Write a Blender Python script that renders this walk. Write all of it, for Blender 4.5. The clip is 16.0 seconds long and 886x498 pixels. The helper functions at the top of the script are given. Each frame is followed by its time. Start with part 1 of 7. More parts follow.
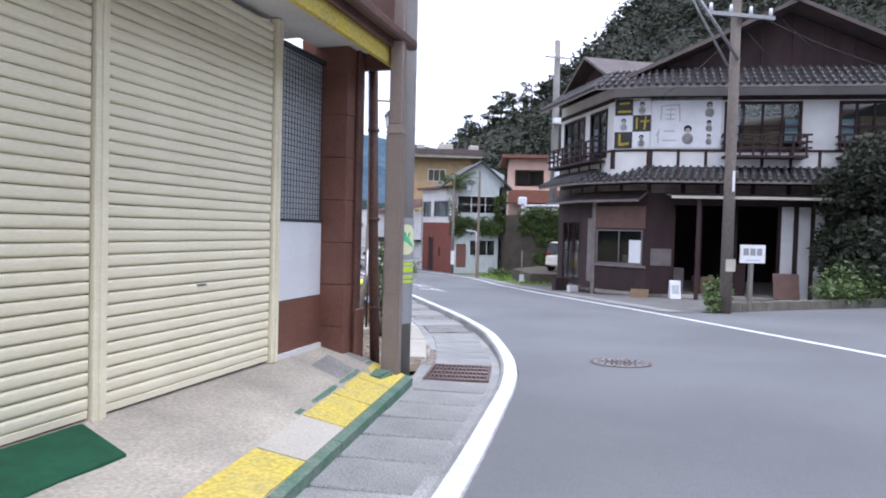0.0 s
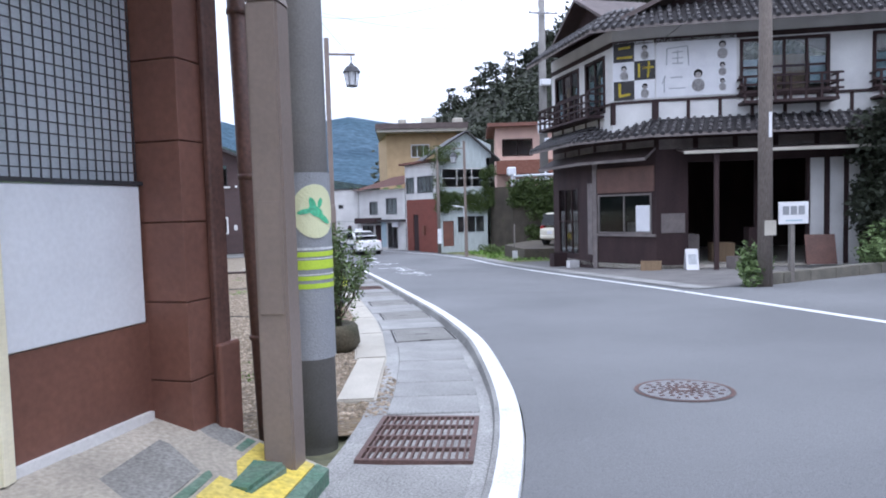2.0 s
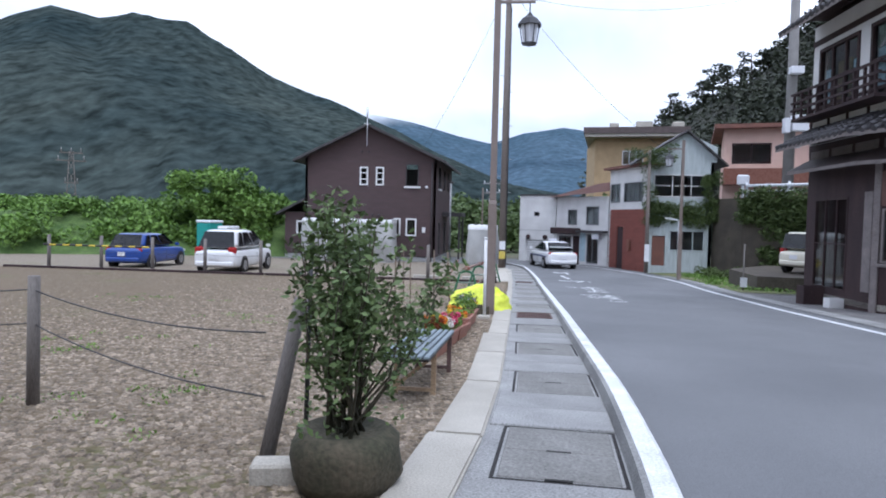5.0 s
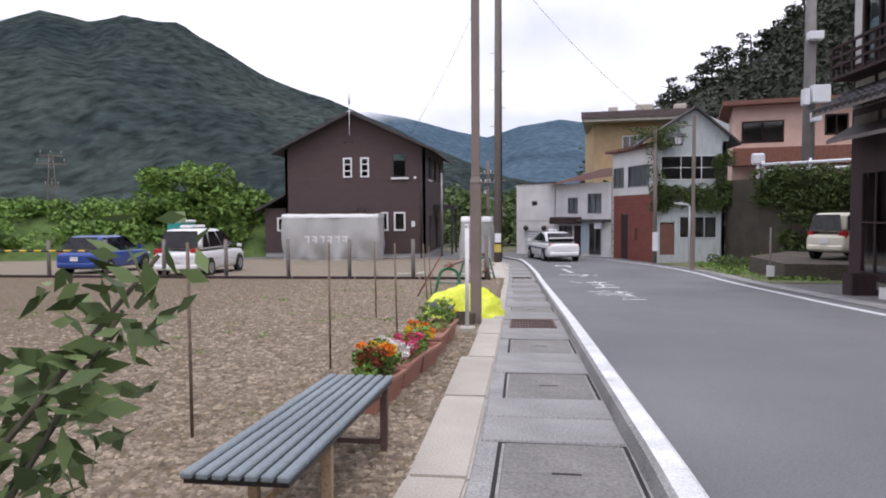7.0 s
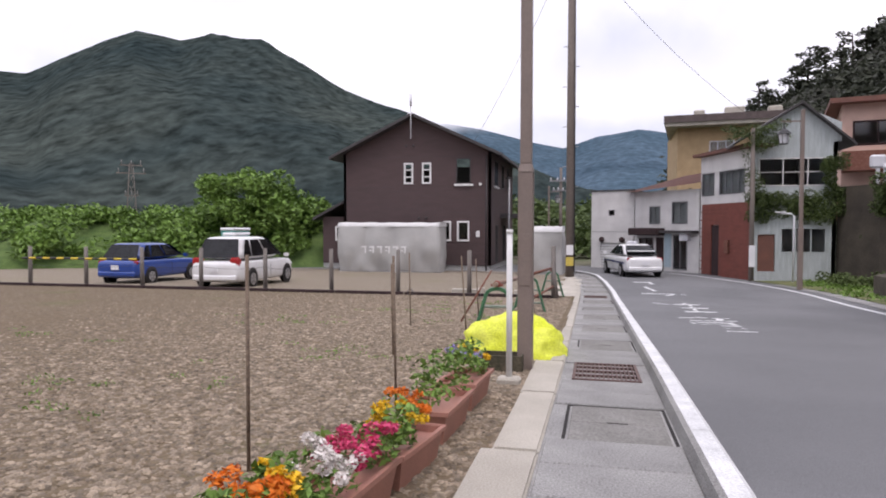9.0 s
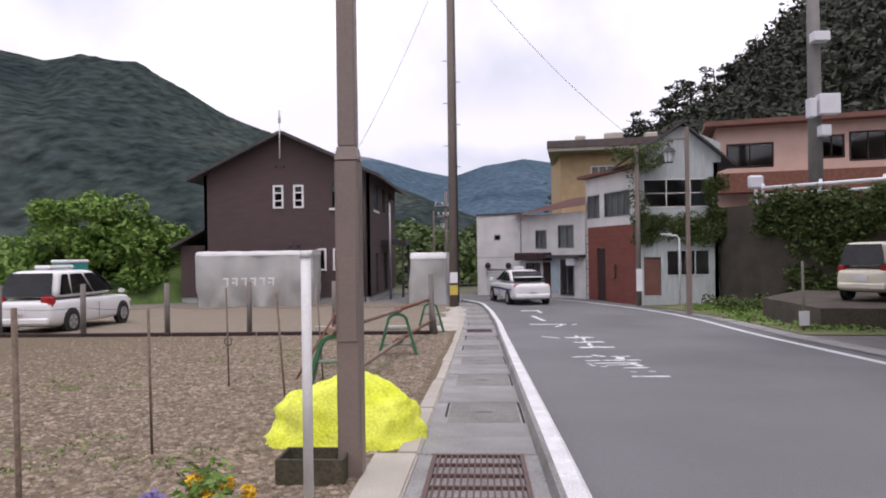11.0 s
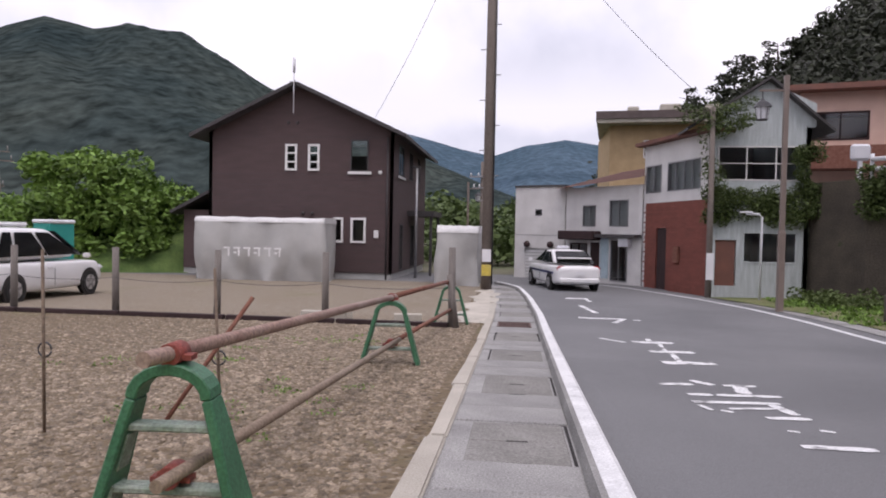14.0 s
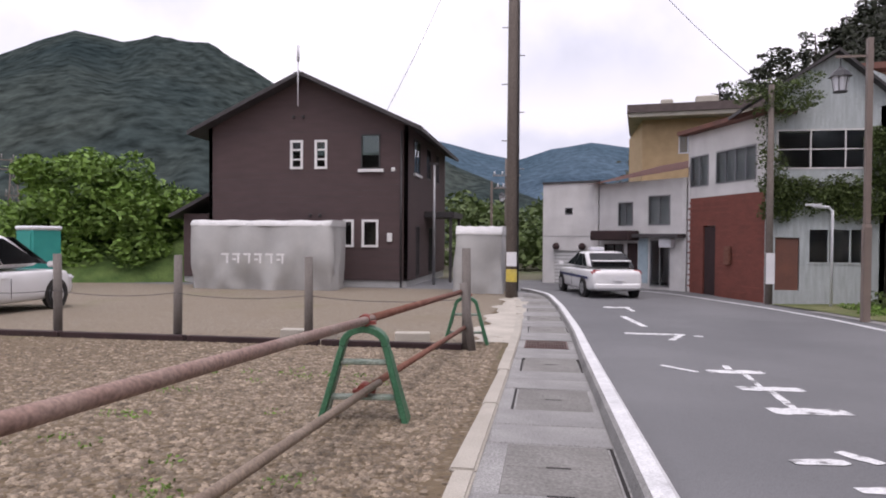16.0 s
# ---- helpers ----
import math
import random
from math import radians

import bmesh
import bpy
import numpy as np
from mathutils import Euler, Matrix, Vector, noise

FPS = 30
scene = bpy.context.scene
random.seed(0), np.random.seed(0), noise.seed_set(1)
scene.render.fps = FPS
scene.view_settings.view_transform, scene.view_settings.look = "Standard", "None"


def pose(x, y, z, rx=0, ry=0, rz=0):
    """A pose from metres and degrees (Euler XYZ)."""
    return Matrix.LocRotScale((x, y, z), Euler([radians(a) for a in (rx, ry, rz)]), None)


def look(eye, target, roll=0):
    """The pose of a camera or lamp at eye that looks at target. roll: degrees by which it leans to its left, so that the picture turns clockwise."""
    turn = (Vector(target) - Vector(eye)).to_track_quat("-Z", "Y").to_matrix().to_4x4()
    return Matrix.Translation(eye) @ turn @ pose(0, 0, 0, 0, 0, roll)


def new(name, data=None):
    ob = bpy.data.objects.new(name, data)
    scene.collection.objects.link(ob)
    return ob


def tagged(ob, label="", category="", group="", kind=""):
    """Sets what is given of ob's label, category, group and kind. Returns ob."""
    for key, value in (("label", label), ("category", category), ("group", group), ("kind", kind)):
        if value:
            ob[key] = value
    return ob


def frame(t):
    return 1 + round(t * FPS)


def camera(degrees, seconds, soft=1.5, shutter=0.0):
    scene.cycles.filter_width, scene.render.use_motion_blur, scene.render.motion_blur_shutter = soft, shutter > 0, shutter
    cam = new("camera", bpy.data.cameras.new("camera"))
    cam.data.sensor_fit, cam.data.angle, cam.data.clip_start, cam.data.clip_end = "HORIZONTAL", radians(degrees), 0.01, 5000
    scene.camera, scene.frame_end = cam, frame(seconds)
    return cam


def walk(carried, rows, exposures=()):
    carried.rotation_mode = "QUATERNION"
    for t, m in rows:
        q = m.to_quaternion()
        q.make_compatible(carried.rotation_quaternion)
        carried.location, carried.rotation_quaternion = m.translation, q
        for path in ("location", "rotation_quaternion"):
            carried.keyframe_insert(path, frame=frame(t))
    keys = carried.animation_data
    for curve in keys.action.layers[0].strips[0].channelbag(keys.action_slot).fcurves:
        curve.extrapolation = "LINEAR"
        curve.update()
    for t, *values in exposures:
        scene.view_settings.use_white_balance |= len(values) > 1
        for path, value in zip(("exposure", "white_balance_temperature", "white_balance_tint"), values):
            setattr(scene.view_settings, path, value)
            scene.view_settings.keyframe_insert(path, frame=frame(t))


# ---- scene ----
cam = camera(67.0, 16.0, soft=1.9)
METRES, EYE, TILT, LEAN, TURN = 22.8, 1.23, 0.0, 0.0, -10.5
ROWS = [
    (0.0, 0.0, 0.0, 0.0, 0.04, -1.68, -1.51),
    (0.5, 0.0024, 0.0337, -0.0005, 0.82, -0.63, -1.14),
    (1.0, 0.0062, 0.0671, -0.0026, 2.58, -0.53, 1.28),
    (1.5, 0.0092, 0.1005, -0.0035, -2.26, -1.71, 1.65),
    (2.0, 0.0137, 0.134, -0.0052, -0.82, -3.51, 1.57),
    (2.5, 0.0163, 0.1683, -0.0065, 2.72, -3.58, 1.14),
    (3.0, 0.0206, 0.2021, -0.0086, 4.46, -4.48, 0.62),
    (3.5, 0.0239, 0.2356, -0.0094, 0.06, -3.63, 0.49),
    (4.0, 0.0277, 0.2679, -0.0115, 5.09, -4.48, -2.25),
    (4.5, 0.0273, 0.2993, -0.0133, 6.51, -5.11, 0.42),
    (5.0, 0.0254, 0.3296, -0.0141, 16.9, -2.56, -1.34),
    (7.5, 0.003, 0.484, -0.0236, 17.16, -3.18, 0.95),
    (8.0, -0.0012, 0.5141, -0.0249, 24.52, -3.98, 0.32),
    (8.5, -0.0066, 0.5456, -0.0251, 20.37, -2.97, 0.93),
    (9.0, -0.0108, 0.5754, -0.0261, 23.14, -1.97, -0.08),
    (9.5, -0.0134, 0.6064, -0.0268, 15.87, -1.96, 2.59),
    (10.0, -0.014, 0.6363, -0.0274, 16.72, -1.23, 0.33),
    (12.5, -0.0402, 0.7825, -0.0324, 8.94, 1.15, 2.2),
    (13.0, -0.0453, 0.8125, -0.0345, 13.0, 0.9, 0.03),
    (13.5, -0.0509, 0.8425, -0.0365, 9.58, -0.51, -1.69),
    (14.0, -0.0586, 0.8717, -0.0385, 17.09, -1.42, -1.18),
    (14.5, -0.0654, 0.901, -0.0399, 13.6, 0.31, 0.36),
    (15.0, -0.072, 0.9284, -0.0413, 19.88, -1.16, -1.42),
    (15.5, -0.0777, 0.9582, -0.0426, 15.46, -1.64, -1.43),
    (16.0, -0.0835, 0.9859, -0.0437, 19.32, -1.0, -0.39),
]
walk(cam, [(t, pose(0, 0, EYE, TILT, LEAN, TURN) @ pose(METRES * x, METRES * y, METRES * z, 90 + pitch, roll, yaw)) for t, x, y, z, yaw, pitch, roll in ROWS],
     [(0.0, 1.02, 5750, 15), (1.5, 0.98, 5600, 14), (3.5, 0.83, 5550, 12), (5.0, 0.6, 5550, 12), (7.5, 0.47, 6450, 19), (10.0, 0.42, 6550, 20), (12.5, 0.25, 6550, 22), (16.0, 0.37, 6600, 22)])

# ---- world, sun, exposure ----
world = bpy.data.worlds.new("sky")
scene.world = world
world.use_nodes = True
wn = world.node_tree.nodes
wl = world.node_tree.links
wbg = wn["Background"]
sky = wn.new("ShaderNodeTexSky")
sky.sky_type = 'NISHITA'
sky.sun_disc = False
sky.sun_elevation = radians(65)
sky.sun_rotation = radians(159)
sky.dust_density = 6.0
cloud = wn.new("ShaderNodeTexNoise")
cloud.inputs["Scale"].default_value = 2.2
cloud.inputs["Detail"].default_value = 6
cramp = wn.new("ShaderNodeValToRGB")
cramp.color_ramp.elements[0].position, cramp.color_ramp.elements[0].color = 0.36, (5.4, 5.8, 6.7, 1)
cramp.color_ramp.elements[1].position, cramp.color_ramp.elements[1].color = 0.62, (10.4, 10.5, 11.0, 1)
wmix = wn.new("ShaderNodeMix")
wmix.data_type = 'RGBA'
wmix.inputs[0].default_value = 0.93
wl.new(cloud.outputs["Fac"], cramp.inputs["Fac"])
wl.new(sky.outputs[0], wmix.inputs[6])
wl.new(cramp.outputs[0], wmix.inputs[7])
wl.new(wmix.outputs[2], wbg.inputs[0])
wbg.inputs[1].default_value = 0.105
sun = new("sun", bpy.data.lights.new("sun", 'SUN'))
sun.data.energy, sun.data.angle, sun.data.color = 1.0, radians(25), (1.0, 0.97, 0.93)
sun.matrix_world = look((7, -18, 42), (0, 0, 0))


# ---- helpers of this scene ----
def gz(y):
    """Height of the street's long profile."""
    return -0.0445 * y if y < 30 else -1.335 - 0.445 * (1 - math.exp(-(y - 30) / 10))


def lerp_curve(pts, y):
    for (y0, x0), (y1, x1) in zip(pts, pts[1:]):
        if y <= y1:
            return x0 + (x1 - x0) * (y - y0) / (y1 - y0)
    return pts[-1][1]


def smooth_curve(pts):
    """A function x(y) that runs smoothly through the pairs (y, x)."""
    def f(y):
        return sum(lerp_curve(pts, y + d) for d in (-0.8, -0.4, 0, 0.4, 0.8)) / 5
    return f


def box(bm, x0, x1, y0, y1, z0, z1, m=None):
    vs = [bm.verts.new((x, y, z)) for z in (z0, z1) for x, y in ((x0, y0), (x1, y0), (x1, y1), (x0, y1))]
    for q in ((3, 2, 1, 0), (4, 5, 6, 7), (0, 1, 5, 4), (1, 2, 6, 5), (2, 3, 7, 6), (3, 0, 4, 7)):
        bm.faces.new([vs[i] for i in q])
    if m is not None:
        bmesh.ops.transform(bm, matrix=m, verts=vs)
    return vs


def ring_tube(bm, pts, radii, seg=10, caps=True):
    """A round bar along the points with a radius at each."""
    pts = [Vector(p) for p in pts]
    if isinstance(radii, (int, float)):
        radii = [radii] * len(pts)
    rings = []
    for i, p in enumerate(pts):
        d = (pts[min(i + 1, len(pts) - 1)] - pts[max(i - 1, 0)]).normalized()
        a = d.orthogonal().normalized() if abs(d.z) < 0.99 else Vector((1, 0, 0))
        if abs(d.z) < 0.99:
            a = d.cross(Vector((0, 0, 1))).normalized()
        b = d.cross(a)
        rings.append([bm.verts.new(p + radii[i] * (math.cos(2 * math.pi * k / seg) * a + math.sin(2 * math.pi * k / seg) * b)) for k in range(seg)])
    for r0, r1 in zip(rings, rings[1:]):
        for k in range(seg):
            f = bm.faces.new((r0[k], r0[(k + 1) % seg], r1[(k + 1) % seg], r1[k]))
            f.smooth = True
    if caps:
        bm.faces.new(rings[0][::-1])
        bm.faces.new(rings[-1])
    return rings


def prism(bm, outline, z0, z1, m=None):
    """An outline of (x, y) pulled up from z0 to z1."""
    lo = [bm.verts.new((x, y, z0)) for x, y in outline]
    hi = [bm.verts.new((x, y, z1)) for x, y in outline]
    n = len(lo)
    bm.faces.new(lo[::-1])
    bm.faces.new(hi)
    for i in range(n):
        bm.faces.new((lo[i], lo[(i + 1) % n], hi[(i + 1) % n], hi[i]))
    if m is not None:
        bmesh.ops.transform(bm, matrix=m, verts=lo + hi)
    return lo + hi


def bevel(bm, w, seg=1):
    bmesh.ops.recalc_face_normals(bm, faces=bm.faces[:])
    es = [e for e in bm.edges if e.is_manifold and len(e.link_faces) == 2 and e.calc_face_angle(0) > 0.6]
    bmesh.ops.bevel(bm, geom=es, offset=w, segments=seg, affect='EDGES', clamp_overlap=True)


def mesh_of(bm, name, material, clean=True):
    if clean:
        bmesh.ops.recalc_face_normals(bm, faces=bm.faces[:])
    me = bpy.data.meshes.new(name)
    bm.to_mesh(me)
    bm.free()
    if material is not None:
        me.materials.append(material)
    return me


def part(name, bm, material, parent, label="", m=None, kind=""):
    ob = new(name, mesh_of(bm, name, material))
    ob.parent = parent
    if m is not None:
        ob.matrix_basis = m
    return tagged(ob, label, kind=kind)


def bpart(name, x0, x1, y0, y1, z0, z1, material, parent, label="", m=None, bev=0.0):
    bm = bmesh.new()
    box(bm, x0, x1, y0, y1, z0, z1)
    if bev:
        bevel(bm, bev)
    return part(name, bm, material, parent, label, m)


def thing(name, label, category, m=None, group=""):
    ob = new(name)
    ob.empty_display_size = 0.1
    if m is not None:
        ob.matrix_basis = m
    return tagged(ob, label, category, group)


def single(name, bm, material, label, category, m=None, group="", kind=""):
    ob = new(name, mesh_of(bm, name, material))
    if m is not None:
        ob.matrix_basis = m
    return tagged(ob, label, category, group, kind)


def structure(name, bm, material, label=""):
    return tagged(new(name, mesh_of(bm, name, material)), label, kind="structure")


# ---- materials ----
def mat(name, a, b=None, rough=0.8, scale=6.0, fine=60.0, bump=0.2, metal=0.0, third=None, spec=0.5, dist=0.01, rnd=0.0, stretch=(1, 1, 1), fine_amt=0.35):
    """Two-scale procedural surface: large blotches between a and b, fine grain, relief."""
    b = b or tuple(c * 0.8 for c in a)
    ma = bpy.data.materials.new(name)
    ma.use_nodes = True
    n, l = ma.node_tree.nodes, ma.node_tree.links
    p = n["Principled BSDF"]
    tc = n.new("ShaderNodeTexCoord")
    mp = n.new("ShaderNodeMapping")
    mp.inputs["Scale"].default_value = stretch
    l.new(tc.outputs["Object"], mp.inputs[0])
    big = n.new("ShaderNodeTexNoise")
    big.inputs["Scale"].default_value, big.inputs["Detail"].default_value = scale, 5
    sm = n.new("ShaderNodeTexNoise")
    sm.inputs["Scale"].default_value, sm.inputs["Detail"].default_value = fine, 3
    l.new(mp.outputs[0], big.inputs[0])
    l.new(mp.outputs[0], sm.inputs[0])
    ramp = n.new("ShaderNodeValToRGB")
    ramp.color_ramp.elements[0].position, ramp.color_ramp.elements[0].color = 0.32, (*a, 1)
    ramp.color_ramp.elements[1].position, ramp.color_ramp.elements[1].color = 0.68, (*b, 1)
    if third:
        e = ramp.color_ramp.elements.new(0.78)
        e.color = (*third, 1)
    l.new(big.outputs["Fac"], ramp.inputs[0])
    hsv = n.new("ShaderNodeHueSaturation")
    mr = n.new("ShaderNodeMapRange")
    mr.inputs[1].default_value, mr.inputs[2].default_value = 0.25, 0.75
    mr.inputs[3].default_value, mr.inputs[4].default_value = 1 - fine_amt, 1 + fine_amt
    l.new(sm.outputs["Fac"], mr.inputs[0])
    val = mr.outputs[0]
    if rnd:
        oi = n.new("ShaderNodeObjectInfo")
        geo = n.new("ShaderNodeNewGeometry")
        ad = n.new("ShaderNodeMath")
        ad.operation = 'ADD'
        l.new(oi.outputs["Random"], ad.inputs[0])
        l.new(geo.outputs["Random Per Island"], ad.inputs[1])
        m2 = n.new("ShaderNodeMapRange")
        m2.inputs[1].default_value, m2.inputs[2].default_value = 0, 2
        m2.inputs[3].default_value, m2.inputs[4].default_value = 1 - rnd, 1 + rnd
        l.new(ad.outputs[0], m2.inputs[0])
        mu = n.new("ShaderNodeMath")
        mu.operation = 'MULTIPLY'
        l.new(val, mu.inputs[0])
        l.new(m2.outputs[0], mu.inputs[1])
        val = mu.outputs[0]
    l.new(val, hsv.inputs["Value"])
    l.new(ramp.outputs[0], hsv.inputs["Color"])
    l.new(hsv.outputs[0], p.inputs["Base Color"])
    p.inputs["Roughness"].default_value = rough
    p.inputs["Metallic"].default_value = metal
    p.inputs["Specular IOR Level"].default_value = spec
    if bump:
        bu = n.new("ShaderNodeBump")
        bu.inputs["Strength"].default_value, bu.inputs["Distance"].default_value = bump, dist
        l.new(sm.outputs["Fac"], bu.inputs["Height"])
        l.new(bu.outputs[0], p.inputs["Normal"])
    return ma


def glass_mat(name, tint=(0.9, 0.95, 0.95), rough=0.02):
    ma = bpy.data.materials.new(name)
    ma.use_nodes = True
    p = ma.node_tree.nodes["Principled BSDF"]
    p.inputs["Base Color"].default_value = (*tint, 1)
    p.inputs["Roughness"].default_value = rough
    p.inputs["Transmission Weight"].default_value = 1.0
    p.inputs["IOR"].default_value = 1.45
    return ma


M_asphalt = mat("asphalt", (0.13, 0.133, 0.14), (0.172, 0.175, 0.182), 0.88, 0.35, 130, 0.6, dist=0.006, fine_amt=0.35)


def gravel_mat(name, size, soil, stones, moss):
    """Crushed stone: one tone for each stone, dark gaps, patches of soil and low green."""
    ma = bpy.data.materials.new(name)
    ma.use_nodes = True
    n, l = ma.node_tree.nodes, ma.node_tree.links
    p = n["Principled BSDF"]
    p.inputs["Roughness"].default_value = 0.95
    p.inputs["Specular IOR Level"].default_value = 0.2
    tc = n.new("ShaderNodeTexCoord")
    cell = n.new("ShaderNodeTexVoronoi")
    cell.inputs["Scale"].default_value = 1 / size
    l.new(tc.outputs["Object"], cell.inputs["Vector"])
    sep = n.new("ShaderNodeSeparateColor")
    l.new(cell.outputs["Color"], sep.inputs[0])
    tone = n.new("ShaderNodeValToRGB")
    tone.color_ramp.elements[0].color, tone.color_ramp.elements[1].color = (*stones[0], 1), (*stones[-1], 1)
    for i, c in enumerate(stones[1:-1]):
        tone.color_ramp.elements.new((i + 1) / (len(stones) - 1)).color = (*c, 1)
    l.new(sep.outputs[0], tone.inputs[0])
    gap = n.new("ShaderNodeMapRange")
    gap.inputs[1].default_value, gap.inputs[2].default_value = 0.35, 0.75
    l.new(cell.outputs["Distance"], gap.inputs[0])
    patch = n.new("ShaderNodeTexNoise")
    patch.inputs["Scale"].default_value, patch.inputs["Detail"].default_value = 0.5, 6
    l.new(tc.outputs["Object"], patch.inputs["Vector"])
    earth = n.new("ShaderNodeMapRange")
    earth.inputs[1].default_value, earth.inputs[2].default_value, earth.inputs[4].default_value = 0.45, 0.7, 0.75
    l.new(patch.outputs["Fac"], earth.inputs[0])
    most = n.new("ShaderNodeMath")
    most.operation = 'MAXIMUM'
    l.new(gap.outputs[0], most.inputs[0])
    l.new(earth.outputs[0], most.inputs[1])
    m1 = n.new("ShaderNodeMix")
    m1.data_type = 'RGBA'
    m1.inputs[7].default_value = (*soil, 1)
    l.new(most.outputs[0], m1.inputs[0])
    l.new(tone.outputs[0], m1.inputs[6])
    weed = n.new("ShaderNodeTexNoise")
    weed.inputs["Scale"].default_value, weed.inputs["Detail"].default_value = 0.33, 8
    weed.inputs["Roughness"].default_value = 0.7
    shift = n.new("ShaderNodeMapping")
    shift.inputs["Location"].default_value = (17, 5, 0)
    l.new(tc.outputs["Object"], shift.inputs[0])
    l.new(shift.outputs[0], weed.inputs["Vector"])
    wr = n.new("ShaderNodeMapRange")
    wr.inputs[1].default_value, wr.inputs[2].default_value, wr.inputs[4].default_value = 0.57, 0.7, 0.55
    l.new(weed.outputs["Fac"], wr.inputs[0])
    m2 = n.new("ShaderNodeMix")
    m2.data_type = 'RGBA'
    m2.inputs[7].default_value = (*moss, 1)
    l.new(wr.outputs[0], m2.inputs[0])
    l.new(m1.outputs[2], m2.inputs[6])
    l.new(m2.outputs[2], p.inputs["Base Color"])
    bu = n.new("ShaderNodeBump")
    bu.invert = True
    bu.inputs["Strength"].default_value, bu.inputs["Distance"].default_value = 1.0, size * 0.5
    l.new(cell.outputs["Distance"], bu.inputs["Height"])
    l.new(bu.outputs[0], p.inputs["Normal"])
    return ma


M_gravel = gravel_mat("gravel", 0.045, (0.165, 0.126, 0.082), [(0.06, 0.045, 0.03), (0.155, 0.118, 0.076), (0.205, 0.16, 0.108), (0.12, 0.1, 0.08), (0.37, 0.31, 0.24)], (0.12, 0.135, 0.045))
M_concrete = mat("concrete", (0.2, 0.198, 0.195), (0.31, 0.308, 0.3), 0.92, 1.6, 75, 0.6, rnd=0.16, dist=0.006, fine_amt=0.42)
M_lid = mat("worn cover concrete", (0.17, 0.165, 0.155), (0.25, 0.245, 0.232), 0.92, 2.2, 60, 0.5, rnd=0.14, dist=0.005, fine_amt=0.35)
M_conc_warm = mat("old concrete", (0.47, 0.44, 0.385), (0.35, 0.325, 0.28), 0.94, 1.3, 80, 0.5, rnd=0.12, third=(0.22, 0.21, 0.175), fine_amt=0.2)
M_white_line = mat("road paint", (0.72, 0.73, 0.74), (0.56, 0.57, 0.58), 0.75, 4, 70, 0.3, fine_amt=0.25, third=(0.26, 0.26, 0.27))
M_grass = mat("grass bank", (0.05, 0.1, 0.02), (0.11, 0.17, 0.045), 0.95, 1.5, 25, 1.0, dist=0.05, fine_amt=0.6)
M_soil = mat("ground", (0.16, 0.14, 0.1), (0.1, 0.12, 0.06), 0.95, 0.15, 6, 0.5, dist=0.05)
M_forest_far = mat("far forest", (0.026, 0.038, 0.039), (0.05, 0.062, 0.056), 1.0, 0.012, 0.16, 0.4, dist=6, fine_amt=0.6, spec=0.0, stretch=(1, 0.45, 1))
# distance haze is mixed into this forest's pale blue colour
M_forest_haze = mat("forest with painted haze", (0.055, 0.09, 0.12), (0.08, 0.12, 0.16), 1.0, 0.01, 0.08, 0.7, dist=6, fine_amt=0.3, spec=0.0)
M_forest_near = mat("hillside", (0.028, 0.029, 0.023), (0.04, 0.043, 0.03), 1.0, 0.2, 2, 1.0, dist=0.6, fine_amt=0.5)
M_dark_siding = mat("dark brown siding", (0.082, 0.052, 0.053), (0.068, 0.044, 0.044), 0.75, 1.2, 40, 0.2, stretch=(1, 1, 4))
M_roof_dark = mat("dark roof", (0.04, 0.036, 0.038), (0.06, 0.055, 0.057), 0.6, 3, 40, 0.3)
M_white = mat("white paint", (0.78, 0.78, 0.78), (0.66, 0.66, 0.66), 0.6, 2, 60, 0.1, fine_amt=0.06)
M_plaster = mat("white plaster", (0.72, 0.71, 0.7), (0.58, 0.57, 0.56), 0.9, 1.2, 40, 0.2, fine_amt=0.1)
M_old_wood = mat("dark old wood", (0.026, 0.0135, 0.0145), (0.045, 0.024, 0.024), 0.85, 2.5, 50, 0.4, stretch=(1, 1, 0.25))


def leaf_mesh(name, blobs, size, material, seed=1, flat=0.6):
    """Many small leaves: blobs are (x, y, z, rx, ry, rz, count); leaves thin out toward an uneven edge."""
    rng = np.random.default_rng(seed)
    cs, sz = [], []
    for x, y, z, rx, ry, rz, n in blobs:
        v = rng.normal(size=(n, 3))
        v /= np.linalg.norm(v, axis=1)[:, None]
        r = rng.uniform(0.35, 1.05, n) ** 0.6
        cs.append(np.array([x, y, z]) + v * r[:, None] * np.array([rx, ry, rz]))
        sz.append(np.full(n, 1.0))
    c = np.concatenate(cs)
    n = len(c)
    a = rng.normal(size=(n, 3))
    a[:, 2] *= flat
    a /= np.linalg.norm(a, axis=1)[:, None]
    b = np.cross(a, rng.normal(size=(n, 3)))
    b /= np.linalg.norm(b, axis=1)[:, None] + 1e-9
    s = size * rng.uniform(0.6, 1.4, n)[:, None]
    nrm = np.cross(a, b)
    v0, v1, v2, v3 = c - a * s, c + b * s * 0.45 + nrm * s * 0.12, c + a * s, c - b * s * 0.45 + nrm * s * 0.12
    verts = np.stack([v0, v1, v2, v3], 1).reshape(-1, 3)
    me = bpy.data.meshes.new(name)
    me.vertices.add(4 * n)
    me.vertices.foreach_set("co", verts.ravel())
    me.loops.add(4 * n)
    me.loops.foreach_set("vertex_index", np.arange(4 * n, dtype=np.int32))
    me.polygons.add(n)
    me.polygons.foreach_set("loop_start", np.arange(0, 4 * n, 4, dtype=np.int32))
    me.update(calc_edges=True)
    me.validate()
    me.materials.append(material)
    return me


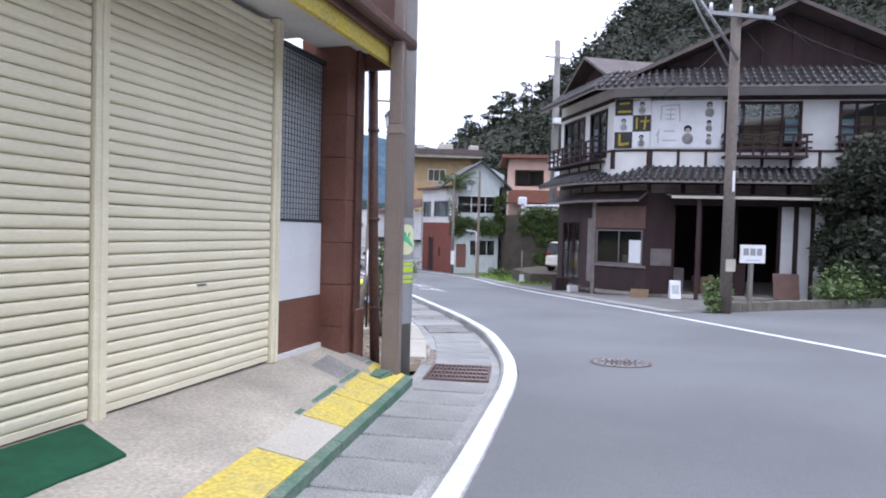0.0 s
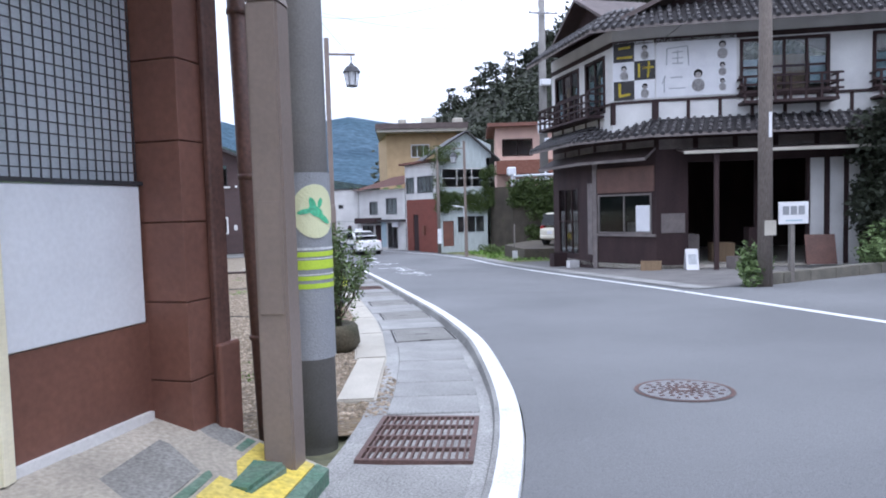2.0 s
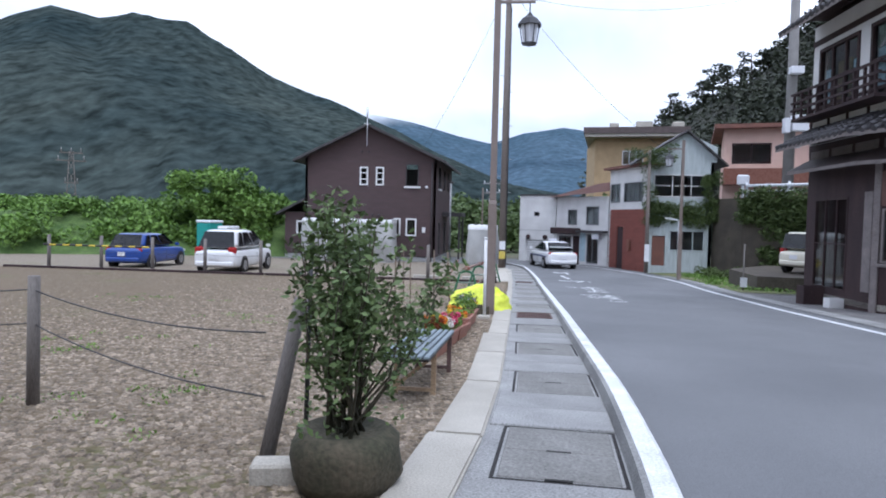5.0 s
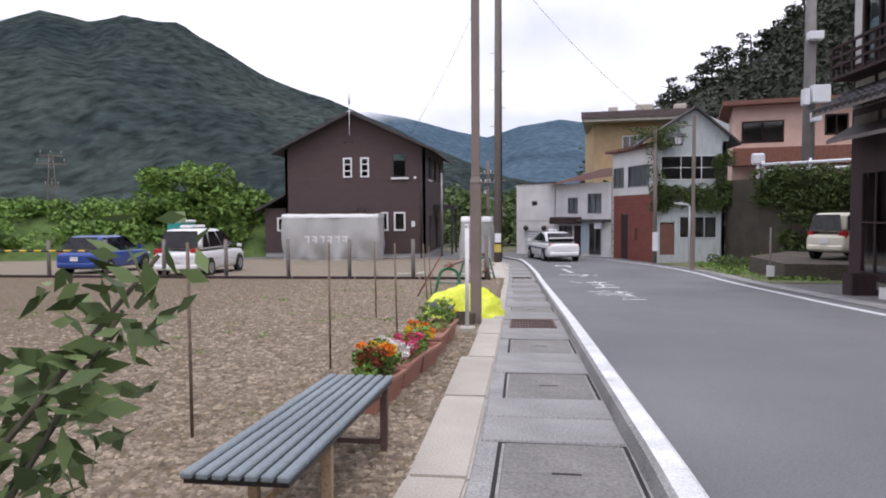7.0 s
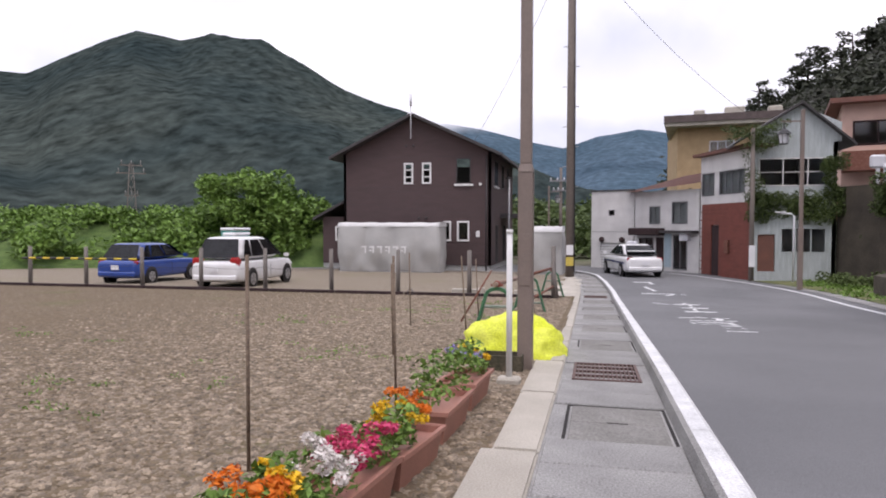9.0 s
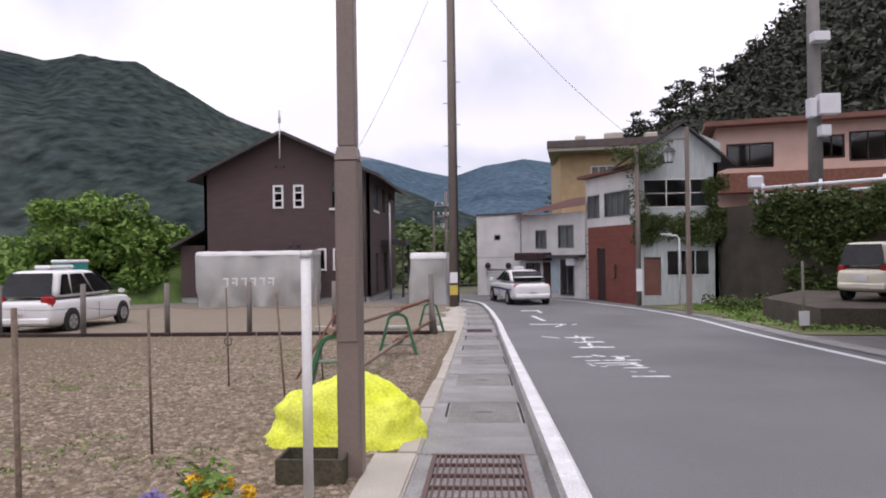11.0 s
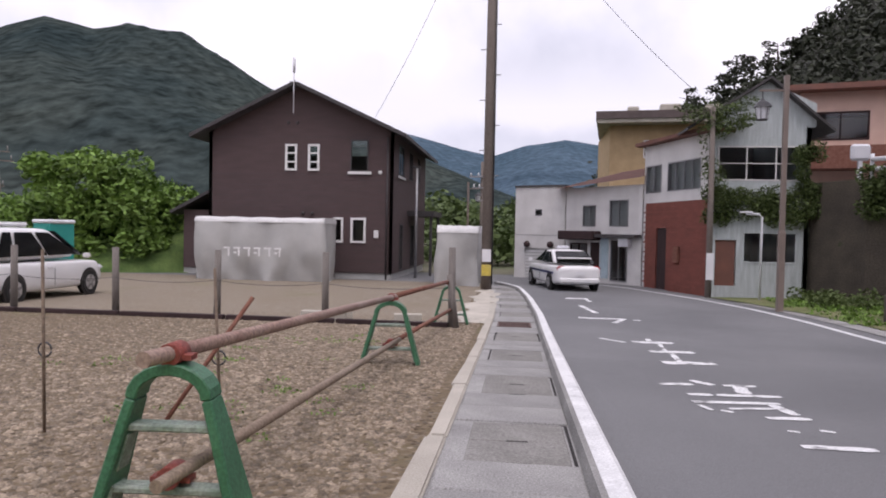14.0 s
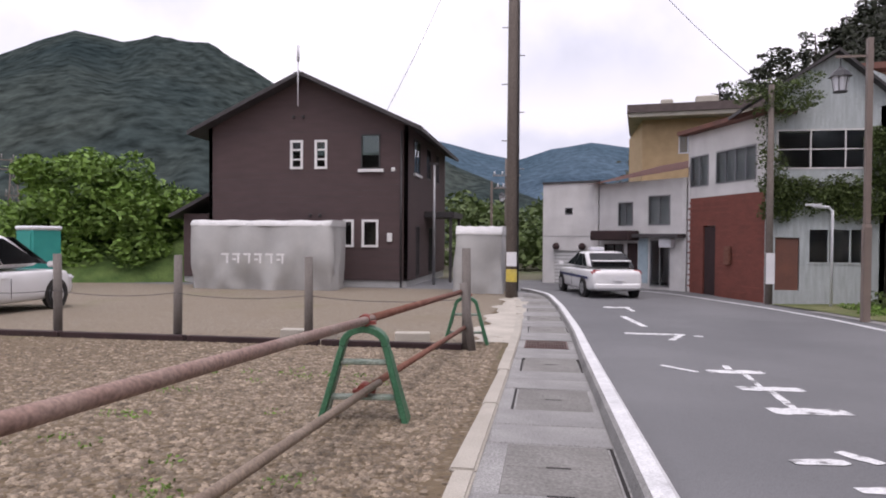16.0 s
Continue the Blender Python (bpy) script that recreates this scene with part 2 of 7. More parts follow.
def leaf_mat(name, a, b, rough=0.55, trans=0.25):
    ma = bpy.data.materials.new(name)
    ma.use_nodes = True
    n, l = ma.node_tree.nodes, ma.node_tree.links
    p = n["Principled BSDF"]
    geo = n.new("ShaderNodeNewGeometry")
    tc = n.new("ShaderNodeTexCoord")
    ns = n.new("ShaderNodeTexNoise")
    ns.inputs["Scale"].default_value = 0.6
    l.new(tc.outputs["Object"], ns.inputs[0])
    ad = n.new("ShaderNodeMath")
    ad.operation = 'ADD'
    l.new(geo.outputs["Random Per Island"], ad.inputs[0])
    l.new(ns.outputs["Fac"], ad.inputs[1])
    mr = n.new("ShaderNodeMapRange")
    mr.inputs[1].default_value, mr.inputs[2].default_value = 0.3, 1.3
    l.new(ad.outputs[0], mr.inputs[0])
    ramp = n.new("ShaderNodeValToRGB")
    ramp.color_ramp.elements[0].color, ramp.color_ramp.elements[1].color = (*a, 1), (*b, 1)
    l.new(mr.outputs[0], ramp.inputs[0])
    l.new(ramp.outputs[0], p.inputs["Base Color"])
    p.inputs["Roughness"].default_value = rough
    p.inputs["Specular IOR Level"].default_value = 0.25
    return ma


def frame_of(p0, p1, z=0.0):
    """Length and pose of a wall line: x along it, y into the house, z up."""
    dx, dy = p1[0] - p0[0], p1[1] - p0[1]
    return math.hypot(dx, dy), pose(p0[0], p0[1], z, 0, 0, math.degrees(math.atan2(dy, dx)))


def wall(parent, p0, p1, z0, z1, material, openings=(), thick=0.16, name="wall", label=""):
    """A wall with real openings (s0, s1, za, zb) cut through it."""
    L, m = frame_of(p0, p1)
    bm = bmesh.new()
    ss = sorted({0.0, L, *[o[0] for o in openings], *[o[1] for o in openings]})
    for a, b in zip(ss, ss[1:]):
        mid = (a + b) / 2
        cuts = sorted((o[2], o[3]) for o in openings if o[0] < mid < o[1])
        z = z0
        for ca, cb in cuts:
            if ca > z + 0.001:
                box(bm, a, b, 0, thick, z, ca)
            z = cb
        if z1 > z + 0.001:
            box(bm, a, b, 0, thick, z, z1)
    bmesh.ops.remove_doubles(bm, verts=bm.verts[:], dist=0.0005)
    part(name, bm, material, parent, label, m)
    return L, m


def window(parent, m, s0, s1, z0, z1, fmat, gmat, cols=2, rows=1, fw=0.05, out=0.02, inset=0.06, name="window", label="", blind=None):
    """A framed window set in an opening: frame, mullions and panes."""
    bm = bmesh.new()
    box(bm, s0, s1, -out, inset, z0, z0 + fw)
    box(bm, s0, s1, -out, inset, z1 - fw, z1)
    box(bm, s0, s0 + fw, -out, inset, z0 + fw, z1 - fw)
    box(bm, s1 - fw, s1, -out, inset, z0 + fw, z1 - fw)
    for i in range(1, cols):
        s = s0 + (s1 - s0) * i / cols
        box(bm, s - fw * 0.4, s + fw * 0.4, -out * 0.4, inset * 0.8, z0 + fw, z1 - fw)
    for i in range(1, rows):
        z = z0 + (z1 - z0) * i / rows
        box(bm, s0 + fw, s1 - fw, -out * 0.3, inset * 0.6, z - fw * 0.35, z + fw * 0.35)
    w = part(name, bm, fmat, parent, label, m)
    for i in range(cols):
        a, b = s0 + (s1 - s0) * i / cols, s0 + (s1 - s0) * (i + 1) / cols
        p = bpart("pane", a + 0.01, b - 0.01, 0.02, 0.026, z0 + 0.01, z1 - 0.01, gmat, w)
        p.visible_shadow = False
    if blind is not None:
        bpart("curtain", s0 + 0.02, s1 - 0.02, inset + 0.05, inset + 0.06, z0 + 0.02, z1 - 0.02, blind, w)
    return w


def gable(parent, m, s0, s1, d0, d1, ze, zr, material, over=0.4, thick=0.12, ridge_s=None, name="roof", label=""):
    """A gable roof whose ridge runs into the house; front edge at d0, back at d1. Two slabs."""
    rs = (s0 + s1) / 2 if ridge_s is None else ridge_s
    for a, sign in ((s0, -1), (s1, 1)):
        k = (zr - ze) / (rs - a)
        e = a + sign * over
        zee = ze + k * (e - a)
        bm = bmesh.new()
        vs = []
        for d in (d0 - over, d1 + over):
            vs.append([bm.verts.new((x, d, z)) for x, z in ((e, zee), (rs, zr), (rs, zr + thick), (e, zee + thick))])
        f, b = vs
        bm.faces.new(f)
        bm.faces.new(b[::-1])
        for i in range(4):
            bm.faces.new((f[i], f[(i + 1) % 4], b[(i + 1) % 4], b[i]))
        part(name, bm, material, parent, label, m)


def letter(body, size, material, m, name, parent=None, depth=0.004, label=""):
    """Raised lettering in the built-in font as a mesh."""
    cu = bpy.data.curves.new(name, 'FONT')
    cu.body, cu.size, cu.extrude = body, size, depth
    cu.align_x = 'CENTER'
    tmp = bpy.data.objects.new(name, cu)
    me = bpy.data.meshes.new_from_object(tmp)
    bpy.data.objects.remove(tmp)
    me.materials.append(material)
    ob = new(name, me)
    ob.matrix_basis = m
    ob.parent = parent
    return tagged(ob, label)


M_glass = glass_mat("window glass", (0.75, 0.8, 0.82), 0.03)
M_metal = mat("dull metal", (0.35, 0.35, 0.36), (0.28, 0.28, 0.29), 0.45, 4, 60, 0.1, metal=0.7)
M_shutter = mat("cream shutter paint", (0.82, 0.765, 0.59), (0.72, 0.665, 0.5), 0.5, 1.2, 25, 0.1, fine_amt=0.07, stretch=(1, 1, 4), third=(0.66, 0.6, 0.45))
M_brown_tile = mat("brown tile", (0.19, 0.085, 0.06), (0.14, 0.062, 0.045), 0.55, 2, 30, 0.15, fine_amt=0.15)
M_brown_trim = mat("brown trim", (0.13, 0.065, 0.05), (0.09, 0.045, 0.036), 0.5, 3, 40, 0.1)
M_post_brown = mat("taupe post paint", (0.24, 0.19, 0.165), (0.20, 0.16, 0.14), 0.45, 2, 40, 0.1, fine_amt=0.08)
M_panel = mat("pale panel", (0.74, 0.75, 0.79), (0.66, 0.67, 0.71), 0.5, 1.5, 40, 0.05, fine_amt=0.05)
M_frost = mat("wired frosted glass", (0.62, 0.65, 0.69), (0.5, 0.54, 0.58), 0.2, 2, 80, 0.1, fine_amt=0.1)
M_wire = mat("dark wire", (0.05, 0.05, 0.055), (0.03, 0.03, 0.035), 0.5, 9, 60, 0.0)
M_yellow = mat("worn yellow paint", (0.62, 0.48, 0.07), (0.5, 0.41, 0.12), 0.8, 4, 35, 0.3, third=(0.33, 0.31, 0.25), fine_amt=0.3)
M_green_paint = mat("worn green paint", (0.06, 0.15, 0.095), (0.15, 0.2, 0.16), 0.7, 5, 45, 0.3, third=(0.27, 0.265, 0.24))
M_green_mat = mat("green turf mat", (0.012, 0.12, 0.055), (0.008, 0.085, 0.04), 0.95, 8, 300, 1.0, dist=0.01, fine_amt=0.5)
M_pole = mat("concrete pole", (0.26, 0.25, 0.24), (0.21, 0.20, 0.195), 0.85, 2, 90, 0.25, fine_amt=0.12)
M_wood_pole = mat("weathered pole", (0.2, 0.17, 0.15), (0.15, 0.125, 0.11), 0.85, 2, 60, 0.3, stretch=(1, 1, 0.2))
M_wrap = mat("grey ribbed wrap", (0.30, 0.31, 0.33), (0.26, 0.27, 0.29), 0.55, 3, 90, 0.5, fine_amt=0.12)
M_wrap_cream = mat("cream disc", (0.72, 0.72, 0.46), (0.66, 0.67, 0.42), 0.55, 3, 150, 0.3, fine_amt=0.06)
M_wrap_green = mat("leaf green print", (0.08, 0.42, 0.2), (0.12, 0.5, 0.3), 0.55, 9, 60, 0.1)
M_lime = mat("lime band", (0.45, 0.62, 0.03), (0.52, 0.68, 0.06), 0.5, 3, 90, 0.2, fine_amt=0.08)
M_rust = mat("rusty steel", (0.16, 0.06, 0.04), (0.22, 0.1, 0.07), 0.85, 8, 80, 0.4)
M_iron = mat("brown grating", (0.13, 0.075, 0.065), (0.09, 0.055, 0.05), 0.7, 6, 80, 0.3)
# near-black for lid joints and for shade painted in slots and drain pits
M_dark = mat("gap shade", (0.012, 0.011, 0.011), (0.02, 0.018, 0.017), 0.9, 3, 30, 0.1)
M_grey_wood = mat("grey weathered wood", (0.21, 0.19, 0.175), (0.15, 0.135, 0.125), 0.9, 3, 60, 0.4, stretch=(4, 4, 0.4))
M_leaf = leaf_mat("shrub leaves", (0.04, 0.066, 0.022), (0.15, 0.21, 0.08))
M_leaf_dark = leaf_mat("dark tree leaves", (0.021, 0.026, 0.018), (0.05, 0.058, 0.038))
M_leaf_bank = leaf_mat("bank leaves", (0.04, 0.078, 0.015), (0.185, 0.31, 0.065))
M_ivy = leaf_mat("ivy leaves", (0.035, 0.055, 0.018), (0.1, 0.14, 0.045))

# ---- ground, road, pavement ----
kerb_out = smooth_curve([(-40, -9.5), (-6, -3.2), (0, -0.75), (3.3, 0.76), (5, 1.44), (6.9, 2.19), (7.8, 2.38), (8.5, 2.51), (10.3, 2.78), (13, 2.92), (20, 2.95), (35, 2.88), (40, 2.72), (44.5, 2.42), (47, 1.6), (49, 0.2), (50.2, -2), (51, -8), (51.3, -20)])
right_line = smooth_curve([(-40, 2.5), (0, 7.0), (8.5, 7.7), (15.2, 8.05), (24, 8.2), (31, 8.6), (36, 8.9), (39, 8.75), (42, 8.2), (44.5, 7.4), (46.9, 6.6), (48.7, 5.3), (49.4, 3.9), (50.5, 0), (51.5, -8), (52, -20)])


def strip(bm, xa, xb, ys, za=0.0, zb=0.0):
    row = None
    for y in ys:
        a, b = bm.verts.new((xa(y), y, gz(y) + za)), bm.verts.new((xb(y), y, gz(y) + zb))
        if row:
            bm.faces.new((row[0], row[1], b, a))
        row = (a, b)


def span(a, b, step):
    n = max(1, round((b - a) / step))
    return [a + (b - a) * i / n for i in range(n + 1)]


bm = bmesh.new()
xs = [-3000, -900, -300, -120, -60, -30, -14, 0, 14, 30, 60, 120, 300, 900, 3000]
ys = [-3000, -900, -300, -100, -40] + span(-30, 70, 2) + [90, 140, 300, 900, 3000]
grid = [[bm.verts.new((x, y, gz(max(y, -40)) - 0.05)) for x in xs] for y in ys]
for r0, r1 in zip(grid, grid[1:]):
    for i in range(len(xs) - 1):
        bm.faces.new((r0[i], r0[i + 1], r1[i + 1], r1[i]))
structure("ground", bm, M_soil, "earthy ground sheet reaching the horizon")

bm = bmesh.new()
strip(bm, kerb_out, lambda y: right_line(y) + (1.0 if y > 16 else 30 if y < 13.5 else 1.5), span(-40, 13.4, 0.6) + span(13.6, 46, 0.6))
strip(bm, lambda y: -30, lambda y: right_line(45.9) + 1.0, span(46.0, 54, 1.0))
structure("road", bm, M_asphalt, "grey worn asphalt road")

bm = bmesh.new()
strip(bm, lambda y: -60, lambda y: 1.72, span(7.2, 47, 0.8), -0.005, -0.005)
structure("gravel_lot", bm, M_gravel, "brown gravel of an empty lot")
M_fine_gravel = gravel_mat("fine pale gravel", 0.03, (0.23, 0.19, 0.14), [(0.15, 0.12, 0.09), (0.25, 0.21, 0.16), (0.29, 0.25, 0.2), (0.22, 0.2, 0.17), (0.4, 0.36, 0.31)], (0.2, 0.19, 0.1))
bm = bmesh.new()
strip(bm, lambda y: -60, lambda y: 0.95, span(32.35, 47, 0.8), 0.004, 0.004)
structure("house_plot", bm, M_fine_gravel, "pale fine gravel before the dark house")
bm = bmesh.new()
strip(bm, lambda y: 0.95 + 0.12 * math.sin(y * 2.3) + 0.08 * math.sin(y * 5.1), lambda y: 1.72, span(33.2, 43.4, 0.3), 0.012, 0.006)
structure("concrete_patch", bm, M_conc_warm, "broken pale concrete beside the pavement")
bm = bmesh.new()
strip(bm, lambda y: kerb_out(y) - 1.15, lambda y: kerb_out(y) - 0.2, span(-10, 46, 0.5), 0, 0)
structure("pavement", bm, M_concrete, "pavement of grey concrete gutter covers")

# kerb: painted edge that rises out of the road
bm = bmesh.new()
prev = None
for y in span(-10, 47, 0.35):
    h = 0.012 + 0.09 * min(1, max(0, (y - 6) / 4))
    xo, z = kerb_out(y), gz(y)
    prof = [(xo, z - 0.05), (xo - 0.02, z + h * 0.8), (xo - 0.05, z + h), (xo - 0.165, z + h), (xo - 0.2, z + h * 0.9), (xo - 0.235, z - 0.05)]
    row = [bm.verts.new((x, y, zz)) for x, zz in prof]
    if prev:
        for k in range(5):
            f = bm.faces.new((prev[k], prev[k + 1], row[k + 1], row[k]))
            f.material_index = 1 if k > 2 else 0
    prev = row
structure("kerb_left", bm, M_white_line, "white painted concrete kerb").data.materials.append(M_concrete)
bm = bmesh.new()
strip(bm, lambda y: right_line(y) - 0.08, lambda y: right_line(y) + 0.08, span(-20, 14.9, 0.5), 0.004, 0.004)
strip(bm, lambda y: right_line(y) - 0.08, lambda y: right_line(y) + 0.08, span(15, 49.5, 0.5), 0.004, 0.004)
structure("road_line_right", bm, M_white_line, "white painted edge line on asphalt")


bm = bmesh.new()
strip(bm, lambda y: right_line(y) + 0.45, lambda y: right_line(y) + 0.95, span(15.2, 41, 0.5), 0.014, 0.014)
structure("gutter", bm, M_concrete, "worn concrete gutter along the edge line")

# ---- hills ----
def ridge(name, crest, dist, base, depth, material, label, rough=6.0, seed=0.0, steps=22):
    """A wooded ridge: crest is (azimuth, elevation) in degrees seen from the lot; slopes fall toward it."""
    bm = bmesh.new()
    rows = []
    az = crest[0][0]
    while az <= crest[-1][0]:
        e = lerp_curve(crest, az)
        a = radians(az)
        top = dist * math.tan(radians(e))
        col = []
        for k in range(steps + 1):
            f = k / steps
            d = dist - depth * (1 - f)
            z = base + (top - base) * f ** 1.15
            w = rough * noise.noise(Vector((az * 0.12, f * 2.5, seed))) + rough * 0.28 * noise.noise(Vector((az * 0.35, f * 3, seed))) + rough * 0.05 * noise.noise(Vector((az * 2.3, f * 9, seed)))
            p = Vector((d * math.sin(a), 10 + d * math.cos(a), z + w * (0.35 if k == steps else 1.0)))
            col.append(bm.verts.new(p))
        back = bm.verts.new(((dist * 1.3) * math.sin(a), 10 + dist * 1.3 * math.cos(a), base))
        col.append(back)
        rows.append(col)
        az += 0.16
    for c0, c1 in zip(rows, rows[1:]):
        for k in range(steps + 1):
            f = bm.faces.new((c0[k], c1[k], c1[k + 1], c0[k + 1]))
            f.smooth = True
    return structure(name, bm, material, label)


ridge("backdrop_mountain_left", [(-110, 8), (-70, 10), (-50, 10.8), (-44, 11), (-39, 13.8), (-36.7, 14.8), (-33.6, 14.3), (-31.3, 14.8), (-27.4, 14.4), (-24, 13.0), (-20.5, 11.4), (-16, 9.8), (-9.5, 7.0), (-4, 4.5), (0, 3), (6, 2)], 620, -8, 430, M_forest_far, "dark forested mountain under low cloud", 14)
# this farther ridge carries its haze in its colour
ridge("backdrop_mountain_far", [(-30, 7), (-16, 9.0), (-12, 8.6), (-9.5, 8.2), (-5, 7.0), (-2.4, 6.5), (0.4, 7.4), (3.6, 7.8), (6.2, 7.4), (12, 6.5), (25, 7)], 1500, -8, 700, M_forest_haze, "forested mountain ridge with haze painted in pale blue", 14, 3.0)

ridge("backdrop_hill_right", [(7, 4.6), (10, 6.6), (15.2, 9.4), (20.2, 12.2), (24.4, 16.2), (27.5, 19.6), (36, 22), (50, 24), (70, 24), (100, 22), (140, 16), (180, 12), (215, 10), (250, 9)], 125, -8, 85, M_forest_near, "steep dark wooded hillside", 2.5, 7.0, 12)
M_cloud = bpy.data.materials.new("low cloud")
M_cloud.use_nodes = True
cn, cl = M_cloud.node_tree.nodes, M_cloud.node_tree.links
cn.remove(cn["Principled BSDF"])
glow = cn.new("ShaderNodeEmission")
glow.inputs[0].default_value, glow.inputs[1].default_value = (0.93, 0.96, 1.04, 1), 0.82
clear = cn.new("ShaderNodeBsdfTransparent")
both = cn.new("ShaderNodeMixShader")
ctc = cn.new("ShaderNodeTexCoord")
cxyz = cn.new("ShaderNodeSeparateXYZ")
puff = cn.new("ShaderNodeTexNoise")
puff.inputs["Scale"].default_value, puff.inputs["Detail"].default_value = 0.006, 6
rise = cn.new("ShaderNodeMapRange")
rise.inputs[1].default_value, rise.inputs[2].default_value = 135, 235
wisp = cn.new("ShaderNodeMath")
wisp.operation = 'ADD'
fade = cn.new("ShaderNodeMapRange")
fade.interpolation_type = 'SMOOTHSTEP'
fade.inputs[1].default_value, fade.inputs[2].default_value = 0.72, 1.15
cl.new(ctc.outputs["Object"], cxyz.inputs[0])
cl.new(ctc.outputs["Object"], puff.inputs["Vector"])
cl.new(cxyz.outputs[2], rise.inputs[0])
cl.new(rise.outputs[0], wisp.inputs[0])
cl.new(puff.outputs["Fac"], wisp.inputs[1])
cl.new(wisp.outputs[0], fade.inputs[0])
thin = cn.new("ShaderNodeMapRange")
thin.inputs[1].default_value, thin.inputs[2].default_value, thin.inputs[3].default_value, thin.inputs[4].default_value = 215, 330, 1, 0
veil = cn.new("ShaderNodeMath")
veil.operation = 'MULTIPLY'
cl.new(cxyz.outputs[2], thin.inputs[0])
cl.new(fade.outputs[0], veil.inputs[0])
cl.new(thin.outputs[0], veil.inputs[1])
cl.new(veil.outputs[0], both.inputs[0])
cl.new(clear.outputs[0], both.inputs[1])
cl.new(glow.outputs[0], both.inputs[2])
cl.new(both.outputs[0], cn["Material Output"].inputs[0])
bm = bmesh.new()
row = None
for k in range(61):
    a = radians(-22 + 50 * k / 60)
    q = [bm.verts.new((1150 * math.sin(a), 10 + 1150 * math.cos(a), z)) for z in (60, 420)]
    if row:
        bm.faces.new((row[0], q[0], q[1], row[1]))
    row = q
structure("backdrop_low_cloud", bm, M_cloud, "pale low cloud resting on the far ridge")
rng = random.Random(11)
blobs = []
CREST = [(7, 4.6), (10, 6.6), (15.2, 9.4), (20.2, 12.2), (24.4, 16.2), (27.5, 19.6), (36, 22), (50, 24), (75, 24)]
for i in range(2300):
    az = rng.uniform(7.5, 72)
    f = min(1.0, rng.uniform(0.2, 1.12))
    e = lerp_curve(CREST, az)
    d = 125 - 85 * (1 - f)
    z = -8 + (125 * math.tan(radians(e)) + 8) * f ** 1.15
    s = rng.uniform(1.3, 3.4) * (0.75 if f == 1.0 else 1.0)
    a = radians(az)
    blobs.append((d * math.sin(a), 10 + d * math.cos(a), z + s * 0.3, s, s, s * rng.uniform(0.6, 1.0), 46))
tagged(new("hillside_trees", leaf_mesh("hillside_trees", blobs, 0.42, M_leaf_dark, 5)), "dense dark green trees covering the steep hillside", "trees", kind="stuff")
for i in range(9):
    az = 13 + 1.15 * i + rng.uniform(-0.4, 0.4)
    e = lerp_curve(CREST, az)
    a = radians(az)
    x, y, z = 125 * math.sin(a), 10 + 125 * math.cos(a), 125 * math.tan(radians(e)) - 2
    tr = thing("pine_tree", "dark crest pine with an open layered crown", "tree", pose(x, y, z), "crest pines")
    h = rng.uniform(5, 8)
    bm = bmesh.new()
    ring_tube(bm, [(0, 0, -1), (0.2, 0, h * 0.5), (0.1, 0.2, h)], [0.25, 0.18, 0.06], 7)
    for k in range(5):
        b = rng.uniform(0, 6.28)
        zz = h * rng.uniform(0.4, 0.95)
        ring_tube(bm, [(0.15, 0, zz), (1.3 * math.cos(b), 1.3 * math.sin(b), zz + 0.5)], [0.08, 0.03], 5)
    part("trunk", bm, M_old_wood, tr)
    bl = [(rng.uniform(-1.7, 1.7), rng.uniform(-1.7, 1.7), h * rng.uniform(0.45, 1.05), 1.1, 1.1, 0.5, 60) for k in range(9)]
    c = new("crown", leaf_mesh("crown", bl, 0.3, M_leaf_dark, i))
    c.parent = tr

# ---- pavement pieces: gutter covers, gratings, kerbstones ----
pavement = [o for o in scene.objects if o.name == "pavement"][0]
GRATES = [(6.95, 0.92), (20.05, 1.03), (33.0, 1.0)]


def slab_mesh(w, ln, h, material, slots=False):
    bm = bmesh.new()
    if slots:
        for a, b in ((0.012, ln / 2 - 0.004), (ln / 2 + 0.004, ln - 0.012)):
            box(bm, -w, w, a, b, -0.03, h)
        bevel(bm, 0.006)
        # handle slots: raised black patches, the shade inside them is only colour
        for y0 in (0.006, ln / 2):
            box(bm, -0.075, 0.075, y0 - 0.014, y0 + 0.014, -0.02, h + 0.0015)
        for f in bm.faces:
            if abs(f.calc_center_median().x) < 0.076 and f.calc_area() < 0.02 and f.calc_center_median().z > h - 0.05 and max(abs(v.co.x) for v in f.verts) < 0.08:
                f.material_index = 1
    else:
        box(bm, -w, w, 0.008, ln - 0.008, -0.03, h)
        bevel(bm, 0.008)
    me = mesh_of(bm, "cover", material)
    if slots:
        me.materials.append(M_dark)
    return me


def lay(me, x, y, parent, name="cover"):
    ang = math.degrees(math.atan2(kerb_out(y + 0.6) - kerb_out(y), 0.6))
    o = new(name, me)
    o.parent = parent
    o.matrix_basis = pose(x, y, gz(y) + rng.uniform(-0.003, 0.003), -2.5 if y < 30 else -1.2, rng.uniform(-0.25, 0.25), -ang)


# small covers past the shop, then long lids in a sunk frame between plain slabs
rng = random.Random(4)
small = slab_mesh(0.33, 0.5, 0.012, M_concrete)
lid = slab_mesh(0.335, 1.05, 0.009, M_lid, True)
slab = slab_mesh(0.43, 0.555, 0.013, M_concrete)
bm = bmesh.new()
for a in ((-0.375, -0.352, 0, 1.05), (0.352, 0.375, 0, 1.05), (-0.375, 0.375, -0.024, -0.002), (-0.375, 0.375, 1.052, 1.074)):
    box(bm, *a, -0.02, 0.002)
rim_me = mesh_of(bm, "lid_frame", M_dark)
y = -3.0
while y < 10.3:
    if not 6.0 < y < 7.4:
        lay(small, kerb_out(y) - 0.64, y, pavement)
    y += 0.5
k = 0
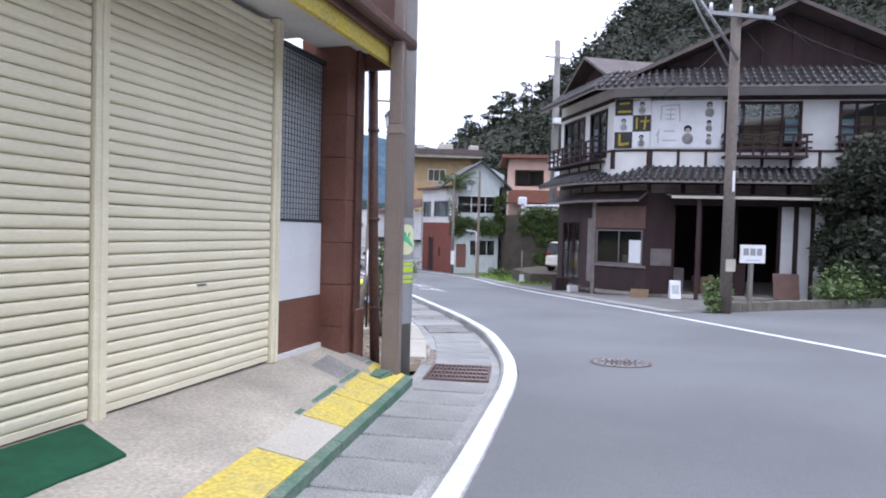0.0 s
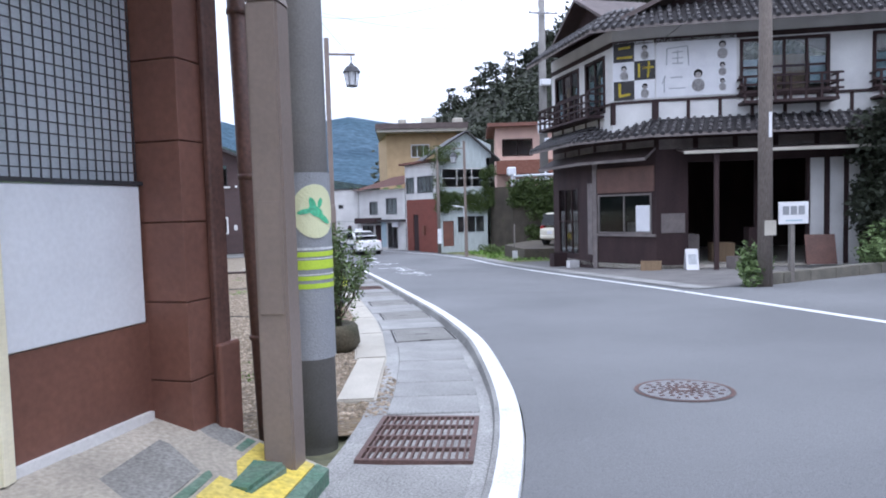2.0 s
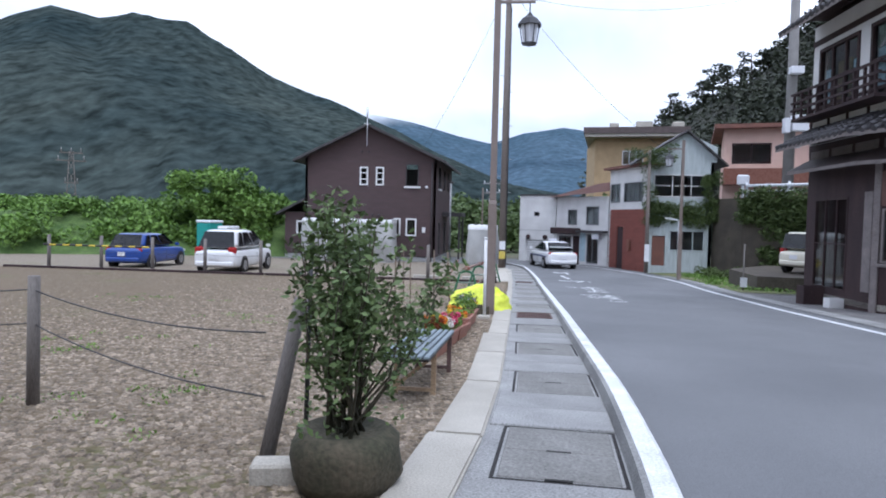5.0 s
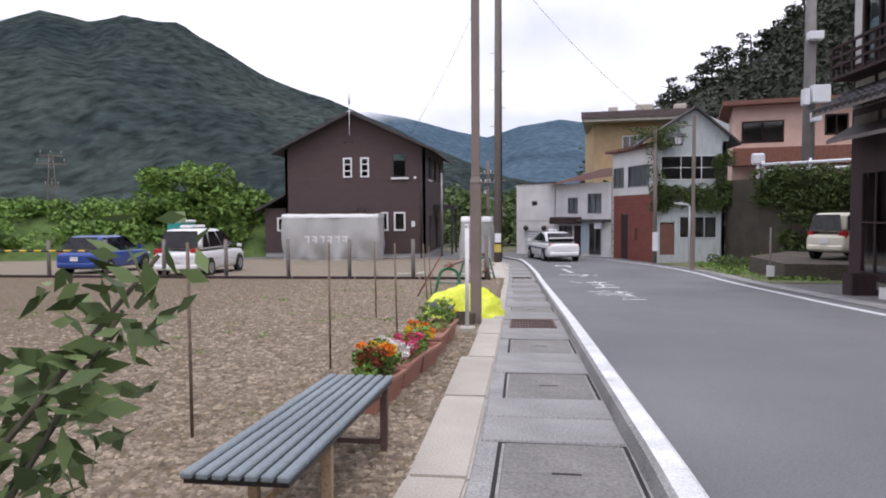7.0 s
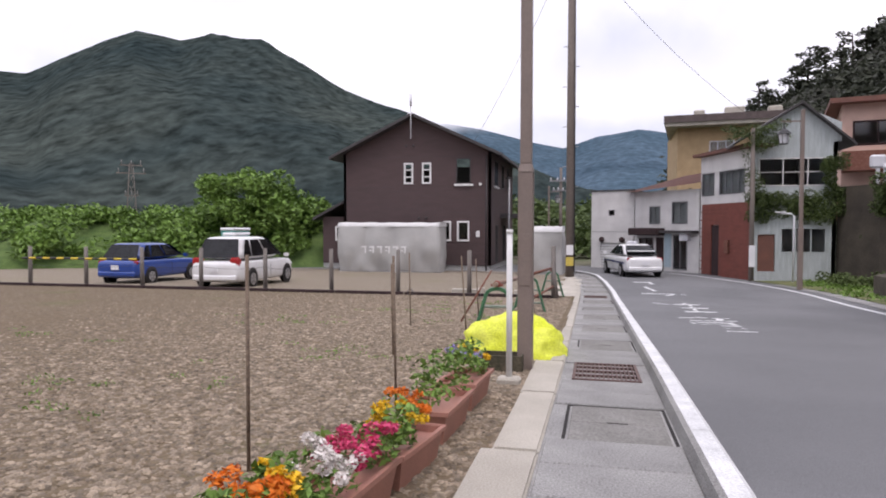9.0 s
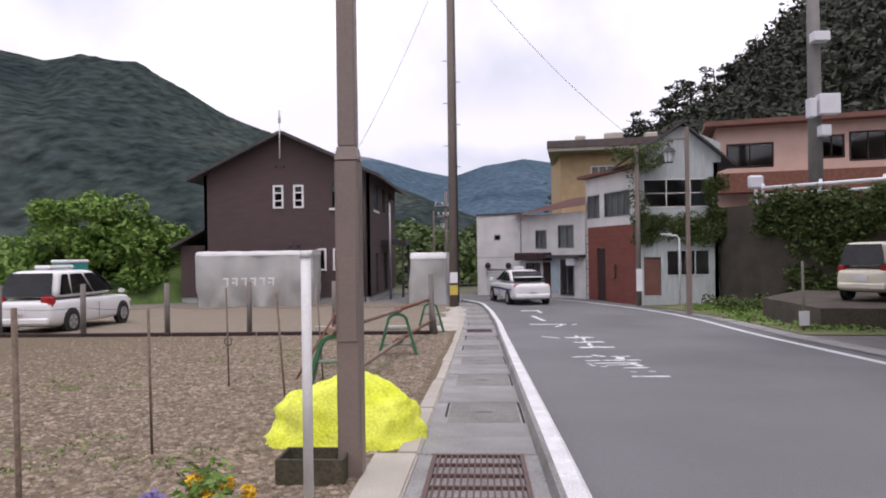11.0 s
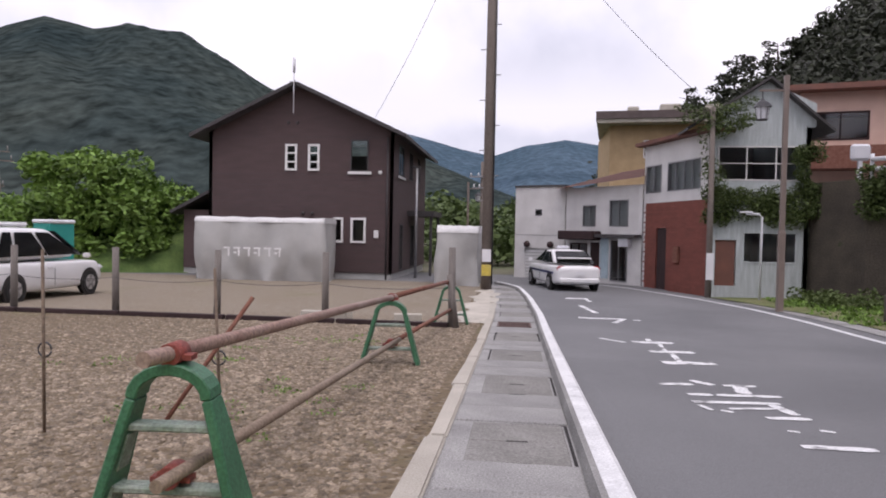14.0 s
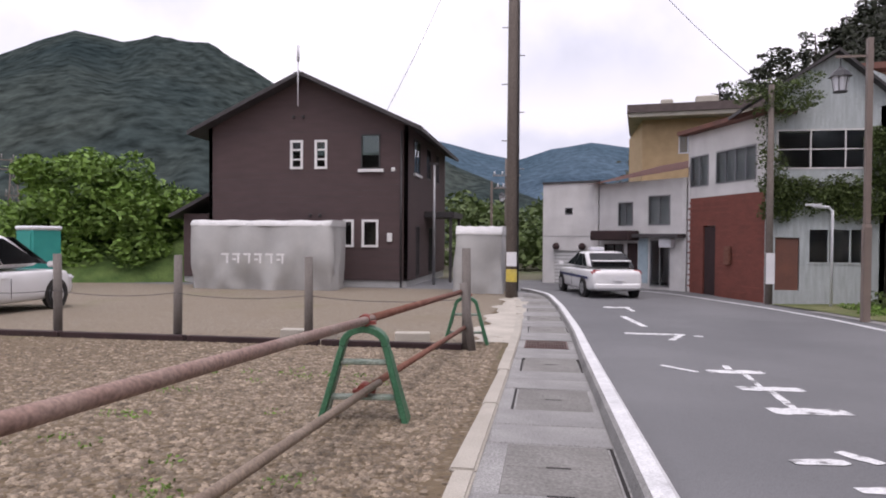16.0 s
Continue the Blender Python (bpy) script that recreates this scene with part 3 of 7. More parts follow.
while (y := 10.85 + 2.17 * k) < 44:
    if not any(abs(y + 0.52 - g[0]) < 0.8 for g in GRATES):
        lay(lid, kerb_out(y) - 0.61, y, pavement)
        lay(rim_me, kerb_out(y) - 0.61, y, pavement, "lid_frame")
    for q in (1.08, 1.635):
        lay(slab, kerb_out(y + q) - 0.655, y + q - 0.0, pavement)
    k += 1


def grating(yc, ln):
    x = kerb_out(yc) - 0.66
    ang = -math.degrees(math.atan2(kerb_out(yc + 0.4) - kerb_out(yc - 0.4), 0.8))
    g = thing("drain_grating", "rusty brown steel drain grating set in the pavement", "grating", pose(x, yc, gz(yc) + 0.004, -2.5, 0, ang), "drain gratings")
    h, w = ln / 2, 0.33
    bm = bmesh.new()
    for a in ((-w, w, -h, -h + 0.03), (-w, w, h - 0.03, h), (-w, -w + 0.03, -h + 0.03, h - 0.03), (w - 0.03, w, -h + 0.03, h - 0.03)):
        box(bm, *a, -0.02, 0.02)
    part("rim", bm, M_iron, g)
    # flat black sheet paints the shade of the drain below the bars
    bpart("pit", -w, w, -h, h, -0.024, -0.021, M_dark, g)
    bm = bmesh.new()
    box(bm, -0.006, 0.006, -h + 0.03, h - 0.03, -0.02, 0.018)
    me = mesh_of(bm, "bar", M_iron)
    for i in range(14):
        b = new("bar", me)
        b.parent = g
        b.location = (-w + 0.055 + i * (2 * w - 0.11) / 13, 0, 0)
    bm = bmesh.new()
    box(bm, -w + 0.03, w - 0.03, -0.012, 0.012, -0.02, 0.02)
    me = mesh_of(bm, "cross_bar", M_iron)
    for i in range(3):
        b = new("cross_bar", me)
        b.parent = g
        b.location = (0, -h + (i + 1) * 2 * h / 4, 0)


for g in GRATES:
    if g[1]:
        grating(*g)

kerbstones = structure("pavement_edge", (lambda b: (strip(b, lambda y: kerb_out(y) - 1.3, lambda y: kerb_out(y) - 1.17, span(7.2, 44, 0.8), -0.01, -0.01), b)[1])(bmesh.new()), M_soil, "soil strip along the pavement")
y = 8.0
while y < 44:
    ln = 1.8 if y < 22 else 2.0
    wd = (0.30 if y < 20 else 0.13) + rng.uniform(-0.02, 0.02)
    bm = bmesh.new()
    box(bm, -wd, 0, 0.012, ln - 0.012, -0.04, 0.025)
    for v in bm.verts:
        v.co.x += rng.uniform(-0.05, 0.0) if v.co.x < -0.05 else 0
    bevel(bm, 0.015, 2)
    ang = math.degrees(math.atan2(kerb_out(y + ln) - kerb_out(y), ln))
    ob = new("kerbstone", mesh_of(bm, "kerbstone", M_conc_warm))
    ob.parent = kerbstones
    ob.matrix_basis = pose(kerb_out(y) - 1.1, y, gz(y), -2.5 if y < 30 else -1.4, 0, -ang)
    y += ln

# manholes and road paint
for mx, my, r in ((3.63, 7.55, 0.33),):
    if r:
        mh = thing("manhole_cover", "cast iron manhole cover set in asphalt", "manhole cover", pose(mx, my, gz(my) + 0.004, -2.5))
        bm = bmesh.new()
        bmesh.ops.create_cone(bm, cap_ends=True, segments=40, radius1=r, radius2=r, depth=0.01)
        part("lid", bm, M_metal, mh)
        bm = bmesh.new()
        for i in range(5):
            rr = r * (0.2 + 0.16 * i)
            for j in range(14):
                a = 2 * math.pi * (j + 0.5 * (i % 2)) / 14
                box(bm, -0.02, 0.02, -0.012, 0.012, 0.004, 0.009, pose(rr * math.cos(a), rr * math.sin(a), 0, 0, 0, math.degrees(a)))
        part("relief", bm, M_iron, mh)
        bm = bmesh.new()
        ring = [(r * 1.02, 0.0), (r * 1.12, 0.0)]
        for j in range(40):
            a0, a1 = 2 * math.pi * j / 40, 2 * math.pi * (j + 1) / 40
            bm.faces.new([bm.verts.new((q * math.cos(a), q * math.sin(a), 0.003)) for q, a in ((ring[0][0], a0), (ring[1][0], a0), (ring[1][0], a1), (ring[0][0], a1))])
        part("rim", bm, M_iron, mh)


M_marking = mat("worn road marking", (0.74, 0.75, 0.76), (0.66, 0.67, 0.68), 0.75, 5.5, 45, 0.4, fine_amt=0.3, third=(0.19, 0.19, 0.195))
for el in M_marking.node_tree.nodes["Color Ramp"].color_ramp.elements:
    if el.position > 0.7:
        el.position = 0.64
    elif el.position > 0.6:
        el.position = 0.56


def paint(name, bars, label):
    """Strokes of worn road paint, each a thin band with ragged edges: (x0, y0, x1, y1, width)."""
    rg = random.Random(len(bars))
    bm = bmesh.new()
    for x0, y0, x1, y1, w in bars:
        d = Vector((x1 - x0, y1 - y0))
        n = max(3, int(d.length / 0.07))
        d.normalize()
        row = None
        for i in range(n + 1):
            f = i / n
            x, yy = x0 + (x1 - x0) * f, y0 + (y1 - y0) * f
            end = 0.75 if i in (0, n) else 1.0
            a, b = [w / 2 * end * rg.uniform(0.72, 1.08) for k in (0, 1)]
            q = [bm.verts.new((x - d.y * e, yy + d.x * e, gz(yy + d.x * e) + 0.006)) for e in (a, -b)]
            if row:
                bm.faces.new((row[0], row[1], q[1], q[0]))
            row = q
    structure(name, bm, M_marking, label)


paint("road_marking_arrow", [(3.75, 41.0, 4.45, 41.0, 0.5), (4.36, 41.0, 4.42, 39.9, 0.14), (4.0, 38.6, 4.2, 36.4, 0.16), (3.66, 35.1, 4.72, 35.1, 0.3), (4.66, 35.1, 4.32, 34.2, 0.12), (4.84, 34.95, 5.0, 34.93, 0.2), (3.67, 31.35, 4.04, 30.85, 0.1)], "white worn arrow painted on asphalt")
paint("road_marking_upper", [(4.17, 30.95, 4.82, 31.02, 0.3), (4.22, 29.8, 4.86, 29.87, 0.26), (4.18, 28.68, 4.85, 28.75, 0.3), (4.5, 31.5, 4.46, 31.0, 0.1), (4.56, 30.8, 4.48, 29.95, 0.07), (4.5, 29.7, 4.43, 28.85, 0.09)], "white worn writing painted on asphalt")
paint("road_marking_lower", [(3.8, 27.02, 4.16, 27.1, 0.14), (4.2, 27.36, 4.36, 27.09, 0.13), (4.47, 27.1, 4.81, 27.15, 0.13), (4.62, 27.05, 4.55, 26.66, 0.16), (3.97, 26.5, 4.2, 26.54, 0.14), (4.24, 26.53, 4.86, 26.58, 0.13), (3.92, 26.14, 4.72, 26.23, 0.12), (3.94, 26.02, 4.0, 25.8, 0.06), (4.17, 25.9, 4.6, 26.0, 0.08), (4.62, 26.16, 4.68, 25.75, 0.12), (4.38, 25.58, 4.74, 25.63, 0.12), (4.08, 25.82, 4.16, 25.74, 0.07), (4.38, 25.16, 4.46, 25.12, 0.06), (4.64, 25.22, 4.74, 25.18, 0.06), (4.3, 24.7, 4.8, 24.7, 0.12)], "white worn writing painted on asphalt")

# ---- shuttered shop ----
A0 = Vector((-0.39, 5.81))
WD = Vector((0.475, 0.88))
WANG = math.degrees(math.atan2(WD.y, WD.x))
SM = pose(A0.x, A0.y, 0, 0, 0, WANG)      # x along the front toward the lot, -y toward the street
shop = thing("shuttered_shop", "closed shop with cream roller shutters and brown tiled end", "shop")
FLOOR = 0.08
bm = bmesh.new()
box(bm, -14, -0.01, 0.12, 0.3, FLOOR - 0.4, 3.2)
box(bm, -14, 0.9, 0.3, 5.0, 3.06, 3.3)
box(bm, -14.2, -14, 0.12, 5, -0.4, 3.2)
box(bm, -14, 1.3, 5.0, 5.2, -0.6, 3.3)
part("wall", bm, M_plaster, shop, "", SM)


def shutter(s0, s1):
    sh = bpart("roller_shutter", s0, s1, 0.035, 0.05, FLOOR, 2.9, M_shutter, shop, "cream painted roller shutter with horizontal slats", SM)
    bm = bmesh.new()
    h = 0.075
    prof = [(0.03, 0.0), (0.004, 0.004), (0.001, 0.02), (0.0, 0.038), (0.001, 0.054), (0.005, 0.069), (0.03, 0.0705)]
    a = [bm.verts.new((s0, y, z)) for y, z in prof]
    b = [bm.verts.new((s1, y, z)) for y, z in prof]
    for i in range(len(prof) - 1):
        bm.faces.new((a[i], b[i], b[i + 1], a[i + 1])).smooth = True
    me = mesh_of(bm, "slat", M_shutter, False)
    z = FLOOR + 0.05
    while z < 2.84:
        o = new("slat", me)
        o.parent = sh
        o.location = (0, 0, z)
        z += h
    bpart("bottom_bar", s0, s1, 0.0, 0.04, FLOOR + 0.005, FLOOR + 0.05, M_shutter, sh, bev=0.004)
    bpart("latch", (s0 + s1) / 2 - 0.05, (s0 + s1) / 2 + 0.05, -0.004, 0.004, 0.78, 0.795, M_metal, sh)


shutter(-1.78, -0.03)
shutter(-4.2, -1.9)
shutter(-6.6, -4.3)
for s, w in ((-1.84, 0.1), (0.03, 0.1), (-4.25, 0.1)):
    bm = bmesh.new()
    box(bm, s - w / 2, s + w / 2, -0.03, 0.06, FLOOR - 0.02, 2.95)
    box(bm, s - w * 0.15, s + w * 0.15, -0.04, -0.03, FLOOR - 0.02, 2.95)
    bevel(bm, 0.006)
    part("shutter_rail", bm, M_shutter, shop, "", SM)
# wired window bay, panel and tiled plinth
bm = bmesh.new()
box(bm, 0.08, 0.92, 0.03, 0.25, FLOOR - 0.4, 0.56)
part("plinth", bm, M_brown_tile, shop, "brown tiled plinth", SM)
bpart("panel", 0.09, 0.9, 0.02, 0.06, 0.565, 1.265, M_panel, shop, "pale grey blank panel", SM, 0.006)
bpart("window_pane", 0.09, 0.9, 0.05, 0.06, 1.28, 2.8, M_frost, shop, "frosted glass behind a wire mesh", SM)
bm = bmesh.new()
for i in range(17):
    s = 0.09 + i * 0.81 / 16
    box(bm, s - 0.003, s + 0.003, 0.036, 0.04, 1.28, 2.8)
for i in range(31):
    z = 1.28 + i * 1.52 / 30
    box(bm, 0.09, 0.9, 0.031, 0.035, z - 0.003, z + 0.003)
box(bm, 0.08, 0.92, 0.012, 0.045, 1.268, 1.288)
box(bm, 0.08, 0.92, 0.012, 0.045, 2.78, 2.82)
part("wire_mesh", bm, M_wire, shop, "", SM)
# pilaster that returns to the street
pil = bpart("pilaster", 0.94, 1.2, -0.2, 0.26, -0.3, 3.05, M_brown_tile, shop, "brown tiled pilaster", SM)
for z0, z1 in zip([-0.3] + [0.26 + 0.41 * i for i in range(7)], [0.255 + 0.41 * i for i in range(7)] + [3.05]):
    bpart("tile", 0.92, 1.22, -0.22, 0.28, z0, z1 - 0.002, M_brown_tile, pil, "", None, 0.003)
bpart("pilaster_strip", 1.1, 1.225, -0.26, -0.222, -0.3, 3.05, M_brown_trim, shop, "", SM, 0.008)
bpart("corner_guard", 1.08, 1.26, -0.29, -0.25, -0.3, 0.42, M_brown_tile, shop, "", SM, 0.01)
bm = bmesh.new()
ring_tube(bm, [(1.36, -0.38, -0.32), (1.34, -0.33, 1.3), (1.33, -0.29, 3.1)], 0.05, 12)
for z in (0.4, 1.3, 2.2):
    f = (z + 0.32) / 3.42
    ring_tube(bm, [(1.36 - 0.03 * f, -0.375 + 0.085 * f, z), (1.36 - 0.03 * f, -0.375 + 0.085 * f, z + 0.03)], 0.06, 12)
part("downpipe", bm, M_brown_trim, shop, "dark brown rain downpipe", SM)
bpart("skirting", 0.1, 0.9, 0.0, 0.028, FLOOR - 0.12, FLOOR + 0.02, M_plaster, shop, "", SM)
# awning: pale soffit, brown fascia with a yellow lower strip
bm = bmesh.new()
prism(bm, [(-14, 0.11), (-14, -0.95), (1.28, -0.62), (1.28, 0.11)], 2.96, 3.02)
part("soffit", bm, M_plaster, shop, "pale soffit under the awning", SM)
la, ma_ = frame_of((-14, -0.95), (1.28, -0.62))
bpart("fascia", 0, la, -0.05, 0.0, 2.92, 3.5, M_brown_trim, shop, "brown metal fascia", SM @ ma_, 0.01)
bpart("fascia_strip", 0, la - 0.04, 0.003, 0.05, 2.78, 2.955, M_yellow, shop, "yellow strip under the fascia", SM @ ma_)
bpart("gutter", -0.05, la + 0.03, -0.16, -0.055, 2.98, 3.08, M_brown_trim, shop, "", SM @ ma_, 0.02)
bpart("fascia_end", 1.24, 1.3, -0.66, 0.4, 2.8, 3.5, M_brown_trim, shop, "", SM)

# apron: sloped concrete, yellow painted edge, green rim
def apron_edge(s):
    """How far the apron reaches out from the shop front, at s along it."""
    return max(-1.65, -0.92 - 0.17 * (0.85 - s))


def apron_top(s, yv):
    p = SM @ Vector((s, yv, 0))
    q = SM @ Vector((s, apron_edge(s), 0))
    t = (yv - apron_edge(s)) / (0.12 - apron_edge(s))
    return Vector((p.x, p.y, (gz(q.y) + 0.075) * (1 - t) + FLOOR * t))


def apron_piece(bm, s0, s1, a, b, lift, deep, gap=0.0):
    """A block on the apron between two offsets from its edge."""
    q = [apron_top(s, o + apron_edge(s)) for s, o in ((s0 + gap, a), (s1 - gap, a), (s1 - gap, b), (s0 + gap, b))]
    hi = [bm.verts.new(v + Vector((0, 0, lift))) for v in q]
    lo = [bm.verts.new(v + Vector((0, 0, lift - deep))) for v in q]
    bm.faces.new(hi)
    bm.faces.new(lo[::-1])
    for i in range(4):
        bm.faces.new((lo[i], lo[(i + 1) % 4], hi[(i + 1) % 4], hi[i]))


bm = bmesh.new()
ss = span(-14, 1.12, 0.7)
for s0, s1 in zip(ss, ss[1:]):
    q = [apron_top(s, yv) for s, yv in ((s0, apron_edge(s0)), (s1, apron_edge(s1)), (s1, 0.12), (s0, 0.12))]
    bm.faces.new([bm.verts.new(v) for v in q])
bmesh.ops.remove_doubles(bm, verts=bm.verts[:], dist=0.001)
ret = bmesh.ops.extrude_face_region(bm, geom=bm.faces[:])
for v in [e for e in ret["geom"] if isinstance(e, bmesh.types.BMVert)]:
    v.co.z -= 0.5
M_apron = mat("stained apron concrete", (0.46, 0.415, 0.35), (0.3, 0.275, 0.235), 0.92, 1.3, 45, 0.5, third=(0.15, 0.14, 0.125), fine_amt=0.25)
apron = structure("apron", bm, M_apron, "stained concrete apron before the shop")
for s0, s1, ma in ((-3.6, -1.66, M_yellow), (-1.65, -0.92, M_conc_warm), (-0.91, -0.25, M_yellow), (-0.24, 0.4, M_yellow), (0.41, 1.08, M_yellow)):
    bm = bmesh.new()
    apron_piece(bm, s0, s1, 0.063, 0.38, 0.01, 0.05, 0.004)
    o = new("edge_block", mesh_of(bm, "edge_block", ma))
    o.parent = apron
for s0, s1 in ((-3.6, -2.2), (-2.19, -1.2), (-1.19, 0.0), (0.01, 1.1)):
    bm = bmesh.new()
    apron_piece(bm, s0, s1, -0.01, 0.06, 0.006, 0.16)
    o = new("edge_rim", mesh_of(bm, "edge_rim", M_green_paint))
    o.parent = apron
for s0, s1 in ((-0.9, 1.08),):
    bm = bmesh.new()
    apron_piece(bm, s0, s1, 0.405, 0.45, 0.006, 0.05)
    o = new("inner_strip", mesh_of(bm, "inner_strip", M_green_paint))
    o.parent = apron
for a, b in ((0.12, 0.75), (0.8, 1.1)):
    bm = bmesh.new()
    apron_piece(bm, a, b, 0.47, 0.78, 0.008, 0.05, 0.01)
    o = new("paving_slab", mesh_of(bm, "paving_slab", M_lid))
    o.parent = apron
bm = bmesh.new()
q = [apron_top(a, b) for a, b in ((-3.25, -0.58), (-2.18, -0.54), (-1.98, -0.04), (-3.2, -0.04))]
lo = [bm.verts.new(v + Vector((0, 0, 0.002))) for v in q]
hi = [bm.verts.new(v + Vector((0, 0, 0.02))) for v in q]
bm.faces.new(hi)
bm.faces.new(lo[::-1])
for k in range(4):
    bm.faces.new((lo[k], lo[(k + 1) % 4], hi[(k + 1) % 4], hi[k]))
single("doormat", bm, M_green_mat, "dark green artificial turf mat on the concrete", "mat")
bm = bmesh.new()
box(bm, -0.17, 0.17, -0.1, 0.1, 0, 0.1)
bevel(bm, 0.02, 2)
single("green_block", bm, M_green_paint, "chipped green painted concrete block by the post", "block", pose(0.55, 6.13, -0.2, 0, 0, WANG))

# ---- street lamp (square post, hanging lantern) ----
def street_lamp(x, y, z, turn, arm=0.6, height=6.3, low=2.1):
    L = thing("street_lamp", "taupe square-post street lamp with a hanging lantern", "street lamp", pose(x, y, z, 0, 0, turn), "street lamps")
    bm = bmesh.new()
    box(bm, -0.08, 0.08, -0.08, 0.08, -0.1, low)
    bevel(bm, 0.012, 2)
    part("lower_post", bm, M_post_brown, L)
    bm = bmesh.new()
    lo = [bm.verts.new((sx * 0.08, sy * 0.08, low + 0.001)) for sx, sy in ((-1, -1), (1, -1), (1, 1), (-1, 1))]
    hi = [bm.verts.new((sx * 0.062, sy * 0.062, low + 0.09)) for sx, sy in ((-1, -1), (1, -1), (1, 1), (-1, 1))]
    bm.faces.new(lo[::-1])
    bm.faces.new(hi)
    for i in range(4):
        bm.faces.new((lo[i], lo[(i + 1) % 4], hi[(i + 1) % 4], hi[i]))
    part("collar", bm, M_post_brown, L)
    bpart("upper_post", -0.06, 0.06, -0.06, 0.06, low + 0.091, height, M_post_brown, L, bev=0.008)
    bpart("door_plate", -0.06, 0.06, -0.087, -0.081, 0.9, 1.45, M_post_brown, L, bev=0.002)
    bpart("arm", 0.05, arm + 0.1, -0.02, 0.02, height - 0.42, height - 0.37, M_post_brown, L)
    lan = bpart("lantern", arm - 0.012, arm + 0.012, -0.012, 0.012, height - 0.62, height - 0.42, M_wire, L)
    bm = bmesh.new()
    for (r0, z0), (r1, z1) in zip([(0.25, -0.84), (0.16, -0.72), (0.07, -0.66)], [(0.16, -0.72), (0.07, -0.66), (0.03, -0.6)]):
        bmesh.ops.create_cone(bm, cap_ends=True, segments=6, radius1=r0, radius2=r1, depth=z1 - z0, matrix=pose(arm, 0, height + (z0 + z1) / 2))
    part("hood", bm, M_wire, lan)
    bm = bmesh.new()
    bmesh.ops.create_cone(bm, cap_ends=True, segments=6, radius1=0.13, radius2=0.18, depth=0.32, matrix=pose(arm, 0, height - 1.0))
    part("shade", bm, M_panel, lan, "pale translucent lantern glass")
    bm = bmesh.new()
    for i in range(6):
        a = math.pi / 3 * i
        ring_tube(bm, [(arm + 0.132 * math.cos(a), 0.132 * math.sin(a), height - 1.17), (arm + 0.184 * math.cos(a), 0.184 * math.sin(a), height - 0.84)], 0.01, 5)
    bmesh.ops.create_cone(bm, cap_ends=True, segments=6, radius1=0.15, radius2=0.15, depth=0.025, matrix=pose(arm, 0, height - 1.175))
    part("cage", bm, M_wire, lan)
    return L


street_lamp(0.7, 6.35, gz(6.35), -20, low=2.4)
street_lamp(1.45, 20.1, gz(20.1), 0)

# ---- concrete utility pole with a printed wrap ----
up = thing("utility_pole", "round concrete utility pole with a grey printed wrap", "utility pole", pose(0.845, 7.13, gz(7.13)))
bm = bmesh.new()
ring_tube(bm, [(0, 0, -0.2), (0, 0, 3), (0, 0, 11)], [0.145, 0.14, 0.11], 32)
part("shaft", bm, M_pole, up)
bm = bmesh.new()
ring_tube(bm, [(0, 0, 0.54), (0, 0, 1.66)], 0.152, 40, False)
wrap = part("wrap", bm, M_wrap, up, "grey ribbed plastic wrap")
for z0, z1, ma in ((1.16, 1.19, M_lime), (1.20, 1.215, M_white_line), (1.085, 1.14, M_lime), (1.145, 1.152, M_white_line), (1.02, 1.045, M_lime), (0.97, 1.0, M_lime), (1.05, 1.057, M_white_line)):
    bm = bmesh.new()
    ring_tube(bm, [(0, 0, z0), (0, 0, z1)], 0.1545, 40, False)
    part("band", bm, ma, wrap)


def on_pole(bm, cx, cz, rx, rz, r, n=22, rot=0.0):
    """An oval patch laid round the pole's shaft at an angle cx (degrees)."""
    c = None
    pts = []
    for i in range(n):
        a = 2 * math.pi * i / n
        u, v = rx * math.cos(a), rz * math.sin(a)
        u, v = u * math.cos(rot) - v * math.sin(rot), u * math.sin(rot) + v * math.cos(rot)
        th = radians(cx) + u / r
        pts.append((th, cz + v))
    th0 = sum(p[0] for p in pts) / n
    rows = [[(th0 + (th - th0) * f, cz + (z - cz) * f) for th, z in pts] for f in (0.33, 0.66, 1.0)]
    vs = [[bm.verts.new((r * math.cos(th), r * math.sin(th), z)) for th, z in row] for row in rows]
    c = bm.verts.new((r * math.cos(th0), r * math.sin(th0), cz))
    for i in range(n):
        j = (i + 1) % n
        bm.faces.new((c, vs[0][i], vs[0][j]))
        for k in (0, 1):
            bm.faces.new((vs[k][i], vs[k + 1][i], vs[k + 1][j], vs[k][j]))


bm = bmesh.new()
on_pole(bm, -68, 1.43, 0.145, 0.16, 0.1575, 32)
part("disc", bm, M_wrap_cream, wrap, "cream printed disc")
bm = bmesh.new()
for du, dz, rx, rz, rot in ((0, 0.0, 0.05, 0.03, -0.5), (0.05, -0.04, 0.06, 0.018, -0.6), (-0.07, 0.0, 0.05, 0.015, 0.2), (-0.02, 0.04, 0.02, 0.045, 0.3), (0.03, 0.05, 0.015, 0.03, -0.3)):
    on_pole(bm, -68 + math.degrees(du / 0.17), 1.43 + dz, rx, rz, 0.1605, 12, rot)
part("print", bm, M_wrap_green, wrap, "green leaf print")

# ---- side street, forecourt, grass verge ----
def sheet(name, pts, dz, material, label):
    bm = bmesh.new()
    f = bm.faces.new([bm.verts.new((x, y, 0)) for x, y in pts])
    bmesh.ops.triangulate(bm, faces=[f])
    bmesh.ops.subdivide_edges(bm, edges=bm.edges[:], cuts=5, use_grid_fill=True)
    for v in bm.verts:
        v.co.z = gz(v.co.y) + dz
    return structure(name, bm, material, label)


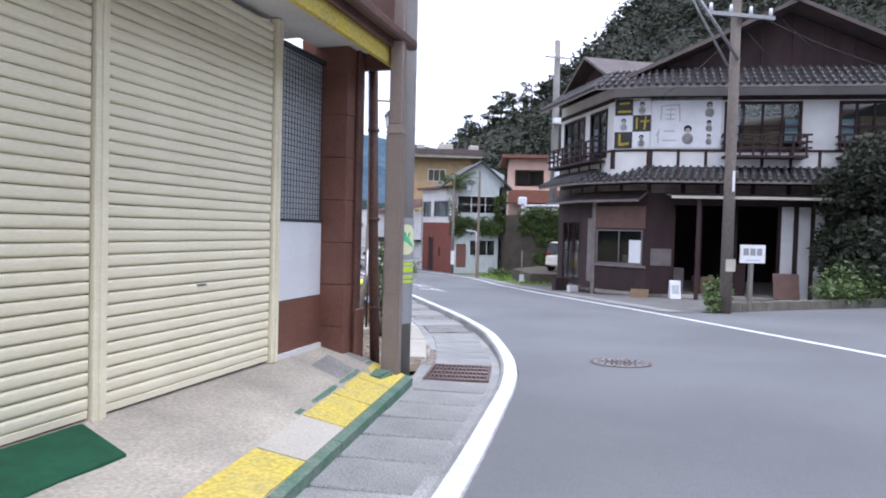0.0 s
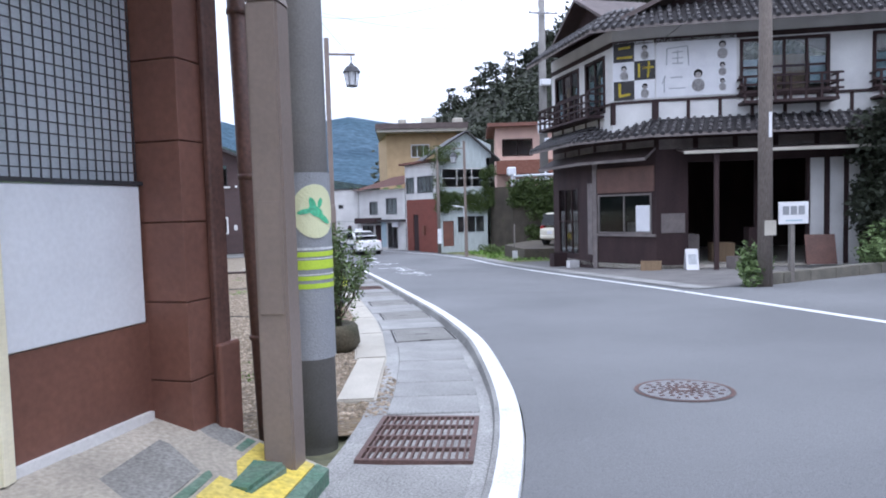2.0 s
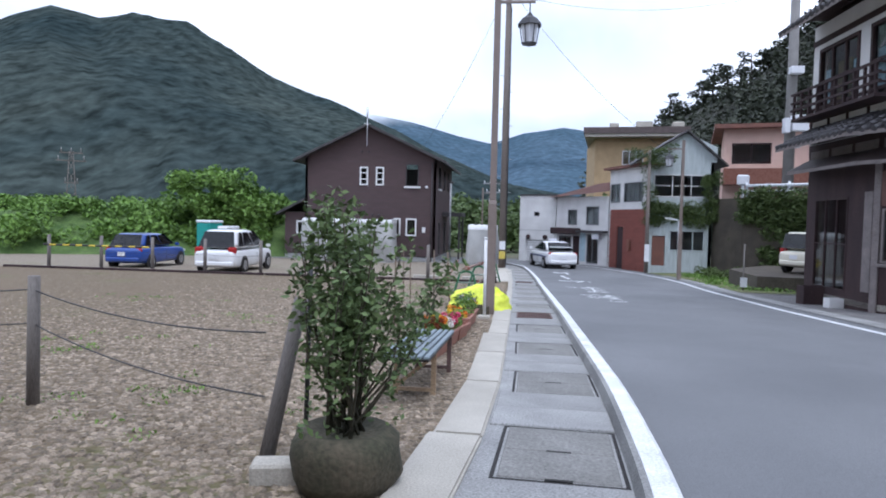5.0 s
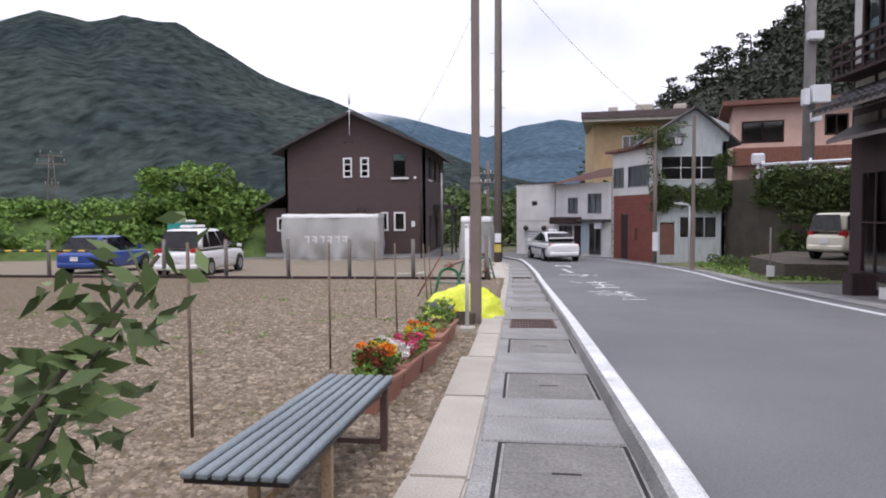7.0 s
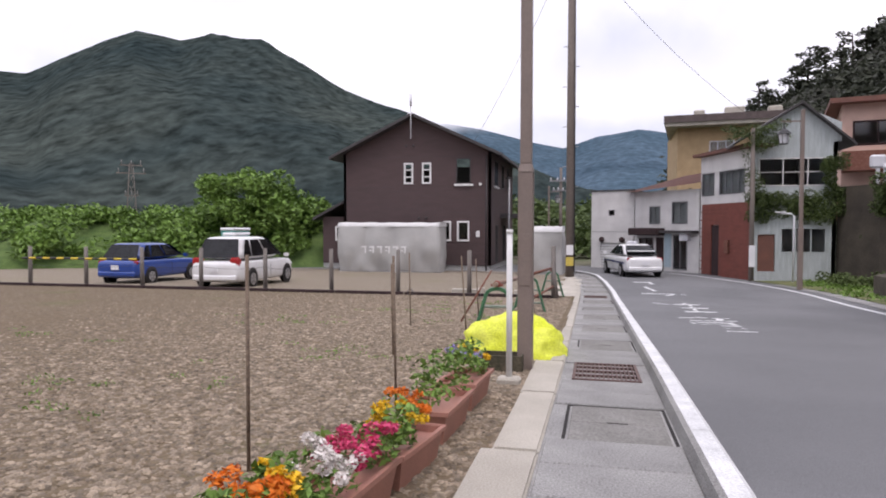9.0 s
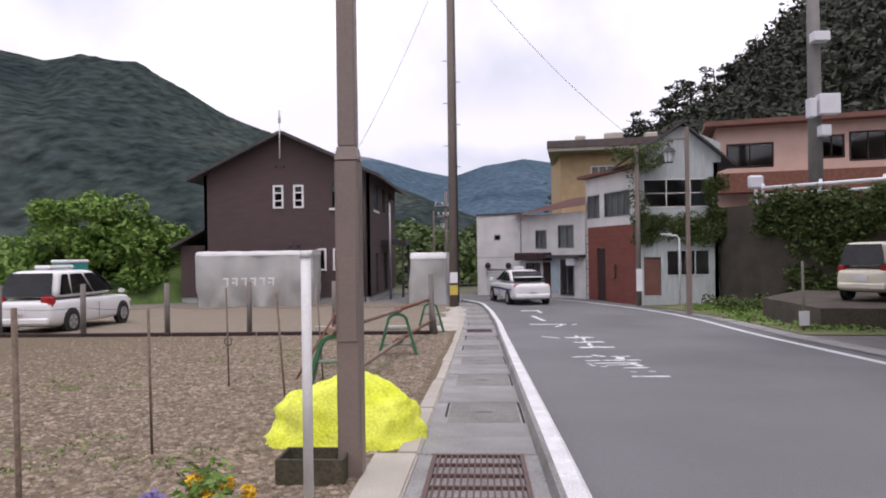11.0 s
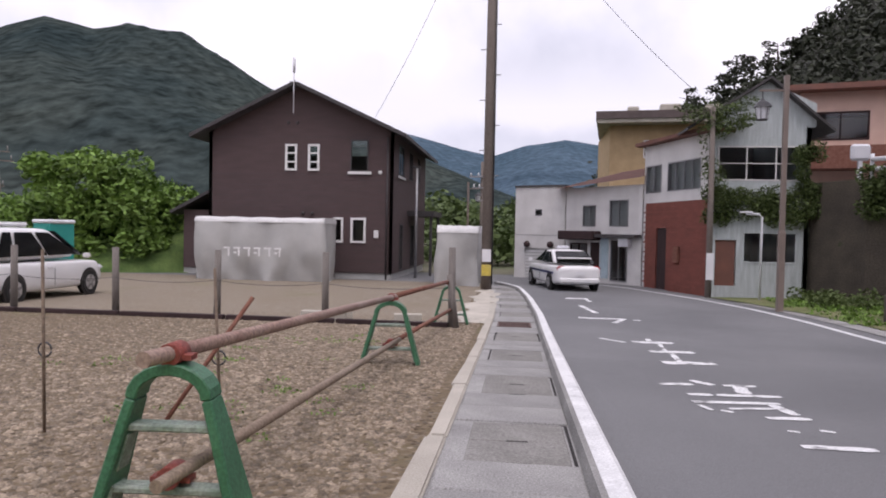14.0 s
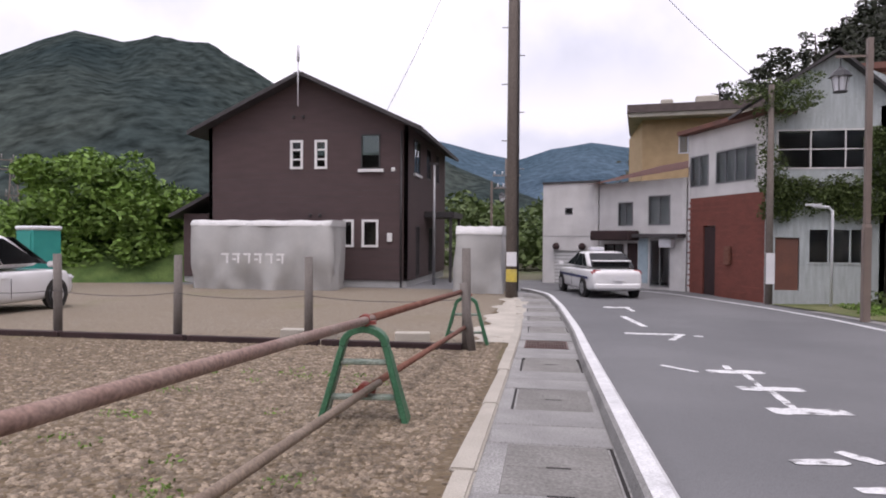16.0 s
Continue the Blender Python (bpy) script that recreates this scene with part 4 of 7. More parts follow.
M_forecourt = mat("forecourt asphalt", (0.13, 0.125, 0.125), (0.19, 0.18, 0.175), 0.9, 1.5, 120, 0.5)
M_verge = mat("mown verge", (0.09, 0.12, 0.035), (0.19, 0.19, 0.09), 0.95, 1.2, 25, 1.0, dist=0.03, fine_amt=0.6)
sheet("road_side", [(8.2, 13.3), (9.3, 15.0), (24, 19.5), (60, 30), (60, 13.3)], 0.002, M_asphalt, "grey asphalt of a side street")
sheet("forecourt", [(8.4, 15.3), (9.6, 15.3), (18, 18.3), (24, 20), (22, 26), (10.2, 30), (9.4, 32), (8.9, 31)], 0.01, M_forecourt, "worn asphalt forecourt of the old shop")
sheet("verge", [(9.5, 31), (9.9, 36), (9.3, 40.5), (8.6, 43), (13, 44), (20, 37), (16, 30)], 0.03, M_verge, "grass verge beside the road")
rng = random.Random(21)
blobs = [(9.9 + rng.random() * 4.5, 31.5 + rng.random() * 11, 0, 0.35, 0.35, 0.12, 40) for i in range(130)]
blobs = [(x, y, gz(y) + 0.06, a, b, c, n) for x, y, _, a, b, c, n in blobs if x > right_line(y) + 0.9]
tagged(new("verge_grass", leaf_mesh("verge_grass", blobs, 0.06, M_leaf_bank, 8, 1.4)), "tufts of green grass on the verge", "grass", kind="stuff")

# ---- corner shop: old two-storey timber house ----
M_tile = mat("dark glazed roof tile", (0.045, 0.042, 0.046), (0.08, 0.074, 0.078), 0.45, 3, 30, 0.2, rnd=0.3)
M_eave = mat("pale eave boards", (0.21, 0.18, 0.17), (0.15, 0.13, 0.125), 0.85, 3, 50, 0.2)
M_tin = mat("brown sheet roof", (0.075, 0.055, 0.052), (0.11, 0.082, 0.078), 0.6, 2, 40, 0.2)
M_sign = mat("sign board white", (0.78, 0.78, 0.8), (0.7, 0.7, 0.73), 0.5, 2, 40, 0.05, fine_amt=0.05)
M_black = mat("black print", (0.02, 0.018, 0.018), (0.03, 0.026, 0.026), 0.5, 3, 40, 0.0)
M_sign_yellow = mat("yellow print", (0.75, 0.6, 0.05), (0.68, 0.54, 0.05), 0.5, 3, 40, 0.0)
M_skin = mat("pale print", (0.62, 0.58, 0.56), (0.55, 0.52, 0.5), 0.5, 3, 40, 0.0)
M_red_print = mat("grey print", (0.52, 0.5, 0.5), (0.44, 0.42, 0.42), 0.5, 3, 40, 0.0)
M_curtain = mat("tan curtain", (0.26, 0.18, 0.11), (0.2, 0.14, 0.085), 0.9, 2, 30, 0.3, stretch=(8, 8, 0.5))
M_pale_blue = mat("pale blue board", (0.45, 0.56, 0.62), (0.38, 0.5, 0.56), 0.6, 2, 40, 0.1)

old = thing("old_shop_house", "old two-storey timber shop house with tiled eaves and balconies", "house")
G0, G1, G2, GR = (10.1, 27.4), (10.25, 23.95), (11.4, 22.0), (20.0, 18.8)
U1 = (10.3, 22.65)
BK1, BK0 = (23.0, 27.0), (13.2, 30.6)
BASE = -1.25
# ground floor
Lf, mf = wall(old, G2, GR, BASE, 3.2, M_old_wood, [(0.95, 4.35, BASE, 2.3)])
Lc, mc = wall(old, G1, G2, BASE, 3.2, M_old_wood, [(0.12, Lc_ - 0.15, 0.12, 1.4)] if (Lc_ := math.dist(G1, G2)) else ())
Ll, ml = wall(old, G0, G1, BASE, 3.2, M_old_wood, [(0.5, 2.2, -0.7, 1.7)])
wall(old, GR, BK1, BASE, 6.6, M_old_wood)
wall(old, BK1, BK0, BASE, 6.6, M_old_wood)
wall(old, BK0, G0, BASE, 6.6, M_old_wood)
# upper floor
Luf, muf = wall(old, G2, GR, 3.2, 6.5, M_plaster, [(2.45, 4.95, 4.2, 5.9), (6.1, 8.3, 4.2, 5.9)], name="upper_wall", label="white plaster upper wall")
Luc, muc = wall(old, U1, G2, 3.2, 6.5, M_plaster, name="upper_wall")
Lul, mul = wall(old, G0, U1, 3.2, 6.5, M_plaster, [(0.4, 2.4, 4.0, 5.8), (2.9, 4.3, 4.0, 5.8)], name="upper_wall")
bm = bmesh.new()
prism(bm, [G0, U1, G2, GR, BK1, BK0], 3.21, 3.3)
part("upper_floor", bm, M_old_wood, old)
bm = bmesh.new()
prism(bm, [G0, G1, G2, GR, BK1, BK0], -1.0, -0.85)
part("floor_slab", bm, M_conc_warm, old)
window(old, mc, 0.13, Lc - 0.16, 0.13, 1.39, M_eave, M_glass, 2, label="shop window in a pale frame")
bpart("sill", 0.0, Lc, -0.06, 0.0, 0.03, 0.115, M_eave, old, "pale window sill", mc, 0.01)
bpart("board", 0.1, Lc - 0.05, -0.03, -0.003, 1.45, 2.25, M_brown_trim, old, "dark brown board above the window", mc)
bpart("notice", Lc - 0.72, Lc - 0.22, 0.012, 0.018, 0.2, 1.02, M_sign, old, "white paper notice in the window", mc)
bpart("notice", 0.15, 0.85, -0.035, -0.003, 0.15, 0.75, M_eave, old, "faded grey notice board", mf)
bpart("corner_pillar", -0.06, 0.1, -0.05, 0.1, BASE, 2.6, M_eave, old, "pale corner pillar", mc)
window(old, ml, 0.5, 2.2, -0.7, 1.7, M_old_wood, M_glass, 3, 2, label="timber-framed glass door")
bpart("side_pillar", 3.0, 3.35, -0.05, -0.003, -0.6, 1.8, M_eave, old, "", ml)
for s0, s1 in ((4.43, 4.8), (4.98, 5.34), (5.5, 5.78)):
    bpart("wall_panel", s0, s1, -0.05, -0.003, -0.9, 2.3, M_plaster, old, "white plaster panel", mf)
for s in (1.9, 3.1):
    bpart("interior_post", s, s + 0.12, 0.8, 0.92, -0.85, 3.2, M_old_wood, old, "", mf)
for L, m in ((Luf, muf), (Luc, muc), (Lul, mul)):
    n = max(1, int(L / 0.85))
    for i in range(n + 1):
        s = min(L - 0.1, i * L / n)
        bpart("timber", s, s + 0.1, -0.025, -0.002, 3.55, 4.25, M_old_wood, old, "", m)
    bpart("tie_beam", 0, L, -0.03, -0.003, 4.17, 4.25, M_old_wood, old, "", m)
    bpart("tie_beam", 0, L, -0.03, -0.003, 5.95, 6.1, M_old_wood, old, "", m)
for L, m in ((Lf, mf), (Lc, mc), (Ll, ml)):
    n = max(1, int(L / 1.1))
    for i in range(n):
        bpart("transom_panel", i * L / n + 0.1, (i + 1) * L / n - 0.05, -0.015, -0.002, 2.72, 3.02, M_eave, old, "", m)
for m, s0, s1, cols in ((muf, 2.45, 4.95, 4), (muf, 6.1, 8.3, 4), (mul, 0.4, 2.4, 3), (mul, 2.9, 4.3, 2)):
    z0, z1 = (4.2, 5.9) if m is muf else (4.0, 5.8)
    w = window(old, m, s0, s1, z0, z1, M_old_wood, M_glass, cols, 2, 0.09, 0.04, 0.08, label="dark timber sliding windows")
    bpart("curtain", s0 + 0.7, s1 - 0.6, 0.13, 0.15, z0 + 0.05, z1 - 0.5, M_curtain, w)
    for a in (s0 + 0.1, s1 - 0.5):
        bpart("paper_panel", a, a + 0.42, 0.11, 0.125, z0 + 0.3, z1 - 0.6, M_pale_blue, w)


def balcony(m, s0, s1, zf):
    b = bpart("balcony", s0, s1, -0.6, 0.0, zf, zf + 0.08, M_old_wood, old, "dark timber balcony with open rails", m)
    bm = bmesh.new()
    box(bm, -0.03, 0.03, -0.03, 0.03, 0, 0.72)
    me = mesh_of(bm, "baluster", M_old_wood)
    n = int((s1 - s0) / 0.42)
    for i in range(n + 1):
        o = new("baluster", me)
        o.parent = b
        o.location = (s0 + 0.05 + (s1 - s0 - 0.1) * i / n, -0.55, zf + 0.08)
    for z in (0.3, 0.5, 0.74):
        bpart("rail", s0 - 0.12, s1 + 0.12, -0.58, -0.52, zf + z, zf + z + 0.06, M_old_wood, b)
        for s in (s0, s1):
            bpart("rail", s - 0.03, s + 0.03, -0.5, 0.0, zf + z, zf + z + 0.05, M_old_wood, b)
    return b


balcony(muf, 2.4, 5.0, 3.92)
balcony(muf, 6.05, 8.4, 3.92)
balcony(mul, 0.1, 4.2, 3.85)


def pent(pts, zw, ze, out, material, tiles=True, name="eave_roof", under=M_eave):
    """A pent roof that runs round a chain of wall points, falling outward, with tile ribs."""
    n = len(pts)
    outer = []
    for i, p in enumerate(pts):
        ns = []
        for j in (i - 1, i):
            if 0 <= j < n - 1:
                d = (Vector(pts[j + 1]) - Vector(pts[j])).normalized()
                ns.append(Vector((d.y, -d.x)))
        b = sum(ns, Vector((0, 0))).normalized()
        outer.append(Vector(p) + b * out / max(0.5, b.dot(ns[0])))
    for i in range(n - 1):
        bm = bmesh.new()
        q = [(*pts[i], zw), (*outer[i], ze), (*outer[i + 1], ze), (*pts[i + 1], zw)]
        lo = [bm.verts.new(c) for c in q]
        hi = [bm.verts.new((c[0], c[1], c[2] + 0.09)) for c in q]
        bm.faces.new(lo[::-1])
        bm.faces.new(hi)
        for k in range(4):
            bm.faces.new((lo[k], lo[(k + 1) % 4], hi[(k + 1) % 4], hi[k]))
        roof = part(name, bm, under, old)
        a, b, c, d = [Vector(v) for v in q]
        cnt = max(2, int((c - b).length / 0.26))
        if tiles:
            for k in range(cnt):
                f = (k + 0.5) / cnt
                top, bot = a.lerp(d, f), b.lerp(c, f)
                bm = bmesh.new()
                up = Vector((0, 0, 0.1))
                steps = 4
                for q2 in range(steps):
                    u0, u1 = top.lerp(bot, q2 / steps), top.lerp(bot, (q2 + 1) / steps + 0.03)
                    ring_tube(bm, [u0 + up, u1 + up + Vector((0, 0, 0.02))], [0.06, 0.068], 7)
                part("tile_row", bm, material, roof)
        bm = bmesh.new()
        hi2 = [bm.verts.new((v[0], v[1], v[2] + 0.094)) for v in q]
        bm.faces.new(hi2)
        bmesh.ops.solidify(bm, geom=bm.faces[:], thickness=-0.012)
        part("roof_sheet", bm, material, roof)
    return outer


pent([G0, G1, G2, GR], 3.55, 3.02, 0.95, M_tile)
pent([G0, U1, G2, GR], 6.95, 6.2, 1.0, M_tile)
pent([G0, G1, G2], 2.72, 2.38, 0.6, M_tin, False, "lower_eave")
# sheet canopy on posts before the entrance
bm = bmesh.new()
box(bm, 0.6, 6.6, -1.25, 0, 2.5, 2.54)
for v in bm.verts:
    v.co.z += 0.14 * (v.co.y + 1.25)
part("canopy", bm, M_tin, old, "sheet canopy over the entrance", mf)
bpart("canopy_edge", 0.6, 6.6, -1.29, -1.252, 2.47, 2.56, M_conc_warm, old, "pale canopy edge", mf)
for s in (1.45, 6.2):
    bpart("canopy_post", s, s + 0.12, -1.2, -1.08, -1.1, 2.5, M_old_wood, old, "dark timber post", mf)
# gable roof above
MG = mf
bm = bmesh.new()
prism(bm, [(-0.1, 6.95), (9.3, 6.95), (4.6, 9.05)], -1.2, -1.1)
bmesh.ops.transform(bm, matrix=Matrix(((1, 0, 0, 0), (0, 0, -1, 0), (0, 1, 0, 0), (0, 0, 0, 1))), verts=bm.verts[:])
part("gable_wall", bm, M_old_wood, old, "dark boarded gable", MG @ pose(0, -0.6, 0))
gable(old, MG, -0.3, 9.5, 0.5, 9.0, 6.9, 9.15, M_tin, 0.9, 0.14)
bpart("gable_beam", -0.2, 9.4, 0.35, 0.47, 6.98, 7.08, M_eave, old, "pale gable beam", MG)
for i in range(9):
    s = 0.7 + i * 1.0
    zt = 6.95 + 2.1 * (1 - abs(s - 4.6) / 4.7) - 0.1
    bpart("gable_batten", s, s + 0.05, 0.46, 0.49, 7.09, max(7.2, zt), M_old_wood, old, "", MG)
bm = bmesh.new()
ring_tube(bm, [(4.6, -0.5, 9.3), (4.6, 9.9, 9.3)], 0.12, 8)
part("ridge", bm, M_tile, old, "", MG)
bpart("ridge_end", 4.45, 4.75, -0.6, -0.4, 9.25, 9.6, M_tile, old, "", MG, 0.05)
gable(old, mul, 0.6, 4.4, 0.3, 6.0, 6.95, 8.0, M_tin, 0.5, 0.1)
bm = bmesh.new()
prism(bm, [(0.4, 6.9), (4.6, 6.9), (2.5, 8.0)], -0.5, -0.4)
bmesh.ops.transform(bm, matrix=Matrix(((1, 0, 0, 0), (0, 0, -1, 0), (0, 1, 0, 0), (0, 0, 0, 1))), verts=bm.verts[:])
part("gable_wall", bm, M_old_wood, old, "", mul)

# painted banner across the chamfered corner
ban = thing("banner", "hand-painted white shop banner with yellow letters and doll pictures", "banner")


def strokes(m, name, bars, material, z=0.0, parent=None):
    bm = bmesh.new()
    for x0, z0, x1, z1, w in bars:
        d = Vector((x1 - x0, z1 - z0)).normalized() * 0.5
        nx, nz = -d.y * w, d.x * w
        q = [(x0 + nx, z0 + nz), (x0 - nx, z0 - nz), (x1 - nx, z1 - nz), (x1 + nx, z1 + nz)]
        bm.faces.new([bm.verts.new((x, -0.001 - z, zz)) for x, zz in q])
    bmesh.ops.solidify(bm, geom=bm.faces[:], thickness=0.003)
    return part(name, bm, material, parent)


def doll(m, cx, z0, h, parent):
    """A doll picture reduced to plain round shapes."""
    for r, zc, ma, lift in ((0.36, 0.28, M_red_print, 0.004), (0.24, 0.74, M_black, 0.004), (0.17, 0.68, M_skin, 0.008)):
        bm = bmesh.new()
        vs = [bm.verts.new((cx + r * h * 0.7 * math.cos(a), -0.03 - lift, z0 + zc * h + r * h * 0.72 * math.sin(a))) for a in [2 * math.pi * i / 20 for i in range(20)]]
        bm.faces.new(vs)
        bmesh.ops.solidify(bm, geom=bm.faces[:], thickness=0.003)
        part("picture", bm, ma, parent)


b1 = bpart("left_sheet", 0.03, Luc - 0.01, -0.03, -0.004, 4.3, 6.05, M_sign, ban, "white sheet with black squares", muc)
b2 = bpart("right_sheet", 0.03, 2.35, -0.03, -0.004, 4.3, 6.05, M_sign, ban, "white painted sheet", muf)
hw, hh = Luc / 2 - 0.02, 0.58
for c, r in ((0, 0), (1, 1), (0, 2)):
    bpart("black_square", 0.05 + c * hw, 0.05 + (c + 1) * hw, -0.036, -0.031, 6.03 - (r + 1) * hh, 6.03 - r * hh, M_black, b1)
for c, r in ((1, 0), (0, 1), (1, 2)):
    doll(muc, 0.05 + (c + 0.5) * hw, 6.03 - (r + 1) * hh + 0.02, hh * 0.85, b1)
x0, z0 = 0.05, 6.03 - hh
strokes(muc, "letter", [(x0 + 0.15, z0 + 0.42, x0 + 0.5, z0 + 0.44, 0.07), (x0 + 0.1, z0 + 0.14, x0 + 0.56, z0 + 0.14, 0.07)], M_sign_yellow, 0.037, b1)
x0, z0 = 0.05 + hw, 6.03 - 2 * hh
strokes(muc, "letter", [(x0 + 0.14, z0 + 0.08, x0 + 0.14, z0 + 0.5, 0.06), (x0 + 0.25, z0 + 0.36, x0 + 0.57, z0 + 0.36, 0.06), (x0 + 0.44, z0 + 0.54, x0 + 0.4, z0 + 0.06, 0.06)], M_sign_yellow, 0.037, b1)
x0, z0 = 0.05, 6.03 - 3 * hh
strokes(muc, "letter", [(x0 + 0.18, z0 + 0.52, x0 + 0.18, z0 + 0.14, 0.08), (x0 + 0.15, z0 + 0.13, x0 + 0.5, z0 + 0.17, 0.08)], M_sign_yellow, 0.037, b1)
M_faint = mat("faint pencil line", (0.42, 0.44, 0.47), (0.5, 0.52, 0.55), 0.6, 3, 40, 0.0)
strokes(muf, "outline", [(0.35, 5.75, 0.95, 5.8, 0.03), (0.95, 5.8, 0.98, 5.2, 0.03), (0.35, 5.75, 0.33, 5.25, 0.03), (0.5, 5.62, 0.82, 5.64, 0.03), (0.5, 5.45, 0.82, 5.46, 0.03), (0.66, 5.7, 0.66, 5.3, 0.03), (0.5, 5.3, 0.82, 5.3, 0.03), (0.3, 4.95, 0.2, 4.7, 0.03), (0.26, 4.85, 0.26, 4.45, 0.03), (0.45, 4.88, 0.8, 4.88, 0.03), (0.4, 4.55, 0.88, 4.55, 0.03)], M_faint, 0.031, b2)
doll(muf, 1.25, 4.4, 0.75, b2)
doll(muf, 1.95, 5.35, 0.6, b2)
doll(muf, 1.95, 4.85, 0.45, b2)
doll(muf, 1.95, 4.4, 0.42, b2)

# small things before the shop
def sandwich_board(x, y, z, turn):
    b = thing("sandwich_board", "white folding sandwich board by the entrance", "sign", pose(x, y, z, 0, 0, turn))
    for s in (1, -1):
        bpart("panel", -0.18, 0.18, -0.012, 0.012, 0.0, 0.66, M_sign, b, "", pose(0, -0.16 * s, 0, -12 * s, 0, 0), 0.005)
    bpart("print", -0.12, 0.12, -0.018, -0.013, 0.2, 0.5, M_faint, b, "", pose(0, -0.16, 0, -12, 0, 0))


sandwich_board(11.95, 20.95, -0.95, -15)


def crate(x, y, z, w, d, h, ma, label, turn=0):
    c = thing("box", label, "box", pose(x, y, z, 0, 0, turn))
    for a in ((-w, w, -d, -d + 0.02), (-w, w, d - 0.02, d), (-w, -w + 0.02, -d + 0.02, d - 0.02), (w - 0.02, w, -d + 0.02, d - 0.02)):
        bpart("side", *a, 0, h, ma, c, bev=0.004)
    bpart("bottom", -w + 0.02, w - 0.02, -d + 0.02, d - 0.02, 0, 0.02, ma, c)


crate(11.0, 21.6, -0.96, 0.3, 0.2, 0.28, M_curtain, "tan cardboard box under the shop window", -30)
crate(13.2, 20.6, -0.9, 0.2, 0.2, 0.35, M_eave, "grey plastic bin beside the entrance", 10)
crate(9.95, 25.2, -1.12, 0.18, 0.15, 0.25, M_plaster, "white pot beside the side door", 5)
crate(9.95, 26.4, -1.17, 0.35, 0.2, 0.5, M_old_wood, "dark wooden tub by the side wall", 5)
sb = thing("leaning_board", "brown plywood board leaning near the entrance", "board", pose(14.9, 19.2, -0.75, 0, 0, -20))
bpart("sheet", -0.4, 0.4, -0.015, 0.015, 0, 0.85, M_brown_trim, sb, "", pose(0, 0, 0, -14), 0.003)
ls = thing("lodging_sign", "small white street sign with blue writing on a leg", "sign", pose(10.95, 15.5, gz(15.3)))
bpart("leg", -0.05, 0.05, -0.04, 0.04, 0, 1.35, M_grey_wood, ls)
bpart("board", -0.36, 0.36, -0.07, -0.041, 1.25, 1.72, M_sign, ls, "", None, 0.006)
for i in range(3):
    bpart("writing", -0.27 + i * 0.19, -0.12 + i * 0.19, -0.076, -0.071, 1.45, 1.63, M_wrap, ls)
bpart("writing", -0.2, 0.2, -0.076, -0.071, 1.31, 1.34, M_pale_blue, ls)

# low planter wall at the corner with weeds
lw, mw = frame_of((9.75, 15.05), (19.0, 18.3))
M_mossy = mat("mossy concrete", (0.1, 0.095, 0.08), (0.17, 0.155, 0.13), 0.95, 2, 40, 0.5, third=(0.09, 0.11, 0.05))
pw = thing("planter_wall", "low mossy concrete planter wall at the corner", "low wall")
bm = bmesh.new()
for i in range(10):
    x0 = i * lw / 10
    y0 = 15.05 + 3.25 * i / 10
    box(bm, x0 + 0.006, x0 + lw / 10 - 0.006, 0, 0.22, gz(y0) - 0.3, gz(y0) + 0.24)
bevel(bm, 0.015)
part("wall", bm, M_mossy, pw, "", mw)
rng = random.Random(31)
bl = []
for i in range(30):
    s = rng.uniform(0, 0.4) if i % 6 == 0 else rng.uniform(4.6, lw)
    p = mw @ Vector((s, 0.2, 0))
    r = rng.uniform(0.15, 0.45) * (1 + 0.6 * (s > 5))
    bl.append((p.x, p.y, gz(p.y) + 0.3 + r * 0.6, r, r, r * 1.1, 150))
bl += [(9.65, 15.0, gz(15) + 0.2, 0.25, 0.25, 0.3, 160)]
tagged(new("planter_weeds", leaf_mesh("planter_weeds", bl, 0.06, M_leaf, 12)), "green weeds growing in the planter", "weeds", kind="stuff")
tt = thing("garden_tree", "dense dark evergreen tree beside the old house", "tree", pose(17.6, 18.3, -0.9))
bm = bmesh.new()
ring_tube(bm, [(0, 0, -0.2), (0.1, 0, 1.5), (0, 0.1, 3.6)], [0.16, 0.13, 0.05], 8)
for i in range(6):
    a = i * 1.05
    ring_tube(bm, [(0.05, 0, 1.3 + 0.3 * i), (1.1 * math.cos(a), 1.1 * math.sin(a), 2.0 + 0.32 * i)], [0.05, 0.02], 5)
part("trunk", bm, M_old_wood, tt)
bl = [(rng.uniform(-1.5, 1.7), rng.uniform(-1.0, 1.0), rng.uniform(0.9, 4.9), 0.9, 0.9, 0.6, 700) for i in range(34)]
c = new("crown", leaf_mesh("crown", bl, 0.09, M_leaf_dark, 14))
c.parent = tt


# ---- poles on the right ----
def power_pole(x, y, z, h, r, ma, label, boxes=(), arms=()):
    p = thing("power_pole", label, "utility pole", pose(x, y, z), "utility poles")
    bm = bmesh.new()
    ring_tube(bm, [(0, 0, -0.3), (0, 0, h * 0.5), (0, 0, h)], [r, r * 0.88, r * 0.72], 18)
    part("shaft", bm, ma, p)
    for zb, w, hb, dx in boxes:
        bpart("equipment_box", dx - w / 2, dx + w / 2, -r - 0.4, -r - 0.02, zb, zb + hb, M_panel, p, "white equipment box", None, 0.02)
    for za, w in arms:
        bpart("cross_arm", -w / 2, w / 2, -r - 0.08, -r, za, za + 0.09, M_metal, p)
        for i in range(4):
            bm = bmesh.new()
            ring_tube(bm, [(-w / 2 + 0.1 + i * (w - 0.2) / 3, -r - 0.04, za + 0.09), (-w / 2 + 0.1 + i * (w - 0.2) / 3, -r - 0.04, za + 0.28)], [0.05, 0.035], 8)
            part("insulator", bm, M_panel, p)
    return p


